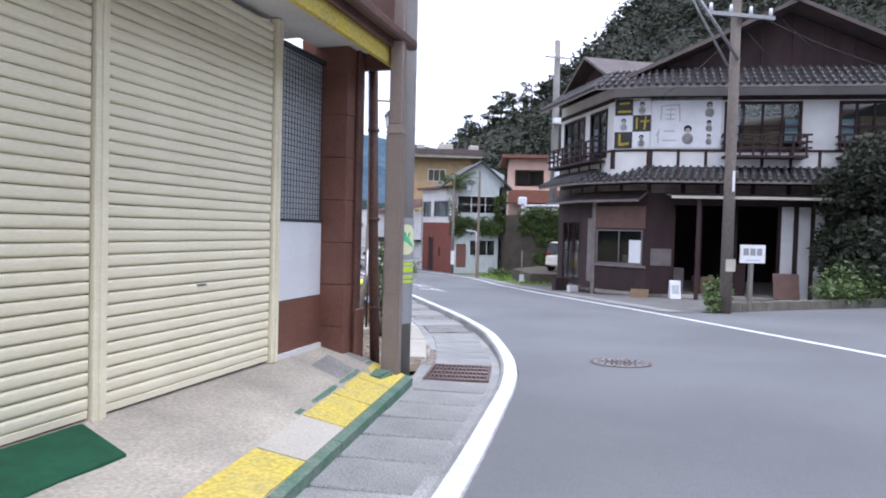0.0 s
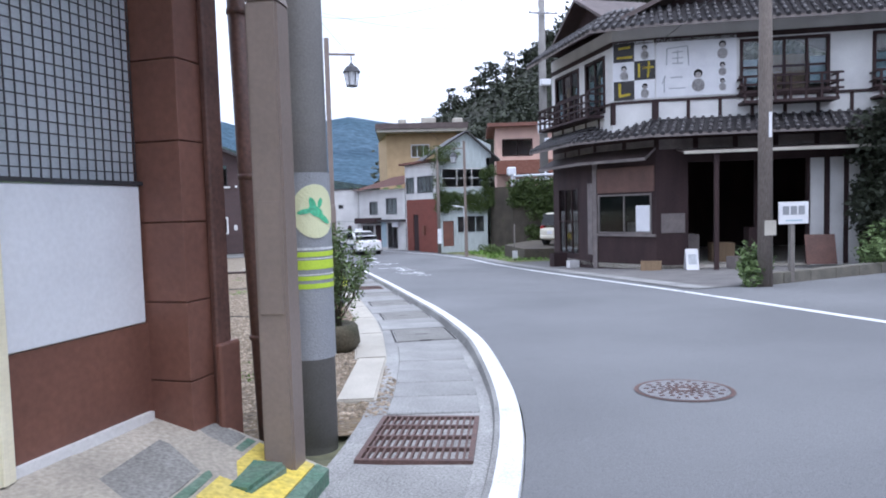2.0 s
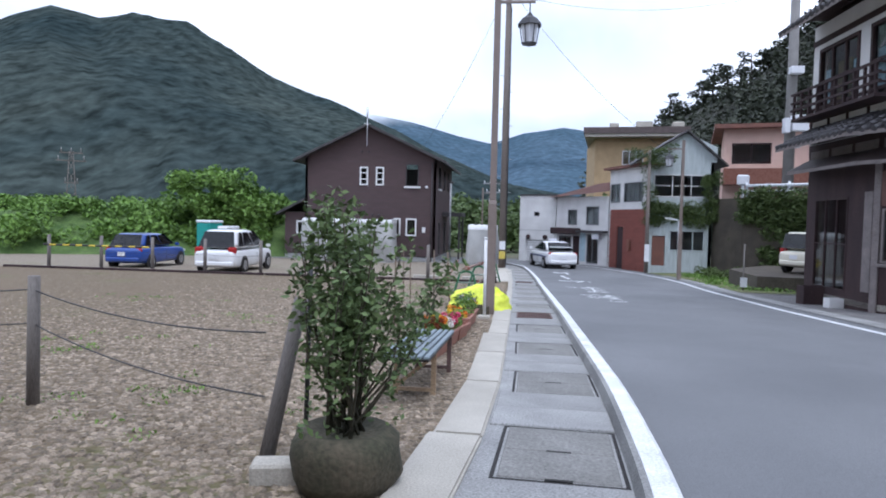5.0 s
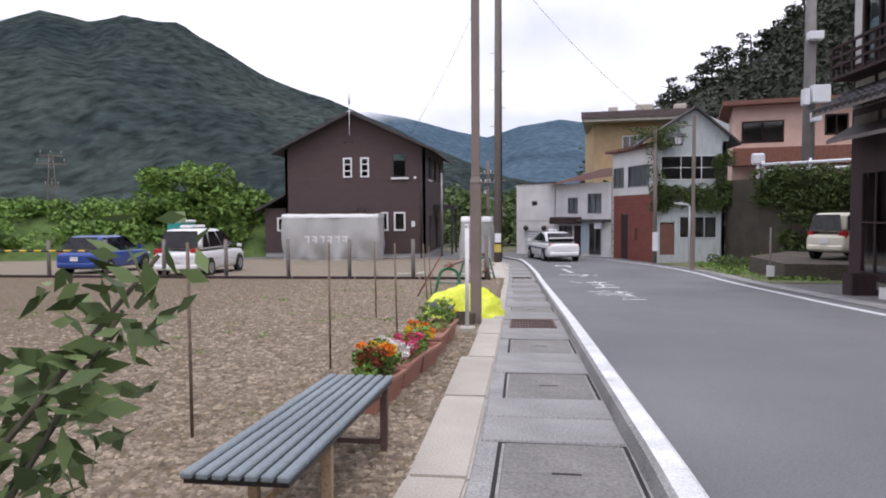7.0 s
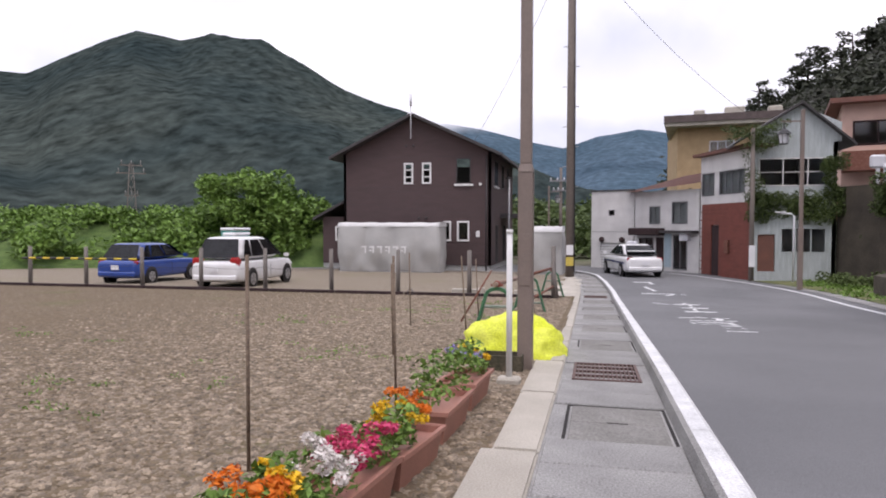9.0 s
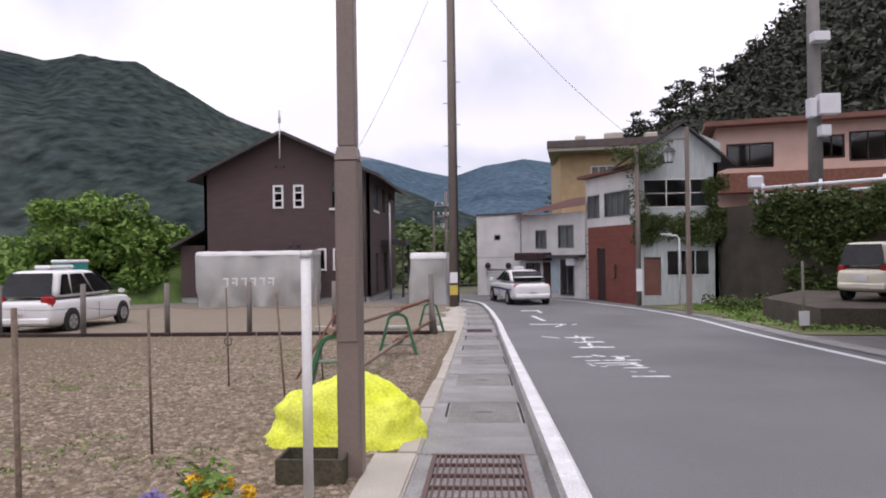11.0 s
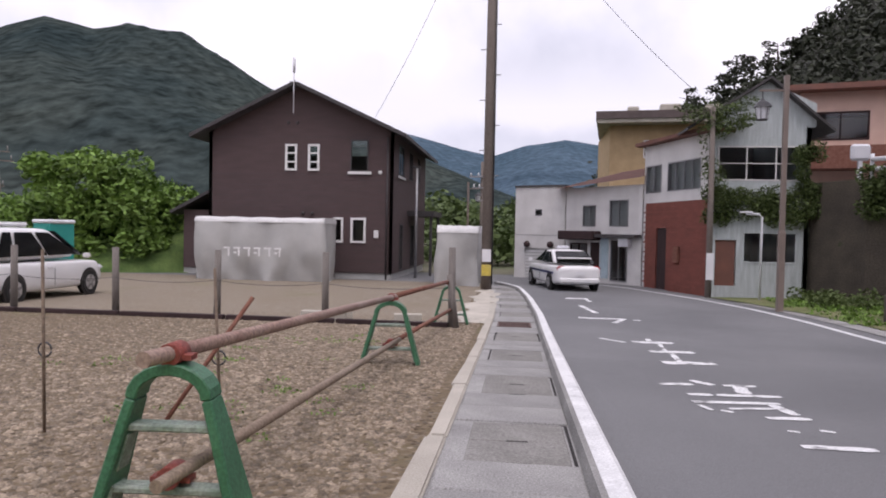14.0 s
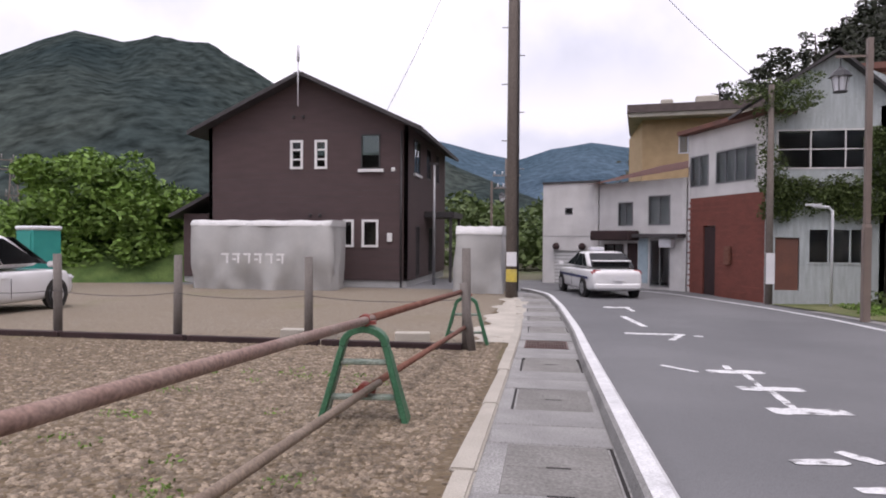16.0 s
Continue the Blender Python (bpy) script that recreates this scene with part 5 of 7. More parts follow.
pp = power_pole(9.9, 14.95, gz(14.95), 9.0, 0.145, M_wood_pole, "brown concrete power pole at the street corner", arms=((7.9, 2.2), (7.2, 1.8)))
bpart("warning_plate", -0.13, 0.13, -0.165, -0.147, 1.05, 1.35, M_conc_warm, pp, "worn pale plate")
bpart("number_plate", -0.03, 0.03, -0.16, -0.14, 3.0, 3.5, M_sign, pp)
bm = bmesh.new()
ring_tube(bm, [(0, -0.15, 6.2), (-1.5, -0.3, 7.9)], 0.04, 6)
part("strut", bm, M_metal, pp)
ring = bmesh.new()
ring_tube(ring, [(-0.3, -0.2, 6.0), (-1.1, -0.2, 7.2), (-1.6, -0.2, 8.0)], 0.03, 6)
part("strut", ring, M_metal, pp)
power_pole(14.9, 41.6, 2.6, 11.0, 0.26, M_pole, "tall concrete power pole with white boxes on the upper road", ((2.9, 0.75, 0.75, 0.25), (2.1, 0.35, 0.4, 0.1), (2.8, 0.25, 0.7, -0.35), (5.6, 0.6, 0.35, 0.0)), ((9.8, 1.8),))
far = power_pole(1.12, 44.0, gz(44), 15.2, 0.2, M_wood_pole, "tall weathered utility pole at the bend", arms=((14.4, 1.6),))
bpart("pole_label", -0.16, 0.16, -0.215, -0.19, 1.0, 1.45, M_sign, far)
bpart("yellow_guard", -0.17, 0.17, -0.213, -0.192, 0.5, 0.9, M_yellow, far)
L3 = street_lamp(9.25, 38.6, gz(38.6), 180)

# wires
def wire(name, pts, label):
    bm = bmesh.new()
    a, b = Vector(pts[0]), Vector(pts[1])
    q = [a.lerp(b, i / 16) - Vector((0, 0, pts[2] * 4 * (i / 16) * (1 - i / 16))) for i in range(17)]
    ring_tube(bm, q, 0.009, 5)
    single(name, bm, M_wire, label, "cable", group="overhead cables")


wire("cable", [(1.5, 43.8, 12.9), (10.5, 48, 5.2), 0.6], "thin black overhead cable sagging across the street")
wire("cable", [(1.7, 43.8, 12.9), (14.9, 41.6, 12.4), 0.9], "thin black overhead cable sagging across the street")
wire("cable", [(0.9, 43.8, 12.9), (-4.5, 48.5, 4.6), 0.5], "thin black service cable to the dark house")
wire("cable", [(9.9, 14.95, 7.2), (14.9, 41.6, 12.0), 0.8], "thin black overhead cable along the street")
wire("cable", [(9.9, 14.95, 7.3), (25, -4, 7.5), 0.5], "thin black overhead cable along the side street")

# ---- dark house on the lot ----
M_found = mat("foundation", (0.42, 0.42, 0.41), (0.36, 0.36, 0.35), 0.9, 2, 60, 0.2)
M_tarp = mat("grey tarpaulin", (0.44, 0.44, 0.43), (0.37, 0.37, 0.365), 0.6, 1.5, 60, 0.2, fine_amt=0.1)
M_tarp_pale = mat("pale tarpaulin print", (0.66, 0.66, 0.66), (0.6, 0.6, 0.6), 0.6, 3, 60, 0.1)
HB = -1.75
dh = thing("dark_house", "new two-storey house with dark brown siding and white-framed windows", "house")
P0, P1, P2, P3 = (-11.2, 47.6), (-3.05, 47.6), (-3.05, 57.0), (-11.2, 57.0)
ops = [(3.43, 3.95, 2.87, 4.0), (4.43, 4.94, 2.87, 4.0), (6.29, 7.06, 2.86, 4.2), (6.34, 7.0, -0.17, 0.9), (5.59, 6.02, -0.17, 0.9)]
L, md = wall(dh, P0, P1, -1.45, 4.55, M_dark_siding, ops, name="front_wall")
L2, md2 = wall(dh, P1, P2, -1.45, 4.55, M_dark_siding, [(1.2, 2.5, 2.8, 4.2), (4.0, 5.0, 2.8, 4.2), (6.5, 7.3, 2.8, 4.2), (1.6, 2.4, -1.4, 0.7), (4.6, 5.6, -1.4, 0.7)], name="side_wall")
wall(dh, P2, P3, -1.45, 4.55, M_dark_siding, name="back_wall")
wall(dh, P3, P0, -1.45, 4.55, M_dark_siding, name="side_wall")
bm = bmesh.new()
prism(bm, [(-11.15, 47.65), (-3.1, 47.65), (-3.1, 56.95), (-11.15, 56.95)], HB - 0.3, -1.452)
prism(bm, [(-12.75, 48.45), (-11.2, 48.45), (-11.2, 54), (-12.75, 54)], HB - 0.3, -1.452)
part("foundation", bm, M_found, dh, "pale concrete foundation")
for i in range(26):
    z = -1.4 + i * 0.228
    bm = bmesh.new()
    for a, b in ((0, 8.15),):
        box(bm, a, b, -0.006, -0.001, z, z + 0.012)
    if not any(o[2] - 0.05 < z < o[3] + 0.05 for o in ops):
        part("siding_joint", bm, M_roof_dark, dh, "", md)
bm = bmesh.new()
prism(bm, [(0, 4.55), (8.15, 4.55), (4.0, 6.42)], -0.16, 0.0)
bmesh.ops.transform(bm, matrix=Matrix(((1, 0, 0, 0), (0, 0, -1, 0), (0, 1, 0, 0), (0, 0, 0, 1))), verts=bm.verts[:])
part("gable_wall", bm, M_dark_siding, dh, "", md)
gable(dh, md, 0, 8.15, 0, 9.4, 4.5, 6.42, M_roof_dark, 0.62, 0.16, 4.0)
for i, o in enumerate(ops):
    window(dh, md, *o, M_white if i != 2 else M_roof_dark, M_glass, 1, 1 if i > 1 else 3, 0.09 if i != 2 else 0.05, 0.05, 0.05, label="white-framed window" if i != 2 else "unframed dark window opening")
bpart("window_sill", 6.2, 7.2, -0.1, 0.0, 2.74, 2.85, M_white, dh, "white sill", md)
bpart("meter_box", 7.35, 7.55, -0.08, -0.002, 0.05, 0.38, M_white, dh, "", md, 0.02)
bpart("meter_box", 7.5, 7.65, -0.06, -0.002, 2.75, 2.9, M_white, dh, "", md, 0.02)
for s, z in ((3.5, 4.85), (3.9, 4.85), (4.2, 1.0), (4.6, 1.0)):
    bpart("vent_cap", s, s + 0.12, -0.1, -0.002, z, z + 0.12, M_roof_dark, dh, "", md, 0.03)
for o in ((1.2, 2.5, 2.8, 4.2), (4.0, 5.0, 2.8, 4.2), (6.5, 7.3, 2.8, 4.2), (1.6, 2.4, -1.4, 0.7), (4.6, 5.6, -1.4, 0.7)):
    window(dh, md2, *o, M_roof_dark, M_glass, 2, 1, 0.06)
bpart("window_sill", 1.1, 2.6, -0.08, 0, 2.7, 2.79, M_white, dh, "", md2)
bpart("porch_roof", 3.5, 6.5, -1.3, -0.002, 1.1, 1.35, M_roof_dark, dh, "", md2)
for s in (3.6, 6.3):
    bpart("porch_post", s, s + 0.12, -1.2, -1.08, HB, 1.1, M_roof_dark, dh, "", md2)
bm = bmesh.new()
ring_tube(bm, [(7.9, -0.06, HB), (7.9, -0.06, 4.3)], 0.04, 8)
part("downpipe", bm, M_roof_dark, dh, "", md)
# lean-to
wall(dh, (-12.75, 48.4), (-11.21, 48.4), -1.45, 1.15, M_dark_siding, [(0.75, 1.4, -0.2, 0.62)], name="lean_to_wall")
LL, mll = frame_of((-12.75, 48.4), (-11.21, 48.4))
window(dh, mll, 0.75, 1.4, -0.2, 0.62, M_white, M_glass, 1, 1, 0.1, 0.05)
wall(dh, (-12.75, 54), (-12.75, 48.57), -1.45, 1.15, M_dark_siding, name="lean_to_wall")
bm = bmesh.new()
vs = [bm.verts.new((x, y, z)) for y in (48.0, 54.3) for x, z in ((-13.2, 0.95), (-11.21, 1.98), (-11.21, 2.12), (-13.2, 1.1))]
for q in ((0, 1, 2, 3), (7, 6, 5, 4), (0, 4, 5, 1), (1, 5, 6, 2), (2, 6, 7, 3), (3, 7, 4, 0)):
    bm.faces.new([vs[i] for i in q])
part("lean_to_roof", bm, M_roof_dark, dh)
bm = bmesh.new()
ring_tube(bm, [(4.0, -0.7, 5.2), (4.0, -0.7, 7.3)], 0.025, 6)
ring_tube(bm, [(4.0, -0.7, 6.9), (4.0, -0.7, 7.5)], 0.06, 8)
ring_tube(bm, [(3.8, -0.7, 6.5), (4.2, -0.7, 6.5)], 0.02, 6)
part("antenna", bm, M_panel, dh, "white television antenna on the gable", md)


def tarp(x0, x1, y0, y1, z0, z1, label, seed, ridge_h=0.12):
    t = thing("tarpaulin_shed", label, "shed", pose(0, 0, 0), "tarpaulin sheds")
    rg = random.Random(seed)
    bm = bmesh.new()
    n, k = 36, 12
    rows = []
    def ringp(f, zf):
        per = 2 * (x1 - x0) + 2 * (y1 - y0)
        d = f * per
        w, h = x1 - x0, y1 - y0
        if d < w:
            p, nn = (x0 + d, y0), (0, -1)
        elif d < w + h:
            p, nn = (x1, y0 + d - w), (1, 0)
        elif d < 2 * w + h:
            p, nn = (x1 - (d - w - h), y1), (0, 1)
        else:
            p, nn = (x0, y1 - (d - 2 * w - h)), (-1, 0)
        fold = 0.3 * noise.noise(Vector((p[0] * 1.5, p[1] * 1.5 + zf * 1.2, seed))) * (1.1 - zf) + 0.06 * math.sin(d * 4.5 + 3 * noise.noise(Vector((d, zf * 3, seed)))) * (1 - zf)
        swag = 0.13 * abs(math.sin(d * 2.2)) * math.sin(zf * math.pi)
        o = fold + swag
        return p[0] + nn[0] * o, p[1] + nn[1] * o
    N = 4 * n
    for j in range(k + 1):
        zf = j / k
        rows.append([bm.verts.new((*ringp(i / N, zf), z0 + (z1 - z0) * zf)) for i in range(N)])
    for a, b in zip(rows, rows[1:]):
        for i in range(N):
            bm.faces.new((a[i], a[(i + 1) % N], b[(i + 1) % N], b[i])).smooth = True
    part("skirt", bm, M_tarp, t)
    bm = bmesh.new()
    sec = [(y0 - 0.03, z1 - 0.08), (y0 - 0.02, z1), (y0 + 0.15, z1 + ridge_h), (y1 - 0.15, z1 + ridge_h), (y1 + 0.02, z1), (y1 + 0.03, z1 - 0.08)]
    m_ = 14
    cols = [[bm.verts.new((x0 - 0.02 + (x1 - x0 + 0.04) * i / m_, y, z + 0.02 * math.sin(i * 1.9) if z > z1 - 0.05 else z)) for y, z in sec] for i in range(m_ + 1)]
    for a, b in zip(cols, cols[1:]):
        for i in range(len(sec) - 1):
            bm.faces.new((a[i], b[i], b[i + 1], a[i + 1])).smooth = True
    bm.faces.new(cols[0])
    bm.faces.new(cols[-1][::-1])
    part("top_sheet", bm, M_tarp_pale, t, "pale top sheet")
    return t


t1 = tarp(-10.5, -5.25, 45.0, 46.7, HB, 0.68, "grey tarpaulin shed with white print before the house", 2.0)
for i in range(6):
    x = -9.15 + i * 0.41
    bpart("print", x + 0.02, x + 0.3, 44.6, 44.612, -0.44, -0.37, M_white, t1, "white printed mark")
    bpart("print", x + 0.2, x + 0.27, 44.6, 44.612, -0.72, -0.445, M_white, t1, "white printed mark")
    if i % 2:
        bpart("print", x + 0.02, x + 0.15, 44.6, 44.612, -0.62, -0.55, M_white, t1, "white printed mark")
tarp(-0.85, 0.72, 45.2, 48.0, HB, 0.42, "grey tarpaulin shed beside the utility pole", 5.0, 0.2)

# portable toilet
M_teal = mat("teal plastic", (0.02, 0.27, 0.24), (0.03, 0.32, 0.28), 0.45, 2, 60, 0.05, fine_amt=0.06)
pt = thing("portable_toilet", "teal plastic portable toilet with a pale roof", "portable toilet", pose(-15.4, 43.5, gz(43.5), 0, 0, -20))
bpart("cabin", -0.5, 0.5, -0.5, 0.5, 0.05, 2.05, M_teal, pt, "", None, 0.03)
bpart("door", -0.4, 0.4, -0.53, -0.502, 0.15, 1.95, M_teal, pt, "", None, 0.01)
bpart("roof", -0.54, 0.54, -0.54, 0.54, 2.052, 2.2, M_panel, pt, "pale roof", None, 0.05)
bpart("base", -0.52, 0.52, -0.52, 0.52, -0.05, 0.048, M_wrap, pt)


# ---- vehicles ----
def paint_mat(name, c, rough=0.3):
    ma = mat(name, c, tuple(v * 0.93 for v in c), rough, 2, 200, 0.0, fine_amt=0.03)
    ma.node_tree.nodes["Principled BSDF"].inputs["Coat Weight"].default_value = 0.6
    ma.node_tree.nodes["Principled BSDF"].inputs["Coat Roughness"].default_value = 0.08
    return ma


M_car_white = paint_mat("white car paint", (0.78, 0.78, 0.79))
M_car_blue = paint_mat("blue car paint", (0.018, 0.06, 0.28))
M_car_cream = paint_mat("cream car paint", (0.72, 0.68, 0.56))
M_car_glass = mat("tinted car glass", (0.02, 0.022, 0.025), (0.03, 0.032, 0.035), 0.06, 2, 60, 0.0, spec=0.8)
M_tyre = mat("tyre rubber", (0.018, 0.018, 0.019), (0.026, 0.026, 0.027), 0.85, 8, 90, 0.2)
M_tail = mat("red lamp lens", (0.42, 0.02, 0.02), (0.32, 0.015, 0.02), 0.15, 6, 60, 0.0, spec=0.7)
M_chrome = mat("alloy", (0.6, 0.6, 0.62), (0.5, 0.5, 0.52), 0.3, 5, 60, 0.0, metal=0.9)
M_navy = mat("navy stripe", (0.02, 0.03, 0.13), (0.025, 0.035, 0.15), 0.35, 3, 60, 0.0)


def loft(bm, secs):
    """Skin closed sections of equal count, ends capped."""
    vs = [[bm.verts.new(p) for p in s] for s in secs]
    n = len(vs[0])
    for a, b in zip(vs, vs[1:]):
        for i in range(n):
            bm.faces.new((a[i], a[(i + 1) % n], b[(i + 1) % n], b[i])).smooth = True
    bm.faces.new(vs[0][::-1])
    bm.faces.new(vs[-1])


def car(name, label, m, ln, wd, ht, paint, belt, hood, cab, wheel_r=0.3, taxi=False, van=False, rails=False):
    """x is forward, the tail at -ln/2. cab: bottom rear, bottom front, top rear, top front along x."""
    c = thing(name, label, "car", m)
    h = wd / 2
    a = ln / 2
    bm = bmesh.new()
    secs = []
    stations = [(-a, 0.42, belt * 0.86, 0.80), (-a + 0.06, 0.30, belt * 0.97, 0.90), (-a + 0.3, 0.22, belt, 0.97), (-a + 0.9, 0.2, belt, 1.0), (0, 0.2, belt * 0.985, 1.0), (cab[1] - 0.15, 0.2, belt * 0.96, 1.0), (cab[1] + 0.35, 0.2, hood, 0.99), (a - 0.45, 0.2, hood * 0.93, 0.95), (a - 0.12, 0.26, hood * 0.8, 0.86), (a, 0.36, hood * 0.64, 0.7)]
    for x, z0, z1, wf in stations:
        w = h * wf
        half = [(w * 0.86, z0), (w * 0.98, z0 + 0.08), (w, z0 + (z1 - z0) * 0.45), (w * 0.985, z0 + (z1 - z0) * 0.75), (w * 0.93, z1 - 0.03), (w * 0.84, z1)]
        secs.append([(x, -yy, z) for yy, z in half] + [(x, yy, z) for yy, z in reversed(half)])
    loft(bm, secs)
    body = part("body", bm, paint, c)
    rounded = body.modifiers.new("rounded", 'SUBSURF')
    rounded.levels = rounded.render_levels = 2
    b0, b1, t0, t1 = cab
    wb, wt = h * 0.93, h * 0.74
    zt = ht
    bm = bmesh.new()
    zb = belt - 0.05
    secs = []
    for f in (0, 0.35, 0.7, 0.92, 1.0):
        x0, x1 = b0 + (t0 - b0) * f, b1 + (t1 - b1) * f
        w = wb + (wt - wb) * f
        z = zb + (zt - zb) * f
        r = 0.12
        if f == 1.0:
            x0, x1, w = x0 + 0.1, x1 - 0.18, w - 0.1
        secs.append([(x0, -w + r, z), (x0 + r, -w, z), (x1 - r * 2, -w, z), (x1, -w + r * 2, z), (x1, w - r * 2, z), (x1 - r * 2, w, z), (x0 + r, w, z), (x0, w - r, z)])
    loft(bm, secs)
    cabin = part("cabin", bm, paint, c)
    rounded = cabin.modifiers.new("rounded", 'SUBSURF')
    rounded.levels = rounded.render_levels = 2

    def cabin_pt(fx, f, side):
        x0, x1 = b0 + (t0 - b0) * f + 0.13, b1 + (t1 - b1) * f - 0.25
        return Vector((x0 + (x1 - x0) * fx, side * (wb + (wt - wb) * f + 0.006), zb + (zt - zb) * f))
    for side in (-1, 1):
        for f0, f1 in ((0.02, 0.21), (0.22, 0.585), (0.595, 0.985)):
            bm = bmesh.new()
            lo, hi = 0.2, 0.86
            bm.faces.new([bm.verts.new(cabin_pt(f, z, side)) for f, z in ((f0, lo), (f1, lo), (f1 - (0.02 if f1 < 0.9 else 0.1), hi), (f0 + 0.03, hi))])
            bmesh.ops.solidify(bm, geom=bm.faces[:], thickness=0.004)
            part("side_window", bm, M_car_glass, c)
    for xb, xt, sgn in ((b0, t0, -1), (b1, t1, 1)):
        bm = bmesh.new()
        q = []
        for f, s in ((0.16, -1), (0.16, 1), (0.9, 1), (0.9, -1)):
            w = wb + (wt - wb) * f - 0.1
            q.append(bm.verts.new((xb + (xt - xb) * f + sgn * 0.008, s * w, zb + (zt - zb) * f)))
        bm.faces.new(q)
        bmesh.ops.solidify(bm, geom=bm.faces[:], thickness=0.004)
        part("rear_window" if sgn < 0 else "windscreen", bm, M_car_glass, c)
    for s in (-1, 1):
        bm = bmesh.new()
        box(bm, -a + 0.07, -a + 0.34, s * h * 0.56 if s > 0 else -h * 0.895, h * 0.895 if s > 0 else -h * 0.56, belt * 0.76, belt * (0.98 if not van else 1.12))
        bevel(bm, 0.05, 3)
        part("tail_lamp", bm, M_tail, c, "red tail lamp")
        bm = bmesh.new()
        box(bm, a - 0.42, a - 0.1, s * h * 0.55 if s > 0 else -h * 0.88, h * 0.88 if s > 0 else -h * 0.55, hood * 0.68, hood * 0.84)
        bevel(bm, 0.05, 3)
        part("headlamp", bm, M_panel, c, "clear headlamp")
        bm = bmesh.new()
        box(bm, cab[1] - 0.55, cab[1] - 0.4, s * (h + 0.02) if s > 0 else -h - 0.2, h + 0.2 if s > 0 else -h - 0.02, belt + 0.02, belt + 0.16)
        bevel(bm, 0.03, 2)
        part("wing_mirror", bm, paint, c)
        bpart("door_seam", -0.02, -0.008, s * h * 1.0 - 0.004, s * h * 1.0 + 0.003, 0.35, belt * 0.8, M_black, c)
        bpart("door_handle", -0.28, -0.1, min(s * h * 0.985, s * h * 1.01), max(s * h * 0.985, s * h * 1.01), belt * 0.8, belt * 0.83, paint, c)
    bpart("bumper", -a - 0.03, -a + 0.12, -h * 0.85, h * 0.85, 0.3, 0.52, paint, c, "", None, 0.06)
    bpart("number_plate", -a - 0.045, -a - 0.033, -0.16, 0.16, belt * 0.62, belt * 0.62 + 0.16, M_sign, c, "white number plate")
    for s in (-1, 1):
        for x in (-ln * 0.305, ln * 0.305):
            bm = bmesh.new()
            bmesh.ops.create_cone(bm, cap_ends=True, segments=28, radius1=wheel_r + 0.055, radius2=wheel_r + 0.055, depth=0.02, matrix=pose(x, s * (h - 0.006), wheel_r + 0.01, 90))
            part("wheel_arch", bm, M_black, c)
            bm = bmesh.new()
            bmesh.ops.create_cone(bm, cap_ends=True, segments=28, radius1=wheel_r, radius2=wheel_r, depth=0.2, matrix=pose(x, s * (h - 0.075), wheel_r, 90))
            bevel(bm, 0.025, 2)
            wh = part("wheel", bm, M_tyre, c, "black rubber tyre")
            bm = bmesh.new()
            bmesh.ops.create_cone(bm, cap_ends=True, segments=24, radius1=wheel_r * 0.62, radius2=wheel_r * 0.62, depth=0.01, matrix=pose(x, s * (h + 0.028), wheel_r, 90))
            part("rim", bm, M_chrome, wh)
            bm = bmesh.new()
            for k in range(5):
                box(bm, -0.035, 0.035, 0.05, wheel_r * 0.58, -0.006, 0.006, pose(x, s * (h + 0.034), wheel_r, 90) @ pose(0, 0, 0, 0, 0, 72 * k))
            part("spoke", bm, M_metal, wh)
    if taxi:
        for s in (-1, 1):
            bm = bmesh.new()
            box(bm, -a + 0.35, a - 0.6, s * h * 1.0 - 0.006, s * h * 1.0 + 0.004, belt * 0.66, belt * 0.74)
            part("stripe", bm, M_navy, c, "navy side stripe")
        bm = bmesh.new()
        prism(bm, [(-0.12, -0.25), (0.12, -0.25), (0.12, 0.25), (-0.12, 0.25)], ht + 0.0, ht + 0.13)
        bevel(bm, 0.04, 2)
        part("roof_sign", bm, M_panel, c, "white taxi roof lamp")
        bpart("spoiler", b0 + 0.2, b0 + 0.5, -h * 0.7, h * 0.7, belt + 0.22, belt + 0.27, paint, c, "", None, 0.02)
    if rails:
        bm = bmesh.new()
        box(bm, -1.1, 0.2, -0.1, 0.42, ht + 0.01, ht + 0.13)
        bevel(bm, 0.05, 3)
        part("roof_box", bm, paint, c, "white roof box")
    return c


car("white_car", "white compact minivan parked on the gravel lot", pose(-10.35, 35.5, gz(35.5) - 0.01, 0, 0, 92), 4.7, 1.9, 1.8, M_car_white, 0.98, 0.92, (-2.15, 1.6, -1.75, 0.3), 0.33, van=True, rails=True)
car("blue_car", "blue hatchback parked on the gravel lot", pose(-14.85, 36.2, gz(36.2) - 0.01, 0, 0, 91), 4.25, 1.8, 1.54, M_car_blue, 0.93, 0.88, (-1.95, 1.2, -1.5, 0.2), 0.3)
car("taxi", "white hybrid taxi with a navy stripe on the road", pose(3.95, 46.3, gz(46.3) + 0.0, 0, 0, 103), 4.5, 1.78, 1.5, M_car_white, 0.95, 0.85, (-1.9, 1.55, -0.9, 0.15), 0.31, taxi=True)
car("kei_car", "cream boxy small car parked on a raised pad", pose(13.9, 35.3, -0.88, 0, 0, 35), 3.4, 1.5, 1.62, M_car_cream, 0.9, 0.95, (-1.66, 1.15, -1.55, 0.6), 0.27, van=True)

# ---- lot fence, rods, ropes ----
M_cane = mat("weathered cane", (0.13, 0.095, 0.07), (0.2, 0.15, 0.11), 0.8, 6, 60, 0.2)


def lot_post(x, y, h, r, ma, name, label, cat, lean=0, group=""):
    bm = bmesh.new()
    ring_tube(bm, [(0, 0, -0.1), (0, 0, h * 0.5), (0, 0, h)], [r, r * 0.97, r * 0.9], 10)
    return single(name, bm, ma, label, cat, pose(x, y, gz(y), 0, lean, 0), group)


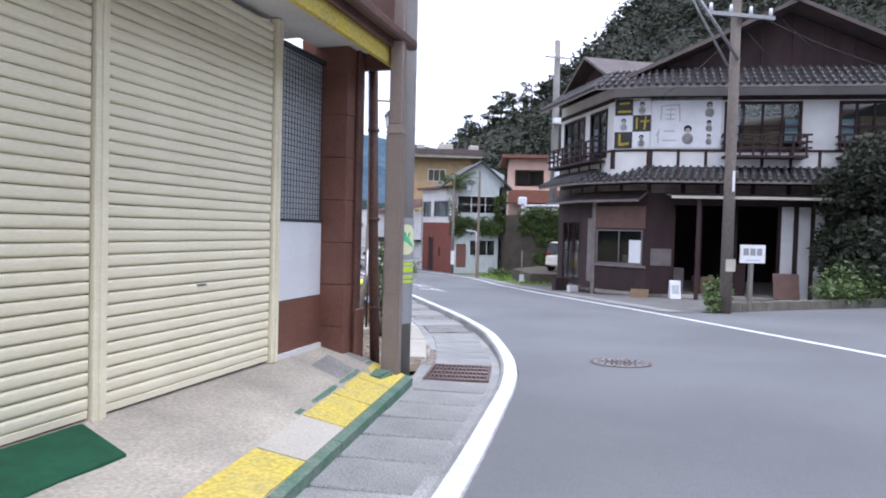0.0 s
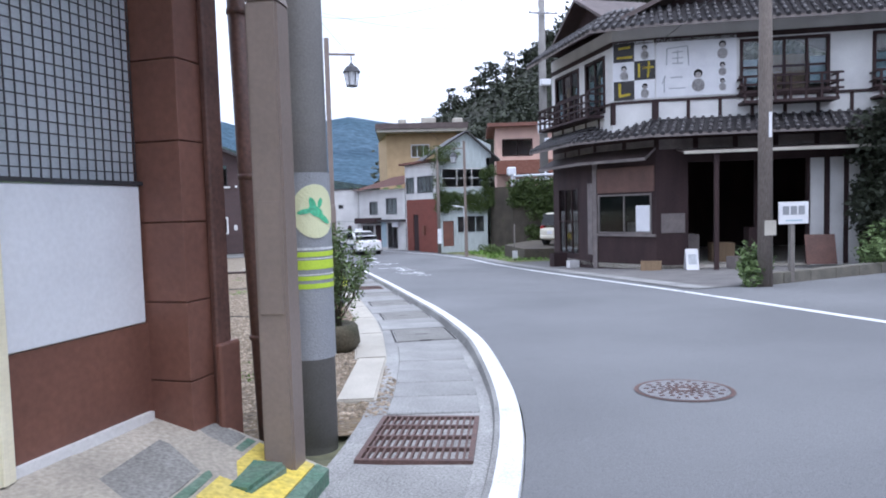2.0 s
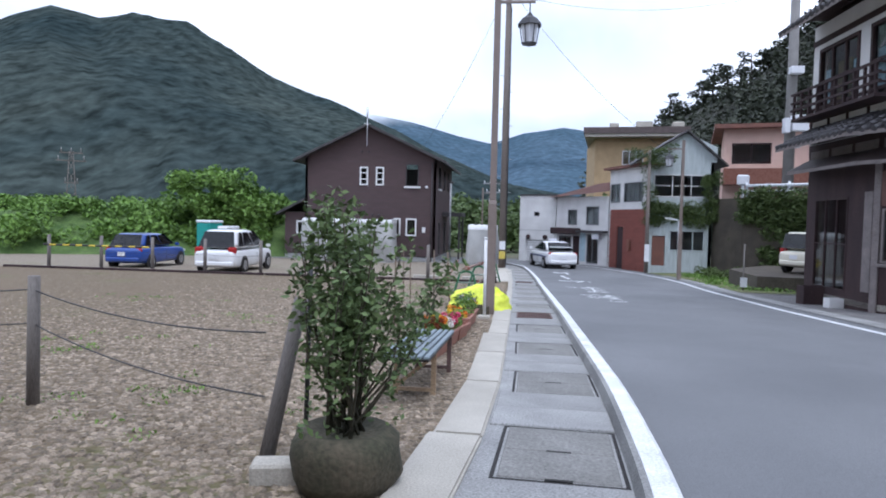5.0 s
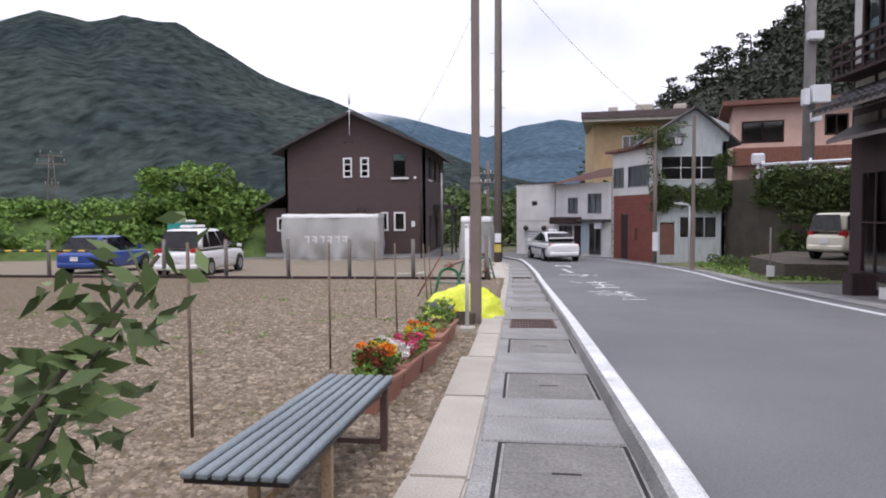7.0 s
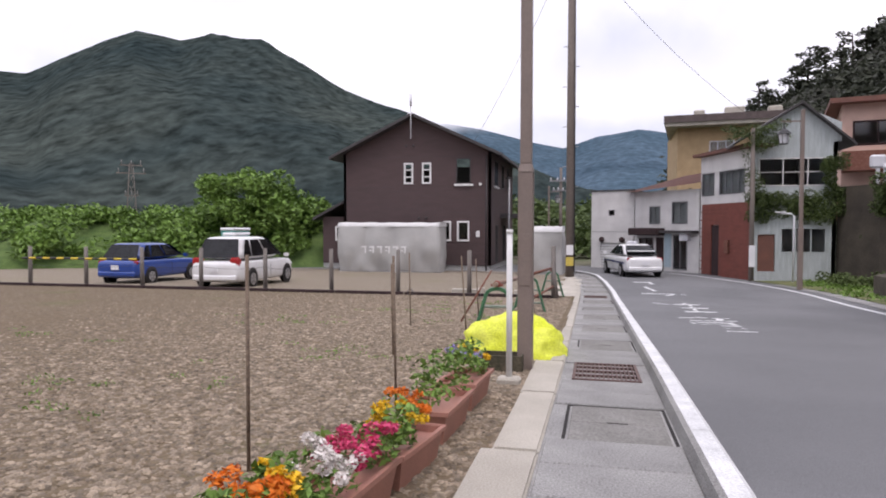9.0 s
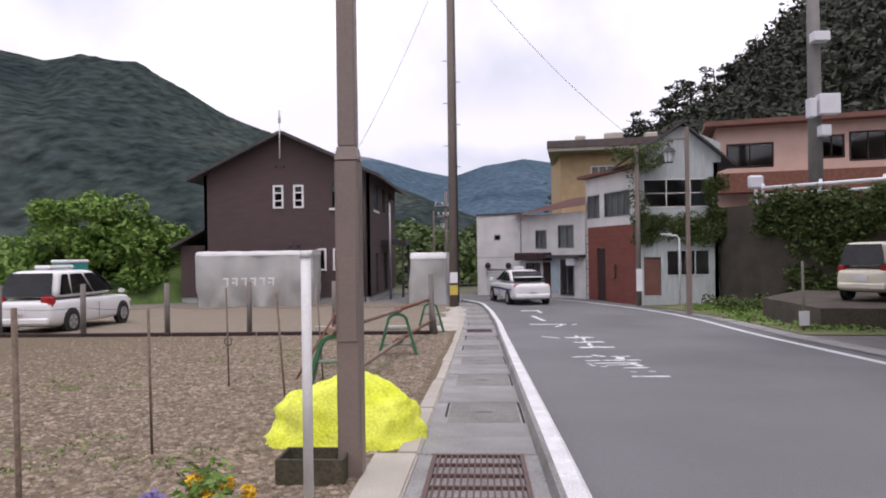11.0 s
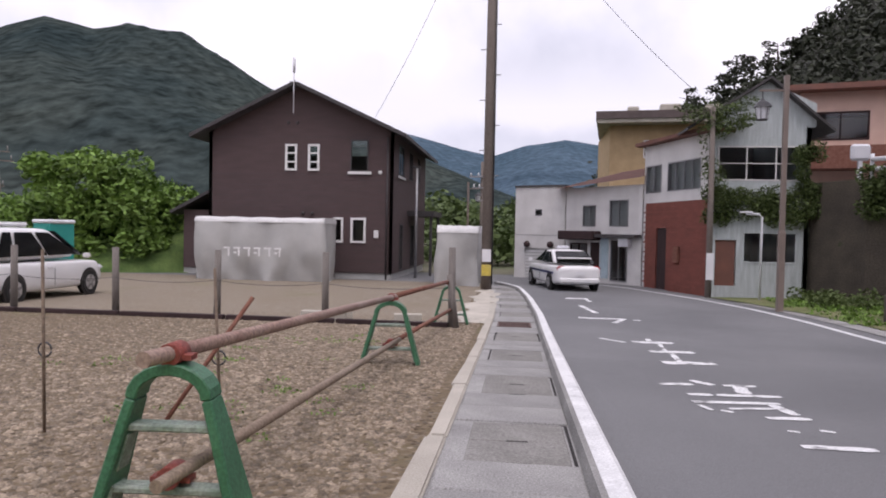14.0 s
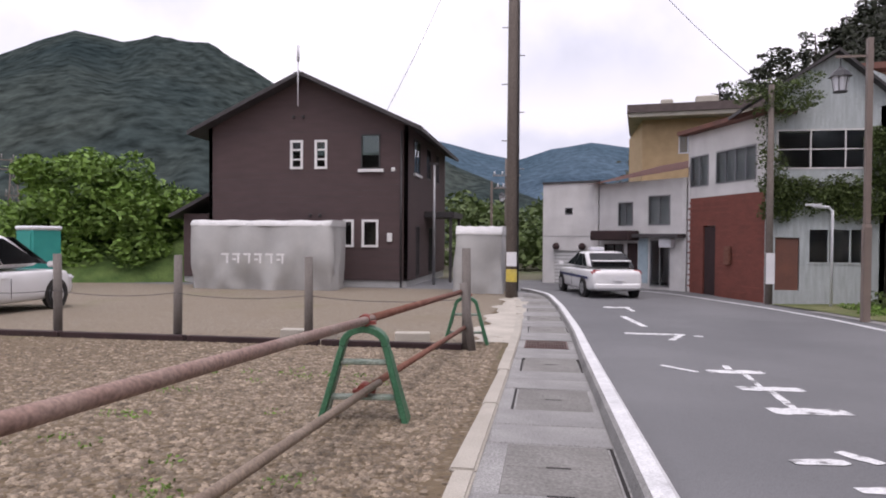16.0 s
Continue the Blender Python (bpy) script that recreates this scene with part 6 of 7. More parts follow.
for i, x in enumerate((1.06, -1.4, -3.6, -5.75, -8.0, -10.3, -12.5, -14.7, -17.0)):
    lot_post(x, 32.3 + 0.03 * i, 1.35 if i else 1.5, 0.07, M_grey_wood, "fence_post", "grey weathered wooden fence post in the gravel", "post", (0.5 * (i % 3) - 0.5), "lot fence posts")
lot_post(1.16, 32.15, 1.0, 0.06, M_grey_wood, "fence_post", "grey weathered stub post tied to the fence post", "post", -8, "lot fence posts")
bm = bmesh.new()
for i in range(9):
    x0 = 1.0 - i * 2.2
    box(bm, x0 - 2.15, x0, 32.18, 32.3, gz(32.3) - 0.02, gz(32.3) + 0.09)
bevel(bm, 0.01)
single("ground_beam", bm, M_old_wood, "dark timber beams lying along the fence line", "beam")
for i, (x, w) in enumerate(((-1.75, 0.5), (-1.25, 0.3), (0.15, 0.55), (-1.2, 0.25))):
    bm = bmesh.new()
    box(bm, -w / 2, w / 2, -0.1, 0.1, 0, 0.19)
    bevel(bm, 0.012)
    single("concrete_block", bm, M_conc_warm, "grey concrete block beside the timber beam", "block", pose(x, 32.75 if i < 3 else 33.2, gz(32.7) - 0.01, 0, 0, 5 * i), "concrete blocks")
for i, (x, y, h, lean) in enumerate(((0.29, 16.3, 1.2, 0), (0.62, 18.05, 1.2, -1), (0.5, 21.8, 1.2, -4), (-0.18, 20.6, 1.1, -1), (0.07, 14.0, 1.2, 0), (0.25, 24.25, 1.15, -3), (-0.9, 24.0, 1.25, -1))):
    r = thing("thin_rod", "thin grey-brown cane pushed into the gravel", "rod", pose(x, y, gz(y), 0, lean, 0), "thin rods")
    bm = bmesh.new()
    ring_tube(bm, [(0, 0, -0.1), (0, 0, h)], 0.011, 8)
    part("bar", bm, M_cane, r)
    if i < 5:
        continue
    bm = bmesh.new()
    ring_tube(bm, [(0.05 * math.cos(a), 0.012, h * 0.45 + 0.05 * math.sin(a)) for a in [k * 0.6 for k in range(11)]], 0.007, 5)
    part("rope_loop", bm, M_wire, r)
lot_post(-1.58, 11.8, 0.95, 0.045, M_grey_wood, "rope_post", "grey wooden post holding sagging ropes", "post", 1)


def rope(pts, label="thin sagging rope between posts"):
    bm = bmesh.new()
    for a, b in zip(pts, pts[1:]):
        a, b = Vector(a), Vector(b)
        ring_tube(bm, [a.lerp(b, i / 10) - Vector((0, 0, 0.28 * (i / 10) * (1 - i / 10))) for i in range(11)], 0.005, 5)
    single("rope", bm, M_wire, label, "rope", group="ropes")


rope([(-6, 12.5, gz(12) + 0.7), (-1.58, 11.8, gz(11.8) + 0.85), (0.6, 10.75, gz(10.7) + 0.75)])
rope([(-6, 12.5, gz(12) + 0.4), (-1.58, 11.8, gz(11.8) + 0.6), (0.6, 10.75, gz(10.7) + 0.4)])
for k in range(8):
    xs_ = (1.06, -1.4, -3.6, -5.75, -8.0, -10.3, -12.5, -14.7, -17.0)
    rope([(xs_[k], 32.3, gz(32.3) + 0.75), (xs_[k + 1], 32.3, gz(32.3) + 0.75)])

# ---- barricades: green A-frames carrying rusty pipes ----
M_frame_green = mat("green plastic frame", (0.03, 0.12, 0.06), (0.05, 0.17, 0.09), 0.5, 5, 60, 0.1, third=(0.09, 0.15, 0.1))
M_pipe = mat("rusty scaffold pipe", (0.27, 0.17, 0.14), (0.34, 0.25, 0.21), 0.65, 3, 50, 0.3, metal=0.3)


def sweep(bm, path, w, depth):
    """A flat channel swept along (x, z) points, w thick, with a half depth at each point."""
    rows = []
    for k, (x, z) in enumerate(path):
        a, b = Vector(path[max(k - 1, 0)]), Vector(path[min(k + 1, len(path) - 1)])
        d = (b - a).normalized()
        nx, nz = -d.y * w, d.x * w
        h = depth[k]
        rows.append([bm.verts.new(p) for p in ((x - nx, -h, z - nz), (x + nx, -h, z + nz), (x + nx, h, z + nz), (x - nx, h, z - nz))])
    for r0, r1 in zip(rows, rows[1:]):
        for q in range(4):
            bm.faces.new((r0[q], r0[(q + 1) % 4], r1[(q + 1) % 4], r1[q]))
    bm.faces.new(rows[0][::-1])
    bm.faces.new(rows[-1])


M_pipe_tan = mat("weathered tan pipe", (0.3, 0.235, 0.18), (0.22, 0.165, 0.125), 0.7, 3, 50, 0.3, metal=0.2)
M_rung = mat("worn pale green plastic", (0.16, 0.24, 0.18), (0.3, 0.34, 0.3), 0.6, 6, 50, 0.2)


def a_frame(x, y, turn):
    f = thing("barricade_stand", "green A-frame barricade stand carrying steel pipes", "barricade", pose(x, y, gz(y), 0, 0, turn), "barricade stands")
    for sx in (-1, 1):
        bm = bmesh.new()
        sweep(bm, [(sx * 0.34, -0.01), (sx * 0.27, 0.24), (sx * 0.2, 0.5), (sx * 0.17, 0.6)], 0.024, [0.12, 0.1, 0.075, 0.065])
        bevel(bm, 0.008)
        leg = part("leg", bm, M_frame_green, f)
        bm = bmesh.new()
        sweep(bm, [(sx * 0.31, 0.04), (sx * 0.27, 0.21)], 0.027, [0.06, 0.055])
        sweep(bm, [(sx * 0.255, 0.28), (sx * 0.21, 0.44)], 0.027, [0.05, 0.042])
        part("web", bm, M_rung, leg)
    bm = bmesh.new()
    sweep(bm, [(0.17 * math.cos(a), 0.602 + 0.13 * math.sin(a)) for a in [math.pi * k / 10 for k in range(11)]], 0.026, [0.065] * 11)
    bevel(bm, 0.006)
    part("arch", bm, M_frame_green, f)
    for z, w in ((0.17, 0.27), (0.45, 0.195)):
        bpart("rung", -w, w, -0.045, 0.045, z, z + 0.035, M_rung, f, "pale worn rung", None, 0.008)
    for z in (0.8, 0.255):
        bm = bmesh.new()
        ring_tube(bm, [(0, -0.06, z - 0.005), (0, 0.06, z - 0.005)], 0.052, 12)
        box(bm, -0.09, 0.09, -0.035, 0.035, z - 0.03, z - 0.005)
        part("clamp", bm, M_clamp, f, "rusty red pipe clamp")


M_clamp = mat("rusty red clamp", (0.26, 0.06, 0.045), (0.18, 0.05, 0.04), 0.75, 9, 70, 0.4)
a_frame(0.8, 27.6, 6)
a_frame(0.79, 22.6, 4)
a_frame(0.98, 32.9, 4)
for dz, r, ln in ((0.8, 0.035, 0), (0.28, 0.03, 1)):
    for (a, b, ma) in (((0.79, 22.35), (0.82, 27.75), M_pipe), ((0.8, 27.6), (1.0, 32.4), M_rust)):
        bm = bmesh.new()
        ring_tube(bm, [(a[0] + 0.06 * ln, a[1], gz(a[1]) + dz), (b[0] + 0.06 * ln, b[1], gz(b[1]) + dz + (0.0 if ma is M_pipe else 0.06))], r, 12)
        single("steel_pipe", bm, M_pipe_tan if ln and ma is M_pipe else ma, "long rusty steel pipe resting on green stands", "pipe", group="barricade pipes")
bm = bmesh.new()
ring_tube(bm, [(0.0, 23.9, gz(23.9) + 0.1), (0.45, 24.3, gz(24.3) + 0.95)], 0.016, 8)
single("thin_rod", bm, M_rust, "thin rusty rod leaning on the pipe", "rod")

# ---- bush in a tub, bench, planters, net bag, white post ----
M_moss = mat("mossy tub", (0.05, 0.05, 0.03), (0.09, 0.075, 0.05), 0.95, 5, 40, 0.6)
tub = thing("potted_bush", "leafy shrub growing in a dark mossy tub", "potted plant", pose(1.1, 10.58, gz(10.58)))
bm = bmesh.new()
prof = [(0.23, 0.0), (0.27, 0.08), (0.285, 0.2), (0.28, 0.27), (0.22, 0.31), (0.15, 0.28)]
ring_prev = None
for r, z in prof:
    rg = [bm.verts.new((r * (1 + 0.16 * noise.noise(Vector((math.cos(a) * 2, math.sin(a) * 2, z * 6)))) * math.cos(a), r * math.sin(a), z)) for a in [2 * math.pi * i / 24 for i in range(24)]]
    if ring_prev:
        for i in range(24):
            bm.faces.new((ring_prev[i], ring_prev[(i + 1) % 24], rg[(i + 1) % 24], rg[i])).smooth = True
    else:
        bm.faces.new(rg[::-1])
    ring_prev = rg
bm.faces.new(ring_prev)
part("tub", bm, M_moss, tub, "dark mossy round tub")
rng = random.Random(77)
bm = bmesh.new()
tips = []
for i in range(34):
    a, l = rng.uniform(0, 6.28), rng.uniform(0.75, 1.3)
    sp = rng.uniform(0.08, 0.3)
    tip = Vector((sp * math.cos(a), sp * math.sin(a), 0.25 + l * (1 - sp * 0.5)))
    if i < 4:
        tip = Vector((0.36 + 0.05 * i, 0.35, 0.95 + 0.07 * i))
    mid = tip * 0.5 + Vector((rng.uniform(-0.08, 0.08), rng.uniform(-0.08, 0.08), 0.1))
    ring_tube(bm, [(rng.uniform(-0.1, 0.1), rng.uniform(-0.1, 0.1), 0.22), mid, tip], [0.009, 0.006, 0.003], 5)
    for f in (0.3, 0.45, 0.6, 0.75, 0.9, 1.0):
        p = mid.lerp(tip, (f - 0.3) / 0.7) if f > 0.3 else mid
        tips.append((p.x, p.y, p.z, 0.085, 0.085, 0.085, 20))
tips += [(rng.uniform(-0.22, 0.22), rng.uniform(-0.22, 0.22), rng.uniform(0.4, 1.0), 0.14, 0.14, 0.14, 40) for i in range(14)]
part("stem", bm, M_moss, tub)
c = new("foliage", leaf_mesh("foliage", tips, 0.023, M_leaf, 3))
c.parent = tub
st = thing("stake", "leaning grey wooden stake beside the tub", "stake", pose(0.6, 10.75, gz(10.75), -6, 10, 0))
bm = bmesh.new()
ring_tube(bm, [(0, 0, -0.05), (0.0, 0, 0.5), (0.0, 0, 0.95)], [0.045, 0.043, 0.04], 10)
part("bar", bm, M_grey_wood, st)
lot_post(0.78, 10.9, 1.3, 0.014, M_wire, "plant_cane", "thin dark cane behind the shrub", "cane", 1)
bm = bmesh.new()
box(bm, -0.16, 0.16, -0.08, 0.08, 0, 0.12)
bevel(bm, 0.015)
single("concrete_block", bm, M_conc_warm, "grey concrete block beside the tub", "block", pose(0.76, 10.6, gz(10.6) - 0.01, 0, 0, 12))

M_slat = mat("grey-blue bench slat", (0.2, 0.24, 0.26), (0.15, 0.18, 0.2), 0.6, 3, 50, 0.2, stretch=(4, 0.5, 4), rnd=0.1)
M_bleg = mat("bare bench wood", (0.4, 0.29, 0.18), (0.32, 0.22, 0.14), 0.8, 3, 50, 0.2)
be = thing("bench", "low slatted bench with grey-blue slats and steel legs", "bench", pose(1.12, 13.3, gz(13.3), -2.5, 0, -1))
bm = bmesh.new()
box(bm, -0.022, 0.022, -1.05, 0.7, 0.385, 0.41)
bevel(bm, 0.006)
me = mesh_of(bm, "slat", M_slat)
for i in range(7):
    o = new("slat", me)
    o.parent = be
    o.location = (-0.174 + i * 0.058, 0, 0)
bpart("frame", -0.19, 0.19, -1.03, 0.68, 0.365, 0.382, M_black, be)
for yy in (-0.5, 0.6):
    for x in (-0.16, 0.16):
        bpart("leg", x - 0.02, x + 0.02, yy - 0.02, yy + 0.02, -0.02, 0.365, M_bleg if yy < 0 else M_iron, be)
    bpart("stretcher", -0.16, 0.16, yy - 0.015, yy + 0.015, 0.03, 0.06, M_bleg if yy < 0 else M_iron, be)
    bpart("brace", -0.19, 0.19, yy - 0.03, yy - 0.018, -0.015, 0.015, M_bleg, be, "", pose(0, 0, 0.2, 0, -40, 0))

M_terra = mat("terracotta plastic", (0.42, 0.2, 0.15), (0.36, 0.17, 0.13), 0.6, 3, 60, 0.1, fine_amt=0.1)
FLOWER = {}
for nm, col in (("yellow", (0.8, 0.5, 0.02)), ("orange", (0.75, 0.2, 0.02)), ("pink", (0.7, 0.08, 0.2)), ("white", (0.8, 0.75, 0.72)), ("rust", (0.22, 0.05, 0.02)), ("violet", (0.35, 0.3, 0.6))):
    FLOWER[nm] = leaf_mat(nm + " petals", tuple(v * 0.75 for v in col), col)


def planter(x, y, turn, cols, seed, h=0.16, n_leaf=500, size=1.0):
    p = thing("flower_planter", "terracotta plastic planter box with " + " and ".join(dict.fromkeys(cols)) + " flowers" if cols else "terracotta plastic planter box with green plants", "planter", pose(x, y, gz(y) - 0.005, -2.5, 0, turn) @ Matrix.Scale(size, 4), "flower planters")
    bm = bmesh.new()
    lo = [(-0.1, -0.29), (0.1, -0.29), (0.1, 0.29), (-0.1, 0.29)]
    hi = [(-0.13, -0.33), (0.13, -0.33), (0.13, 0.33), (-0.13, 0.33)]
    inn = [(-0.115, -0.315), (0.115, -0.315), (0.115, 0.315), (-0.115, 0.315)]
    rows = [[bm.verts.new((a, b, z)) for a, b in ol] for ol, z in ((lo, 0.0), (hi, 0.19), (inn, 0.19), (inn, 0.15))]
    bm.faces.new(rows[0][::-1])
    bm.faces.new(rows[3])
    for a, b in zip(rows, rows[1:]):
        for i in range(4):
            bm.faces.new((a[i], a[(i + 1) % 4], b[(i + 1) % 4], b[i]))
    part("box", bm, M_terra, p)
    bm = bmesh.new()
    for a in ((-0.145, 0.145, -0.345, -0.326), (-0.145, 0.145, 0.326, 0.345), (-0.145, -0.126, -0.326, 0.326), (0.126, 0.145, -0.326, 0.326)):
        box(bm, *a, 0.17, 0.195)
    part("rim", bm, M_terra, p)
    rg = random.Random(seed)
    bl = [(rg.uniform(-0.1, 0.1), rg.uniform(-0.3, 0.3), 0.2 + rg.uniform(0.0, h), 0.07, 0.07, 0.06, n_leaf // 16) for i in range(16)]
    o = new("leaves", leaf_mesh("leaves", bl, 0.022, M_leaf_bank, seed))
    o.parent = p
    for j, cname in enumerate(cols):
        bl = []
        for i in range(5 if seed == 17 else 12):
            yy = -0.28 + 0.56 * (j + rg.random()) / len(cols)
            bl.append((rg.uniform(-0.12, 0.12), yy, 0.23 + rg.uniform(0.3, 1.0) * h, 0.036, 0.036, 0.026, 60))
        o = new("blossom", leaf_mesh("blossom", bl, 0.014, FLOWER[cname], seed + j + 1))
        o.parent = p


planter(1.0, 14.98, -6, ["rust", "orange", "yellow"], 1, 0.2, 1500, 1.05)
planter(1.05, 15.78, -4, ["white", "pink", "pink"], 5, 0.15, 420, 1.05)
planter(1.12, 16.5, -6, ["yellow", "orange"], 9, 0.2, 620)
planter(1.12, 17.4, -2, [], 13, 0.26, 420, 1.15)
planter(1.13, 18.35, -2, ["violet", "yellow"], 17, 0.2, 520, 1.15)
M_net = mat("yellow bird net", (0.72, 0.8, 0.03), (0.8, 0.86, 0.12), 0.7, 4, 45, 0.9, fine_amt=0.2)
bm = bmesh.new()
bmesh.ops.create_uvsphere(bm, u_segments=60, v_segments=30, radius=1.0)
for v in bm.verts:
    n = noise.noise(v.co * 1.6 + Vector((3, 0, 0))) * 0.2 + noise.noise(v.co * 5) * 0.1 + noise.noise(v.co * 11) * 0.05
    v.co *= 1 + n
    z = max(v.co.z, -0.12)
    flare = 1.0 + 0.25 * max(0, 0.3 - z)
    v.co = Vector((v.co.x * 0.66 * flare, v.co.y * 0.5 * flare, max(-0.01, (z + 0.1) * 0.45)))
for f in bm.faces:
    f.smooth = True
single("netting", bm, M_net, "heap of bright yellow garbage netting on the gravel", "net", pose(1.17, 21.2, gz(21.2)))
wp = thing("white_post", "white plastic marker post on a concrete foot", "post", pose(1.38, 19.25, gz(19.25)))
bm = bmesh.new()
ring_tube(bm, [(0, 0, 0.05), (0, 0, 1.42)], 0.028, 12)
part("post", bm, M_white, wp)
bm = bmesh.new()
ring_tube(bm, [(0, 0, 1.421), (0, 0, 1.46)], 0.033, 12)
part("cap", bm, M_white, wp)
bpart("foot", -0.11, 0.11, -0.08, 0.08, -0.02, 0.06, M_conc_warm, wp, "", None, 0.02)
crate(1.22, 20.0, gz(20), 0.22, 0.14, 0.17, M_moss, "dark plastic tray by the lamp post")

# ---- bank with shrubs behind the lot ----
bm = bmesh.new()
rows = []
for j in range(9):
    f = j / 8
    row = []
    for i in range(26):
        x = -60 + i * 2.0
        yf = 46 + 5.0 * max(0, (x + 26) / 13) - (2 if x < -26 else 0)
        hgt = 2.9 + 0.7 * noise.noise(Vector((x * 0.2, 0, 5)))
        hgt *= min(1.0, max(0.2, (-9.5 - x) / 4))
        row.append(bm.verts.new((x, yf - 3 + f * 10, gz(46) - 0.1 + hgt * math.sin(min(1, f * 1.25) * math.pi / 2) + 0.2 * noise.noise(Vector((x, f * 6, 2))))))
    rows.append(row)
for a, b in zip(rows, rows[1:]):
    for i in range(25):
        bm.faces.new((a[i], a[i + 1], b[i + 1], b[i])).smooth = True
structure("bank", bm, M_grass, "grassy bank behind the lot")
rng = random.Random(90)
bl = []
for i in range(560):
    x = rng.uniform(-58, -11.5)
    if x < -23 and rng.random() < 0.35:
        continue
    f = rng.uniform(0.15, 1.0)
    yf = 46 + 5.0 * max(0, (x + 26) / 13) - (2 if x < -26 else 0)
    if x > -14.3:
        continue
    hgt = 2.9 * min(1.0, max(0.3, (-9.5 - x) / 4))
    r = rng.uniform(0.4, 1.1)
    bl.append((x, yf - 3 + f * 10, gz(46) + hgt * math.sin(min(1, f * 1.25) * math.pi / 2) + 0.1, r, r, r * 0.7, 150))
bl += [(-16.4 + rng.uniform(-3, 2.0), 50 + rng.uniform(-2, 2), rng.uniform(-1.2, 2.6), 1.0, 1.0, 0.8, 260) for i in range(34)]
bl += [(-18.5 + rng.uniform(-3.5, 3), 49.5 + rng.uniform(-1.5, 1.5), rng.uniform(0.5, 3.4), 0.9, 0.9, 0.7, 260) for i in range(26)]
tagged(new("bank_shrubs", leaf_mesh("bank_shrubs", bl, 0.15, M_leaf_bank, 6)), "bright green vines and shrubs covering the bank", "shrubs", kind="stuff")
bl = [(rng.uniform(-9, 9), rng.uniform(62, 80), rng.uniform(-1.5, 2.0), 2.0, 2.0, 1.4, 200) for i in range(70)]
tagged(new("roadside_trees", leaf_mesh("roadside_trees", bl, 0.28, M_leaf, 7)), "green trees beyond the bend of the road", "trees", kind="stuff")
# loose stones on the gravel near the walk
rs = np.random.default_rng(2)
N = 90000
px = 1.55 - np.abs(rs.normal(0, 3.2, N))
py = rs.uniform(7.6, 34, N)
keep = (px > -12)
px, py = px[keep], py[keep]
n = len(px)
s = rs.uniform(0.01, 0.032, n)
ang = rs.uniform(0, 6.28, n)
base = np.array([(-1, -0.7, -0.1), (1, -0.6, -0.1), (0.8, 0.8, -0.1), (-0.9, 0.7, -0.1), (-0.5, -0.3, 0.55), (0.6, -0.3, 0.5), (0.4, 0.4, 0.6), (-0.5, 0.4, 0.45)])
ca, sa = np.cos(ang), np.sin(ang)
vx = base[None, :, 0] * ca[:, None] - base[None, :, 1] * sa[:, None]
vy = base[None, :, 0] * sa[:, None] + base[None, :, 1] * ca[:, None]
jit = rs.uniform(0.7, 1.3, (n, 8))
gy = np.array([gz(v) for v in py])
co = np.stack([px[:, None] + vx * s[:, None] * jit, py[:, None] + vy * s[:, None] * jit, gy[:, None] - 0.006 + base[None, :, 2] * s[:, None] * jit * 0.8], 2).reshape(-1, 3)
quads = np.array([(4, 5, 6, 7), (0, 1, 5, 4), (1, 2, 6, 5), (2, 3, 7, 6), (3, 0, 4, 7)])
fi = (np.arange(n)[:, None, None] * 8 + quads[None]).reshape(-1)
me = bpy.data.meshes.new("gravel_stones")
me.vertices.add(len(co))
me.vertices.foreach_set("co", co.ravel())
me.loops.add(len(fi))
me.loops.foreach_set("vertex_index", fi.astype(np.int32))
me.polygons.add(n * 5)
me.polygons.foreach_set("loop_start", np.arange(0, n * 20, 4, dtype=np.int32))
me.update(calc_edges=True)
M_stone = mat("loose stone", (0.115, 0.088, 0.06), (0.27, 0.22, 0.165), 0.9, 9, 60, 0.3, rnd=0.95)
me.materials.append(M_stone)
tagged(new("gravel_stones", me), "loose brown and grey stones on the gravel lot", "stones", kind="stuff")

rng = random.Random(64)
bl = []
for cx, cy in ((-2.2, 18), (-0.8, 20.5), (-3.5, 24), (-1.5, 27.0), (-0.4, 29.5), (-6, 21), (-0.9, 12.0), (-0.7, 9.4), (0.1, 25.5), (-3.0, 14.5)):
    for i in range(14):
        yy = cy + rng.gauss(0, 0.5)
        bl.append((min(1.25, cx + rng.gauss(0, 0.6)), yy, gz(yy) + 0.015, 0.14, 0.14, 0.012, 22))
tagged(new("gravel_weeds", leaf_mesh("gravel_weeds", bl, 0.016, M_leaf_bank, 23, 1.2)), "sparse low weeds growing through the gravel", "weeds", kind="stuff")

# ---- houses at the bend ----
M_brick = mat("red brick", (0.24, 0.075, 0.055), (0.18, 0.06, 0.045), 0.85, 2, 40, 0.3, rnd=0.2)
M_peel = mat("peeling pale blue boards", (0.5, 0.55, 0.56), (0.38, 0.42, 0.42), 0.85, 2.5, 40, 0.3, third=(0.25, 0.24, 0.22), stretch=(4, 4, 0.5))
M_pink = mat("salmon plaster", (0.66, 0.47, 0.39), (0.58, 0.4, 0.33), 0.9, 1.5, 40, 0.1, fine_amt=0.1)
M_ochre = mat("ochre plaster", (0.5, 0.36, 0.21), (0.42, 0.3, 0.17), 0.9, 1.5, 40, 0.1, fine_amt=0.1)
M_rust_roof = mat("rust red sheet roof", (0.2, 0.085, 0.06), (0.15, 0.07, 0.055), 0.7, 2, 40, 0.2)
M_wall_dark = mat("mossy retaining wall", (0.06, 0.05, 0.042), (0.1, 0.085, 0.065), 0.95, 1.2, 20, 0.6, third=(0.05, 0.065, 0.03))
GB = -2.0

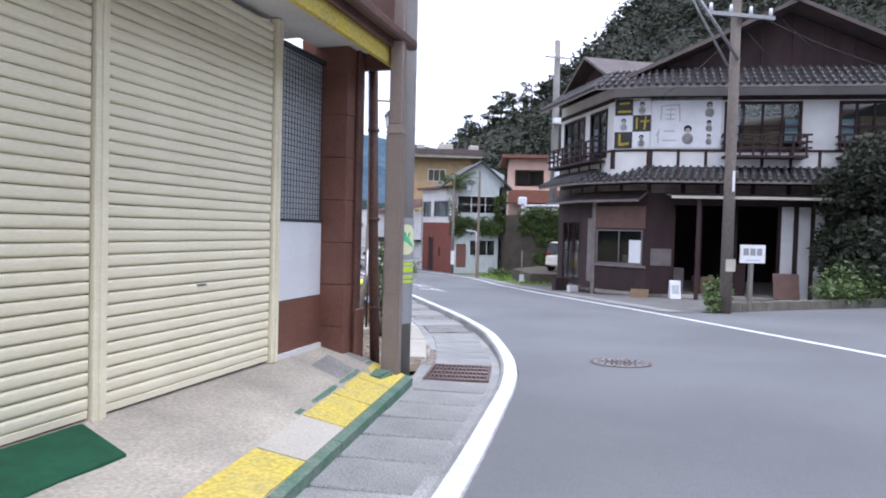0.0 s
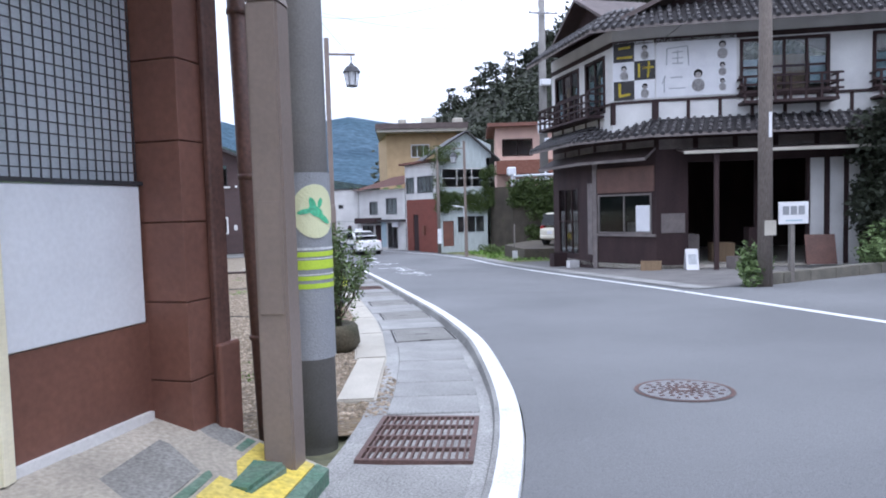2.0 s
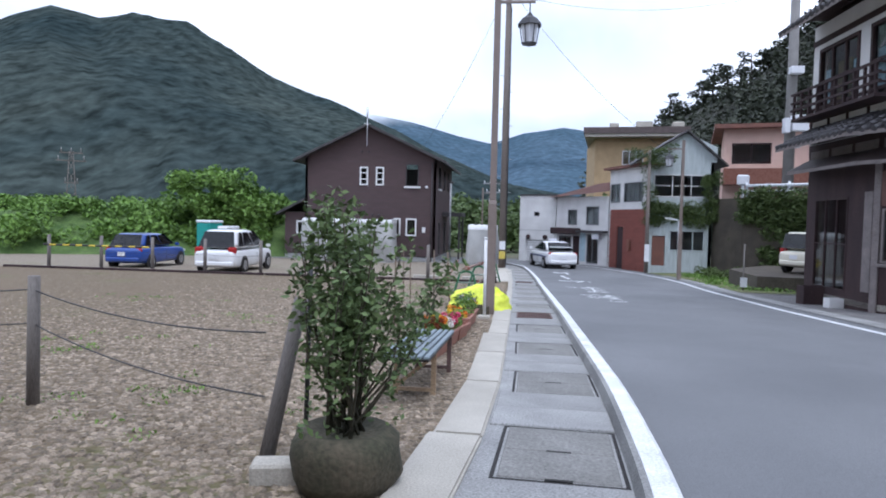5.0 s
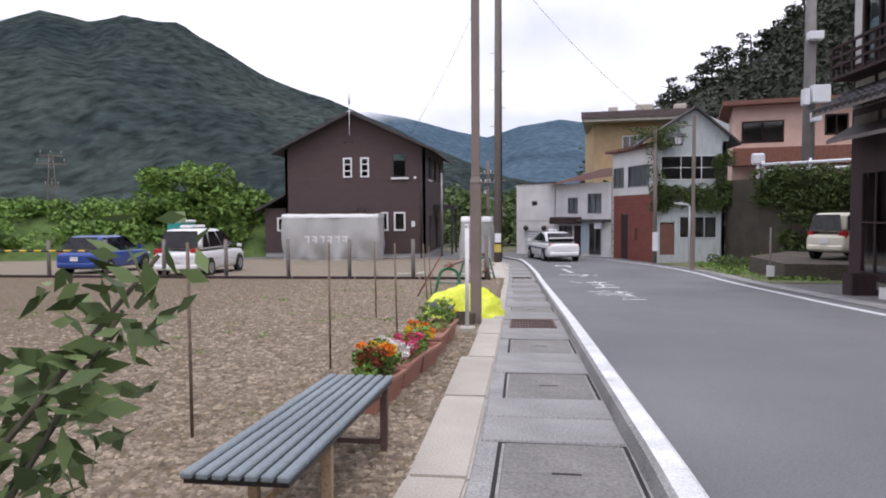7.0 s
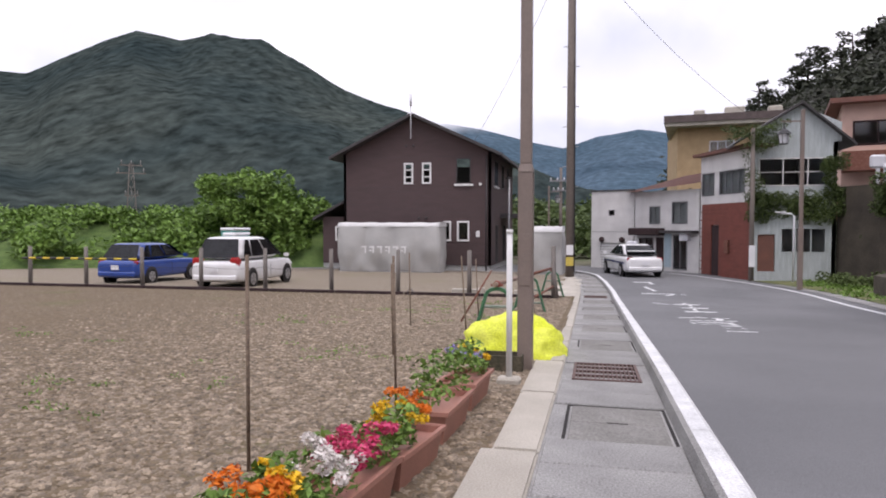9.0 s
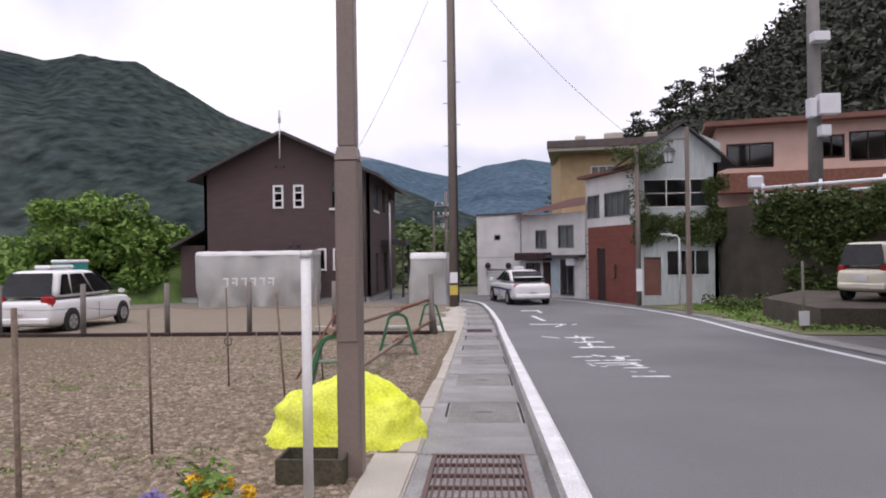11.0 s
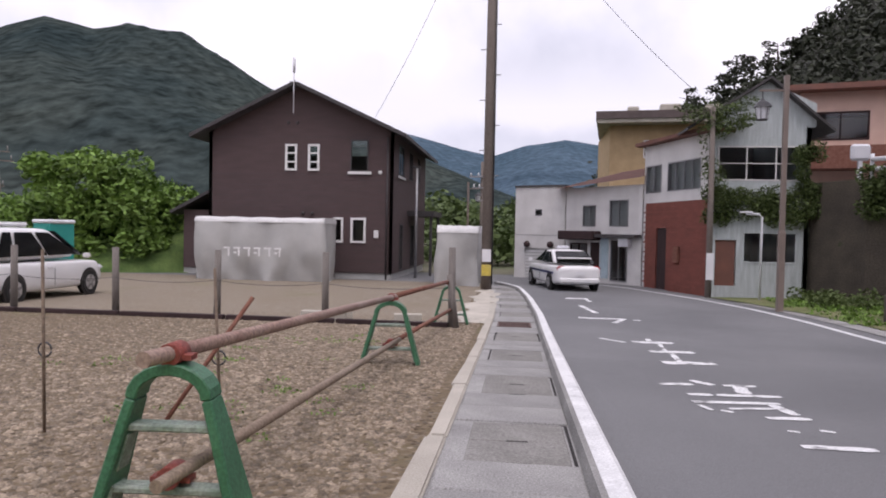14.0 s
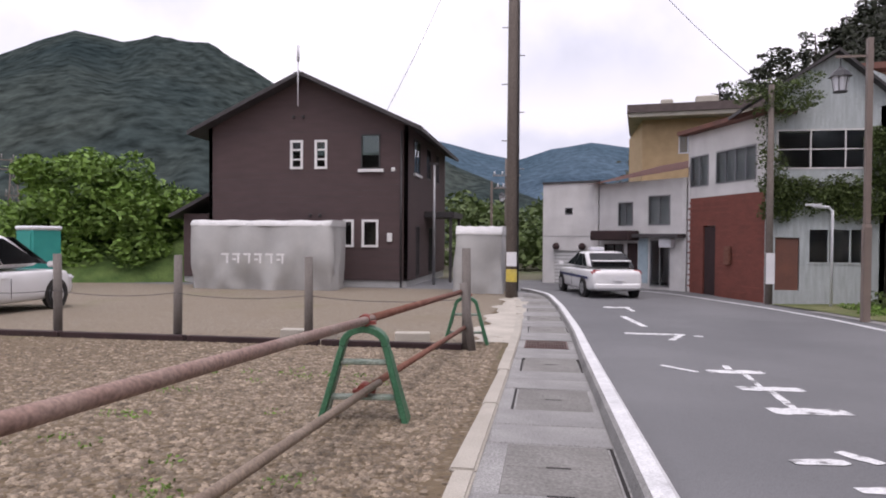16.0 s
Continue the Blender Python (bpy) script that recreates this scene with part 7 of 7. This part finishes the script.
# brick and white house
bh = thing("brick_house", "old two-storey house with red brick ground floor and peeling boards", "house")
A, B, C, D = (7.33, 48.1), (8.75, 44.0), (12.1, 44.0), (12.1, 49.5)
Lb, mb = wall(bh, A, B, GB, 1.7, M_brick, [(1.0, 1.75, GB + 0.2, 0.7)], name="brick_wall", label="red brick street wall")
wall(bh, A, B, 1.7, 4.0, M_plaster, [(0.15, 1.3, 2.1, 3.2), (1.75, 3.9, 2.1, 3.2)], name="upper_wall", label="white upper wall")
window(bh, mb, 0.15, 1.3, 2.1, 3.2, M_metal, M_glass, 2, 1, 0.05, blind=M_tarp)
window(bh, mb, 1.75, 3.9, 2.1, 3.2, M_metal, M_glass, 4, 1, 0.05, blind=M_tarp)
bpart("door", 1.02, 1.73, 0.05, 0.09, GB + 0.2, 0.68, M_old_wood, bh, "dark recessed door", mb)
bpart("utility_meter", 2.4, 2.7, -0.12, -0.002, -0.6, 0.0, M_rust, bh, "", mb, 0.02)
Lg, mg = wall(bh, B, C, GB, 4.2, M_peel, [(0.3, 3.2, 2.35, 3.55), (0.3, 1.0, -1.3, 0.3), (1.2, 3.0, -0.5, 0.6)], name="gable_wall", label="peeling pale boarded gable wall")
window(bh, mg, 0.3, 3.2, 2.35, 3.55, M_plaster, M_glass, 3, 2, 0.05)
window(bh, mg, 1.2, 3.0, -0.5, 0.6, M_peel, M_glass, 3, 1, 0.06)
bpart("door", 0.32, 0.98, 0.05, 0.09, -1.3, 0.28, M_rust_roof, bh, "rust red door", mg)
wall(bh, C, D, GB, 4.2, M_peel)
wall(bh, D, A, GB, 4.2, M_plaster)
bm = bmesh.new()
prism(bm, [(0, 4.2), (3.5, 4.2), (3.5, 5.0), (1.9, 5.75), (0.0, 4.6)], -0.14, 0.0)
bmesh.ops.transform(bm, matrix=Matrix(((1, 0, 0, 0), (0, 0, -1, 0), (0, 1, 0, 0), (0, 0, 0, 1))), verts=bm.verts[:])
part("gable_top", bm, M_peel, bh, "", mg)
gable(bh, mg, -0.5, 3.7, 0, 5.5, 4.25, 5.8, M_roof_dark, 0.3, 0.1, 1.9)
bm = bmesh.new()
prism(bm, [(6.93, 48.2), (8.45, 43.7), (9.6, 43.9), (8.8, 48.6)], 4.02, 4.16)
part("street_eave", bm, M_rust_roof, bh, "rust red eave")
# bricks on the street wall
bm = bmesh.new()
box(bm, 0.004, 0.206, -0.008, 0.004, 0.004, 0.062)
brick_me = mesh_of(bm, "brick", M_brick)
bwall = [o for o in bh.children if o.name.startswith("brick_wall")][0]
rng = random.Random(3)
cnt = 0
for r in range(16):
    for i in range(20):
        s, z = i * 0.21 + (0.105 if r % 2 else 0), -1.5 + r * 0.2
        if s + 0.21 < Lb and not (0.8 < s + 0.1 < 1.8 and z < 0.75) and cnt < 290:
            o = new("brick", brick_me)
            o.parent = bwall
            o.matrix_basis = pose(s, 0, z)
            cnt += 1
# ivy on the gable and a pole
rng = random.Random(41)
bl = []
for i in range(60):
    bl.append((rng.uniform(8.7, 12.0), 43.85, rng.uniform(0.9, 2.0), 0.35, 0.12, 0.25, 70))
for i in range(15):
    bl.append((8.7 + rng.uniform(-0.3, 0.5), 43.4 + rng.uniform(-0.2, 0.2), rng.uniform(1.6, 4.8), 0.26, 0.24, 0.4, 60))
for i in range(18):
    bl.append((8.9 + rng.uniform(-1.2, 1.3), 43.4, rng.uniform(4.0, 5.0), 0.4, 0.35, 0.16, 60))
for i in range(25):
    bl.append((11.9 + rng.uniform(-0.3, 0.4), 43.8, rng.uniform(0.5, 3.6), 0.3, 0.15, 0.3, 90))
tagged(new("house_ivy", leaf_mesh("house_ivy", [(*b[:6], int(b[6] * 1.7)) for b in bl], 0.052, M_ivy, 9)), "dark green ivy climbing the old house", "ivy", kind="stuff")
ip = power_pole(8.65, 43.25, gz(43.2), 6.4, 0.11, M_wood_pole, "ivy-grown wooden pole by the brick house")
bpart("white_plate", -0.12, 0.12, -0.14, -0.115, 0.6, 1.5, M_sign, ip)
sl = thing("small_lamp_post", "slim white pole with a small lamp arm", "street lamp", pose(10.1, 42.6, gz(42.6)))
bm = bmesh.new()
ring_tube(bm, [(0, 0, -0.1), (0, 0, 2.7), (-0.1, 0, 2.8), (-0.5, 0, 2.82)], 0.04, 8)
part("pole", bm, M_panel, sl)
bpart("head", -0.7, -0.3, -0.06, 0.06, 2.84, 2.9, M_panel, sl)

# row house
rh = thing("row_house", "white two-storey row house with a rust red roof", "house")
A, B = (4.4, 51.2), (7.28, 48.15)
Lr, mr_ = wall(rh, A, B, GB, 2.5, M_plaster, [(1.0, 1.75, 0.75, 1.7), (2.5, 3.5, 0.75, 1.9), (0.3, 1.3, -1.0, 0.0), (2.6, 3.5, -1.6, 0.2)], name="street_wall", label="white street wall")
window(rh, mr_, 1.0, 1.75, 0.75, 1.7, M_metal, M_glass, 2, 1, 0.05, blind=M_tarp)
window(rh, mr_, 2.5, 3.5, 0.75, 1.9, M_metal, M_glass, 2, 1, 0.05, blind=M_tarp)
window(rh, mr_, 0.3, 1.3, -1.0, 0.0, M_old_wood, M_glass, 2, 1, 0.05)
window(rh, mr_, 2.6, 3.5, -1.6, 0.2, M_metal, M_glass, 2, 1, 0.05)
bpart("door", 1.5, 2.0, -0.02, 0.0, -1.75, 0.05, M_old_wood, rh, "", mr_)
bpart("poster", 2.05, 2.5, -0.03, -0.002, -1.5, 0.25, M_pale_blue, rh, "pale blue poster board", mr_)
wall(rh, B, (10, 51.5), GB, 2.5, M_plaster)
wall(rh, (10, 51.5), (7.5, 54.5), GB, 2.5, M_plaster)
wall(rh, (7.5, 54.5), A, GB, 2.5, M_plaster)
bm = bmesh.new()
vs = [bm.verts.new(p) for p in ((-0.3, -0.5, 2.45), (Lr + 0.2, -0.5, 2.75), (Lr + 0.2, 4.4, 3.9), (-0.3, 4.4, 3.6))]
bm.faces.new(vs)
bmesh.ops.solidify(bm, geom=bm.faces[:], thickness=-0.12)
part("roof", bm, M_rust_roof, rh, "rust red sheet roof", mr_)
bpart("shop_awning", 0.1, 2.1, -0.7, -0.003, 0.15, 0.55, M_old_wood, rh, "dark awning", mr_, 0.05)
bpart("pent_roof", 2.1, Lr, -0.5, -0.003, 0.28, 0.42, M_roof_dark, rh, "", mr_)
bpart("air_conditioner", 3.2, 3.75, -0.3, -0.003, -0.1, 0.28, M_panel, rh, "", mr_, 0.03)

# plain white house
wh = thing("white_house", "plain white rendered house with a garage shutter", "house")
A, B = (2.05, 52.4), (4.35, 51.3)
Lw, mw_ = wall(wh, A, B, GB, 2.6, M_plaster, [(1.05, 1.4, 1.25, 1.55), (0.55, 2.2, GB, -0.3)], name="front_wall", label="white rendered front")
window(wh, mw_, 1.05, 1.4, 1.25, 1.55, M_metal, M_glass, 1, 1, 0.04)
bpart("garage_shutter", 0.55, 2.2, 0.06, 0.1, GB + 0.2, -0.3, M_tarp, wh, "grey garage shutter", mw_)
for i in range(9):
    bpart("slat", 0.55, 2.2, 0.05, 0.059, -1.7 + i * 0.15, -1.6 + i * 0.15, M_tarp_pale, wh, "", mw_)
bpart("joint_line", 0, Lw, -0.012, -0.001, 0.3, 0.34, M_tarp, wh, "", mw_)
for s in (0.6, 1.8):
    bm = bmesh.new()
    bmesh.ops.create_uvsphere(bm, u_segments=12, v_segments=8, radius=0.16)
    part("wall_lamp", bm, M_old_wood, wh, "", mw_ @ pose(s + 0.1, -0.14, -0.12))
wall(wh, B, (5.3, 55.5), GB, 2.6, M_plaster)
wall(wh, (5.3, 55.5), (3.0, 56.6), GB, 2.6, M_plaster)
wall(wh, (3.0, 56.6), A, GB, 2.6, M_plaster)
bm = bmesh.new()
prism(bm, [(2.0, 52.35), (4.4, 51.2), (5.4, 55.6), (2.95, 56.7)], 2.602, 2.68)
part("roof", bm, M_roof_dark, wh)

# ochre building behind
ob_ = thing("ochre_building", "ochre plastered building with a flat overhanging roof", "building")
A, B = (9.3, 75), (16.8, 74)
Lo, mo = wall(ob_, A, B, -2, 9.2, M_ochre, [(2.6, 4.6, 6.6, 8.0)], name="front_wall")
window(ob_, mo, 2.6, 4.6, 6.6, 8.0, M_panel, M_glass, 3, 1, 0.08, blind=M_curtain)
wall(ob_, B, (18, 84), -2, 9.2, M_ochre)
wall(ob_, (18, 84), (9.5, 85), -2, 9.2, M_ochre)
wall(ob_, (9.5, 85), A, -2, 9.2, M_ochre)
bpart("roof_slab", -1.0, Lo + 1, -1.5, 10, 9.2, 9.5, M_conc_warm, ob_, "", mo)
bpart("parapet", -1.1, Lo + 1.1, -1.6, 10.1, 9.502, 10.1, M_tin, ob_, "dark brown parapet", mo)
for s, w in ((1.3, 0.9), (3.8, 1.6), (7.2, 1.1)):
    bpart("roof_tank", s, s + w, 0.3, 1.3, 10.1, 10.6 + 0.2 * w, M_conc_warm, ob_, "rooftop water tank", mo, 0.1)

# salmon house on the upper road
pk = thing("salmon_house", "salmon plastered house above the retaining wall", "house")
A, B = (15.0, 52.5), (23.0, 50.5)
Lp, mp_ = wall(pk, A, B, 1.0, 7.1, M_pink, [(0.5, 2.8, 4.9, 6.2), (4.9, 6.1, 5.2, 6.4), (6.3, 8.0, 5.0, 6.5)], name="front_wall")
for o in ((0.5, 2.8, 4.9, 6.2), (4.9, 6.1, 5.2, 6.4), (6.3, 8.0, 5.0, 6.5)):
    window(pk, mp_, *o, M_old_wood, M_glass, 2, 1, 0.08)
wall(pk, B, (25, 58), 1.0, 7.1, M_pink)
wall(pk, (25, 58), (17, 60), 1.0, 7.1, M_pink)
wall(pk, (17, 60), A, 1.0, 7.1, M_pink)
bpart("roof", -0.6, Lp + 0.6, -0.8, 8.6, 7.1, 7.35, M_rust_roof, pk, "low rust roof", mp_)
bpart("balcony", 0, Lp, -1.4, -0.003, 3.5, 4.5, M_rust, pk, "rusty balcony front", mp_)
gh = thing("grey_house", "grey and white house up the slope", "house")
A, B = (25.5, 49), (31, 46)
Lq, mq = wall(gh, A, B, 1.0, 8.6, M_plaster, [(0.8, 2.0, 7.0, 8.0), (3.0, 5.2, 6.6, 8.0), (0.8, 3.5, 4.4, 5.6)], name="front_wall")
for o in ((0.8, 2.0, 7.0, 8.0), (3.0, 5.2, 6.6, 8.0), (0.8, 3.5, 4.4, 5.6)):
    window(gh, mq, *o, M_metal, M_glass, 2, 1, 0.07)
wall(gh, B, (34, 52), 1.0, 8.6, M_plaster)
wall(gh, (34, 52), (28, 55), 1.0, 8.6, M_plaster)
wall(gh, (28, 55), A, 1.0, 8.6, M_plaster)
gable(gh, mq, 0, Lq, 0, 6, 8.6, 10.0, M_roof_dark, 0.6)
bpart("pent_roof", -0.3, Lq + 0.3, -0.9, -0.003, 5.9, 6.1, M_roof_dark, gh, "", mq)

# retaining wall, upper road, guardrail
rw = thing("retaining_wall", "dark mossy retaining wall half covered in ivy", "wall")
R = [(12.2, 44.2), (13.0, 42.0), (17.5, 38.0), (30.0, 33.5)]
for a, b in zip(R, R[1:]):
    wall(rw, a, b, -2, 2.3, M_wall_dark, thick=0.4, name="wall_section")
bm = bmesh.new()
prism(bm, [(12.3, 44.4), (13.2, 42.2), (17.6, 38.3), (30, 33.9), (60, 40), (60, 70), (13, 60)], 2.15, 2.3)
structure("upper_road", bm, M_forecourt, "grey upper road above the retaining wall")
gr = thing("guardrail", "white steel guardrail along the upper road", "guardrail")
for a, b in zip(R[1:], R[2:]):
    Lx, mx = frame_of(a, b)
    n = int(Lx / 1.6)
    for i in range(n + 1):
        bm = bmesh.new()
        ring_tube(bm, [(i * Lx / n, 0.35, 2.25), (i * Lx / n, 0.35, 3.1)], 0.06, 8)
        part("post", bm, M_panel, gr, "", mx)
    for z in (2.62, 2.92):
        bm = bmesh.new()
        ring_tube(bm, [(0, 0.26, z), (Lx, 0.26, z)], 0.07, 8)
        part("rail", bm, M_panel, gr, "", mx)
wbx = thing("white_notice_post", "white notice box on a post by the upper road", "notice box", pose(13.4, 43.4, 2.3))
bpart("post", -0.06, 0.06, -0.05, 0.05, 0, 0.7, M_panel, wbx)
bpart("board", -0.3, 0.3, -0.12, 0.12, 0.7, 1.25, M_panel, wbx, "", None, 0.08)
rng = random.Random(51)
bl = []
for i in range(150):
    s = rng.random()
    a, b = ((R[1], R[2]) if s < 0.75 else (R[2], R[3]))
    f = rng.random() * (0.9 if s < 0.75 else 0.6)
    x, y = a[0] + (b[0] - a[0]) * f, a[1] + (b[1] - a[1]) * f
    thick = 1.0 if f < 0.55 else 0.5
    z = rng.uniform(-1.2, 2.5) if (0.2 < f < 0.6 and s < 0.75) else rng.uniform(1.2, 2.6)
    bl.append((x - 0.1, y - 0.15, z, 0.5, 0.25, 0.4, 130))
for i in range(40):
    bl.append((rng.uniform(11, 15), rng.uniform(39.5, 42.3), gz(41) + rng.uniform(0, 0.35), 0.4, 0.4, 0.3, 60))
tagged(new("wall_ivy", leaf_mesh("wall_ivy", [(*b[:6], int(b[6] * 1.6)) for b in bl], 0.075, M_ivy, 19)), "green ivy hanging down the retaining wall", "ivy", kind="stuff")
# raised pad for the small car
pad = thing("parking_pad", "raised concrete parking pad behind a low wall", "pad")
bm = bmesh.new()
prism(bm, [(10.6, 32.6), (17, 31.2), (18.5, 36.8), (13.5, 40.0), (10.8, 36.5)], -2.0, -0.9)
part("slab", bm, M_wall_dark, pad)
nb = thing("marker_post", "thin grey post with a white plate", "post", pose(10.0, 32.2, gz(32.2)))
bm = bmesh.new()
ring_tube(bm, [(0, 0, -0.1), (0, 0, 1.7)], 0.03, 8)
part("post", bm, M_grey_wood, nb)
bpart("plate", -0.12, 0.12, -0.05, -0.03, 0.15, 0.5, M_panel, nb)


# ---- distant poles and wires ----
def pylon(az, dist, top, label):
    a = radians(az)
    x, y = 2 + dist * math.sin(a), 10 + dist * math.cos(a)
    t = thing("power_mast", label, "power mast", pose(x, y, gz(40) + 1.0, 0, 0, -az), "distant power masts")
    bm = bmesh.new()
    for sx, sy in ((-1, -1), (1, -1), (1, 1), (-1, 1)):
        ring_tube(bm, [(sx * 0.7, sy * 0.7, 0), (sx * 0.2, sy * 0.2, top)], [0.06, 0.04], 5)
    for k in range(7):
        z, w = top * k / 7, 0.7 - 0.5 * k / 7
        ring_tube(bm, [(-w, -w, z), (w * 0.93, -w * 0.93, z + top / 7)], 0.025, 4)
        ring_tube(bm, [(w, -w, z), (-w * 0.93, -w * 0.93, z + top / 7)], 0.025, 4)
    part("lattice", bm, M_wood_pole, t)
    for k, w in ((0.86, 3.4), (0.97, 2.6), (0.55, 1.6)):
        bpart("cross_arm", -w / 2, w / 2, -0.1, 0.1, top * k, top * k + 0.12, M_wood_pole, t)
        for sx in (-1, 0, 1):
            bm = bmesh.new()
            ring_tube(bm, [(sx * w * 0.42, 0, top * k + 0.2), (sx * w * 0.42, 0, top * k + 0.7)], [0.07, 0.05], 6)
            part("insulator", bm, M_pole, t)


pylon(-36.4, 95, 9.0, "grey lattice power mast before the mountain")
bend = power_pole(-0.15, 62.0, gz(60), 6.6, 0.13, M_wood_pole, "slim utility pole beyond the bend", arms=((5.6, 1.6), (4.9, 1.2)))
street_lamp(-0.9, 60.5, gz(60), 0, height=5.2)
slim = thing("slim_pole", "slim grey steel pole beside the dark house", "pole", pose(-2.35, 49.5, gz(49)))
bm = bmesh.new()
ring_tube(bm, [(0, 0, -0.1), (0, 0, 4.9)], [0.07, 0.055], 10)
part("shaft", bm, M_metal, slim)
bpart("cap", -0.2, 0.2, -0.05, 0.05, 4.9, 5.0, M_roof_dark, slim)
for i in range(9):
    z = 3.2 + i * 0.9
    bm = bmesh.new()
    sx = 1 if i % 2 else -1
    ring_tube(bm, [(sx * 0.15, -0.05, z), (sx * 0.36, -0.05, z)], 0.018, 6)
    part("step_bolt", bm, M_metal, far)
bm = bmesh.new()
ring_tube(bm, [(0.2, -0.12, 0.2), (0.17, -0.12, 14.0)], 0.025, 6)
part("cable_riser", bm, M_wire, far)
for a, b, sag in (((9.9, 14.95, 7.3), (1.7, 43.8, 12.6), 1.0), ((9.9, 14.95, 6.6), (16.5, 19.6, 6.4), 0.5), ((9.9, 14.95, 6.9), (26, 20, 7.2), 0.8), ((9.9, 14.95, 7.9), (30, 8, 8.5), 0.8), ((10.6, 14.95, 7.2), (24, 27, 9.5), 0.6), ((9.9, 14.95, 6.2), (11.4, 22.0, 5.9), 0.15)):
    wire("cable", [a, b, sag], "thin black overhead cable from the corner pole")
# striped barrier bar on the far fence
M_stripe_y = mat("barrier yellow", (0.7, 0.52, 0.04), (0.6, 0.45, 0.05), 0.6, 4, 60, 0.1)
bb = thing("barrier_bar", "yellow and black striped barrier bar on the fence", "barrier")
for i in range(16):
    bm = bmesh.new()
    ring_tube(bm, [(-12.5 - i * 0.28, 32.2, gz(32.3) + 0.95), (-12.5 - (i + 1) * 0.28, 32.2, gz(32.3) + 0.95)], 0.035, 8)
    part("stripe", bm, M_black if i % 2 else M_stripe_y, bb)

for x, y, w, d, h, ma, lab in ((12.6, 22.6, 0.5, 0.3, 0.9, M_eave, "dim grey counter box inside the old shop"), (13.9, 22.4, 0.35, 0.3, 0.6, M_curtain, "brown carton on the floor of the old shop"), (14.6, 21.6, 0.3, 0.3, 1.1, M_old_wood, "dark wooden bin inside the old shop"), (11.6, 23.6, 0.3, 0.25, 1.3, M_eave, "pale carton stack behind the shop window")):
    crate(x, y, -0.85, w, d, h, ma, lab, -20)
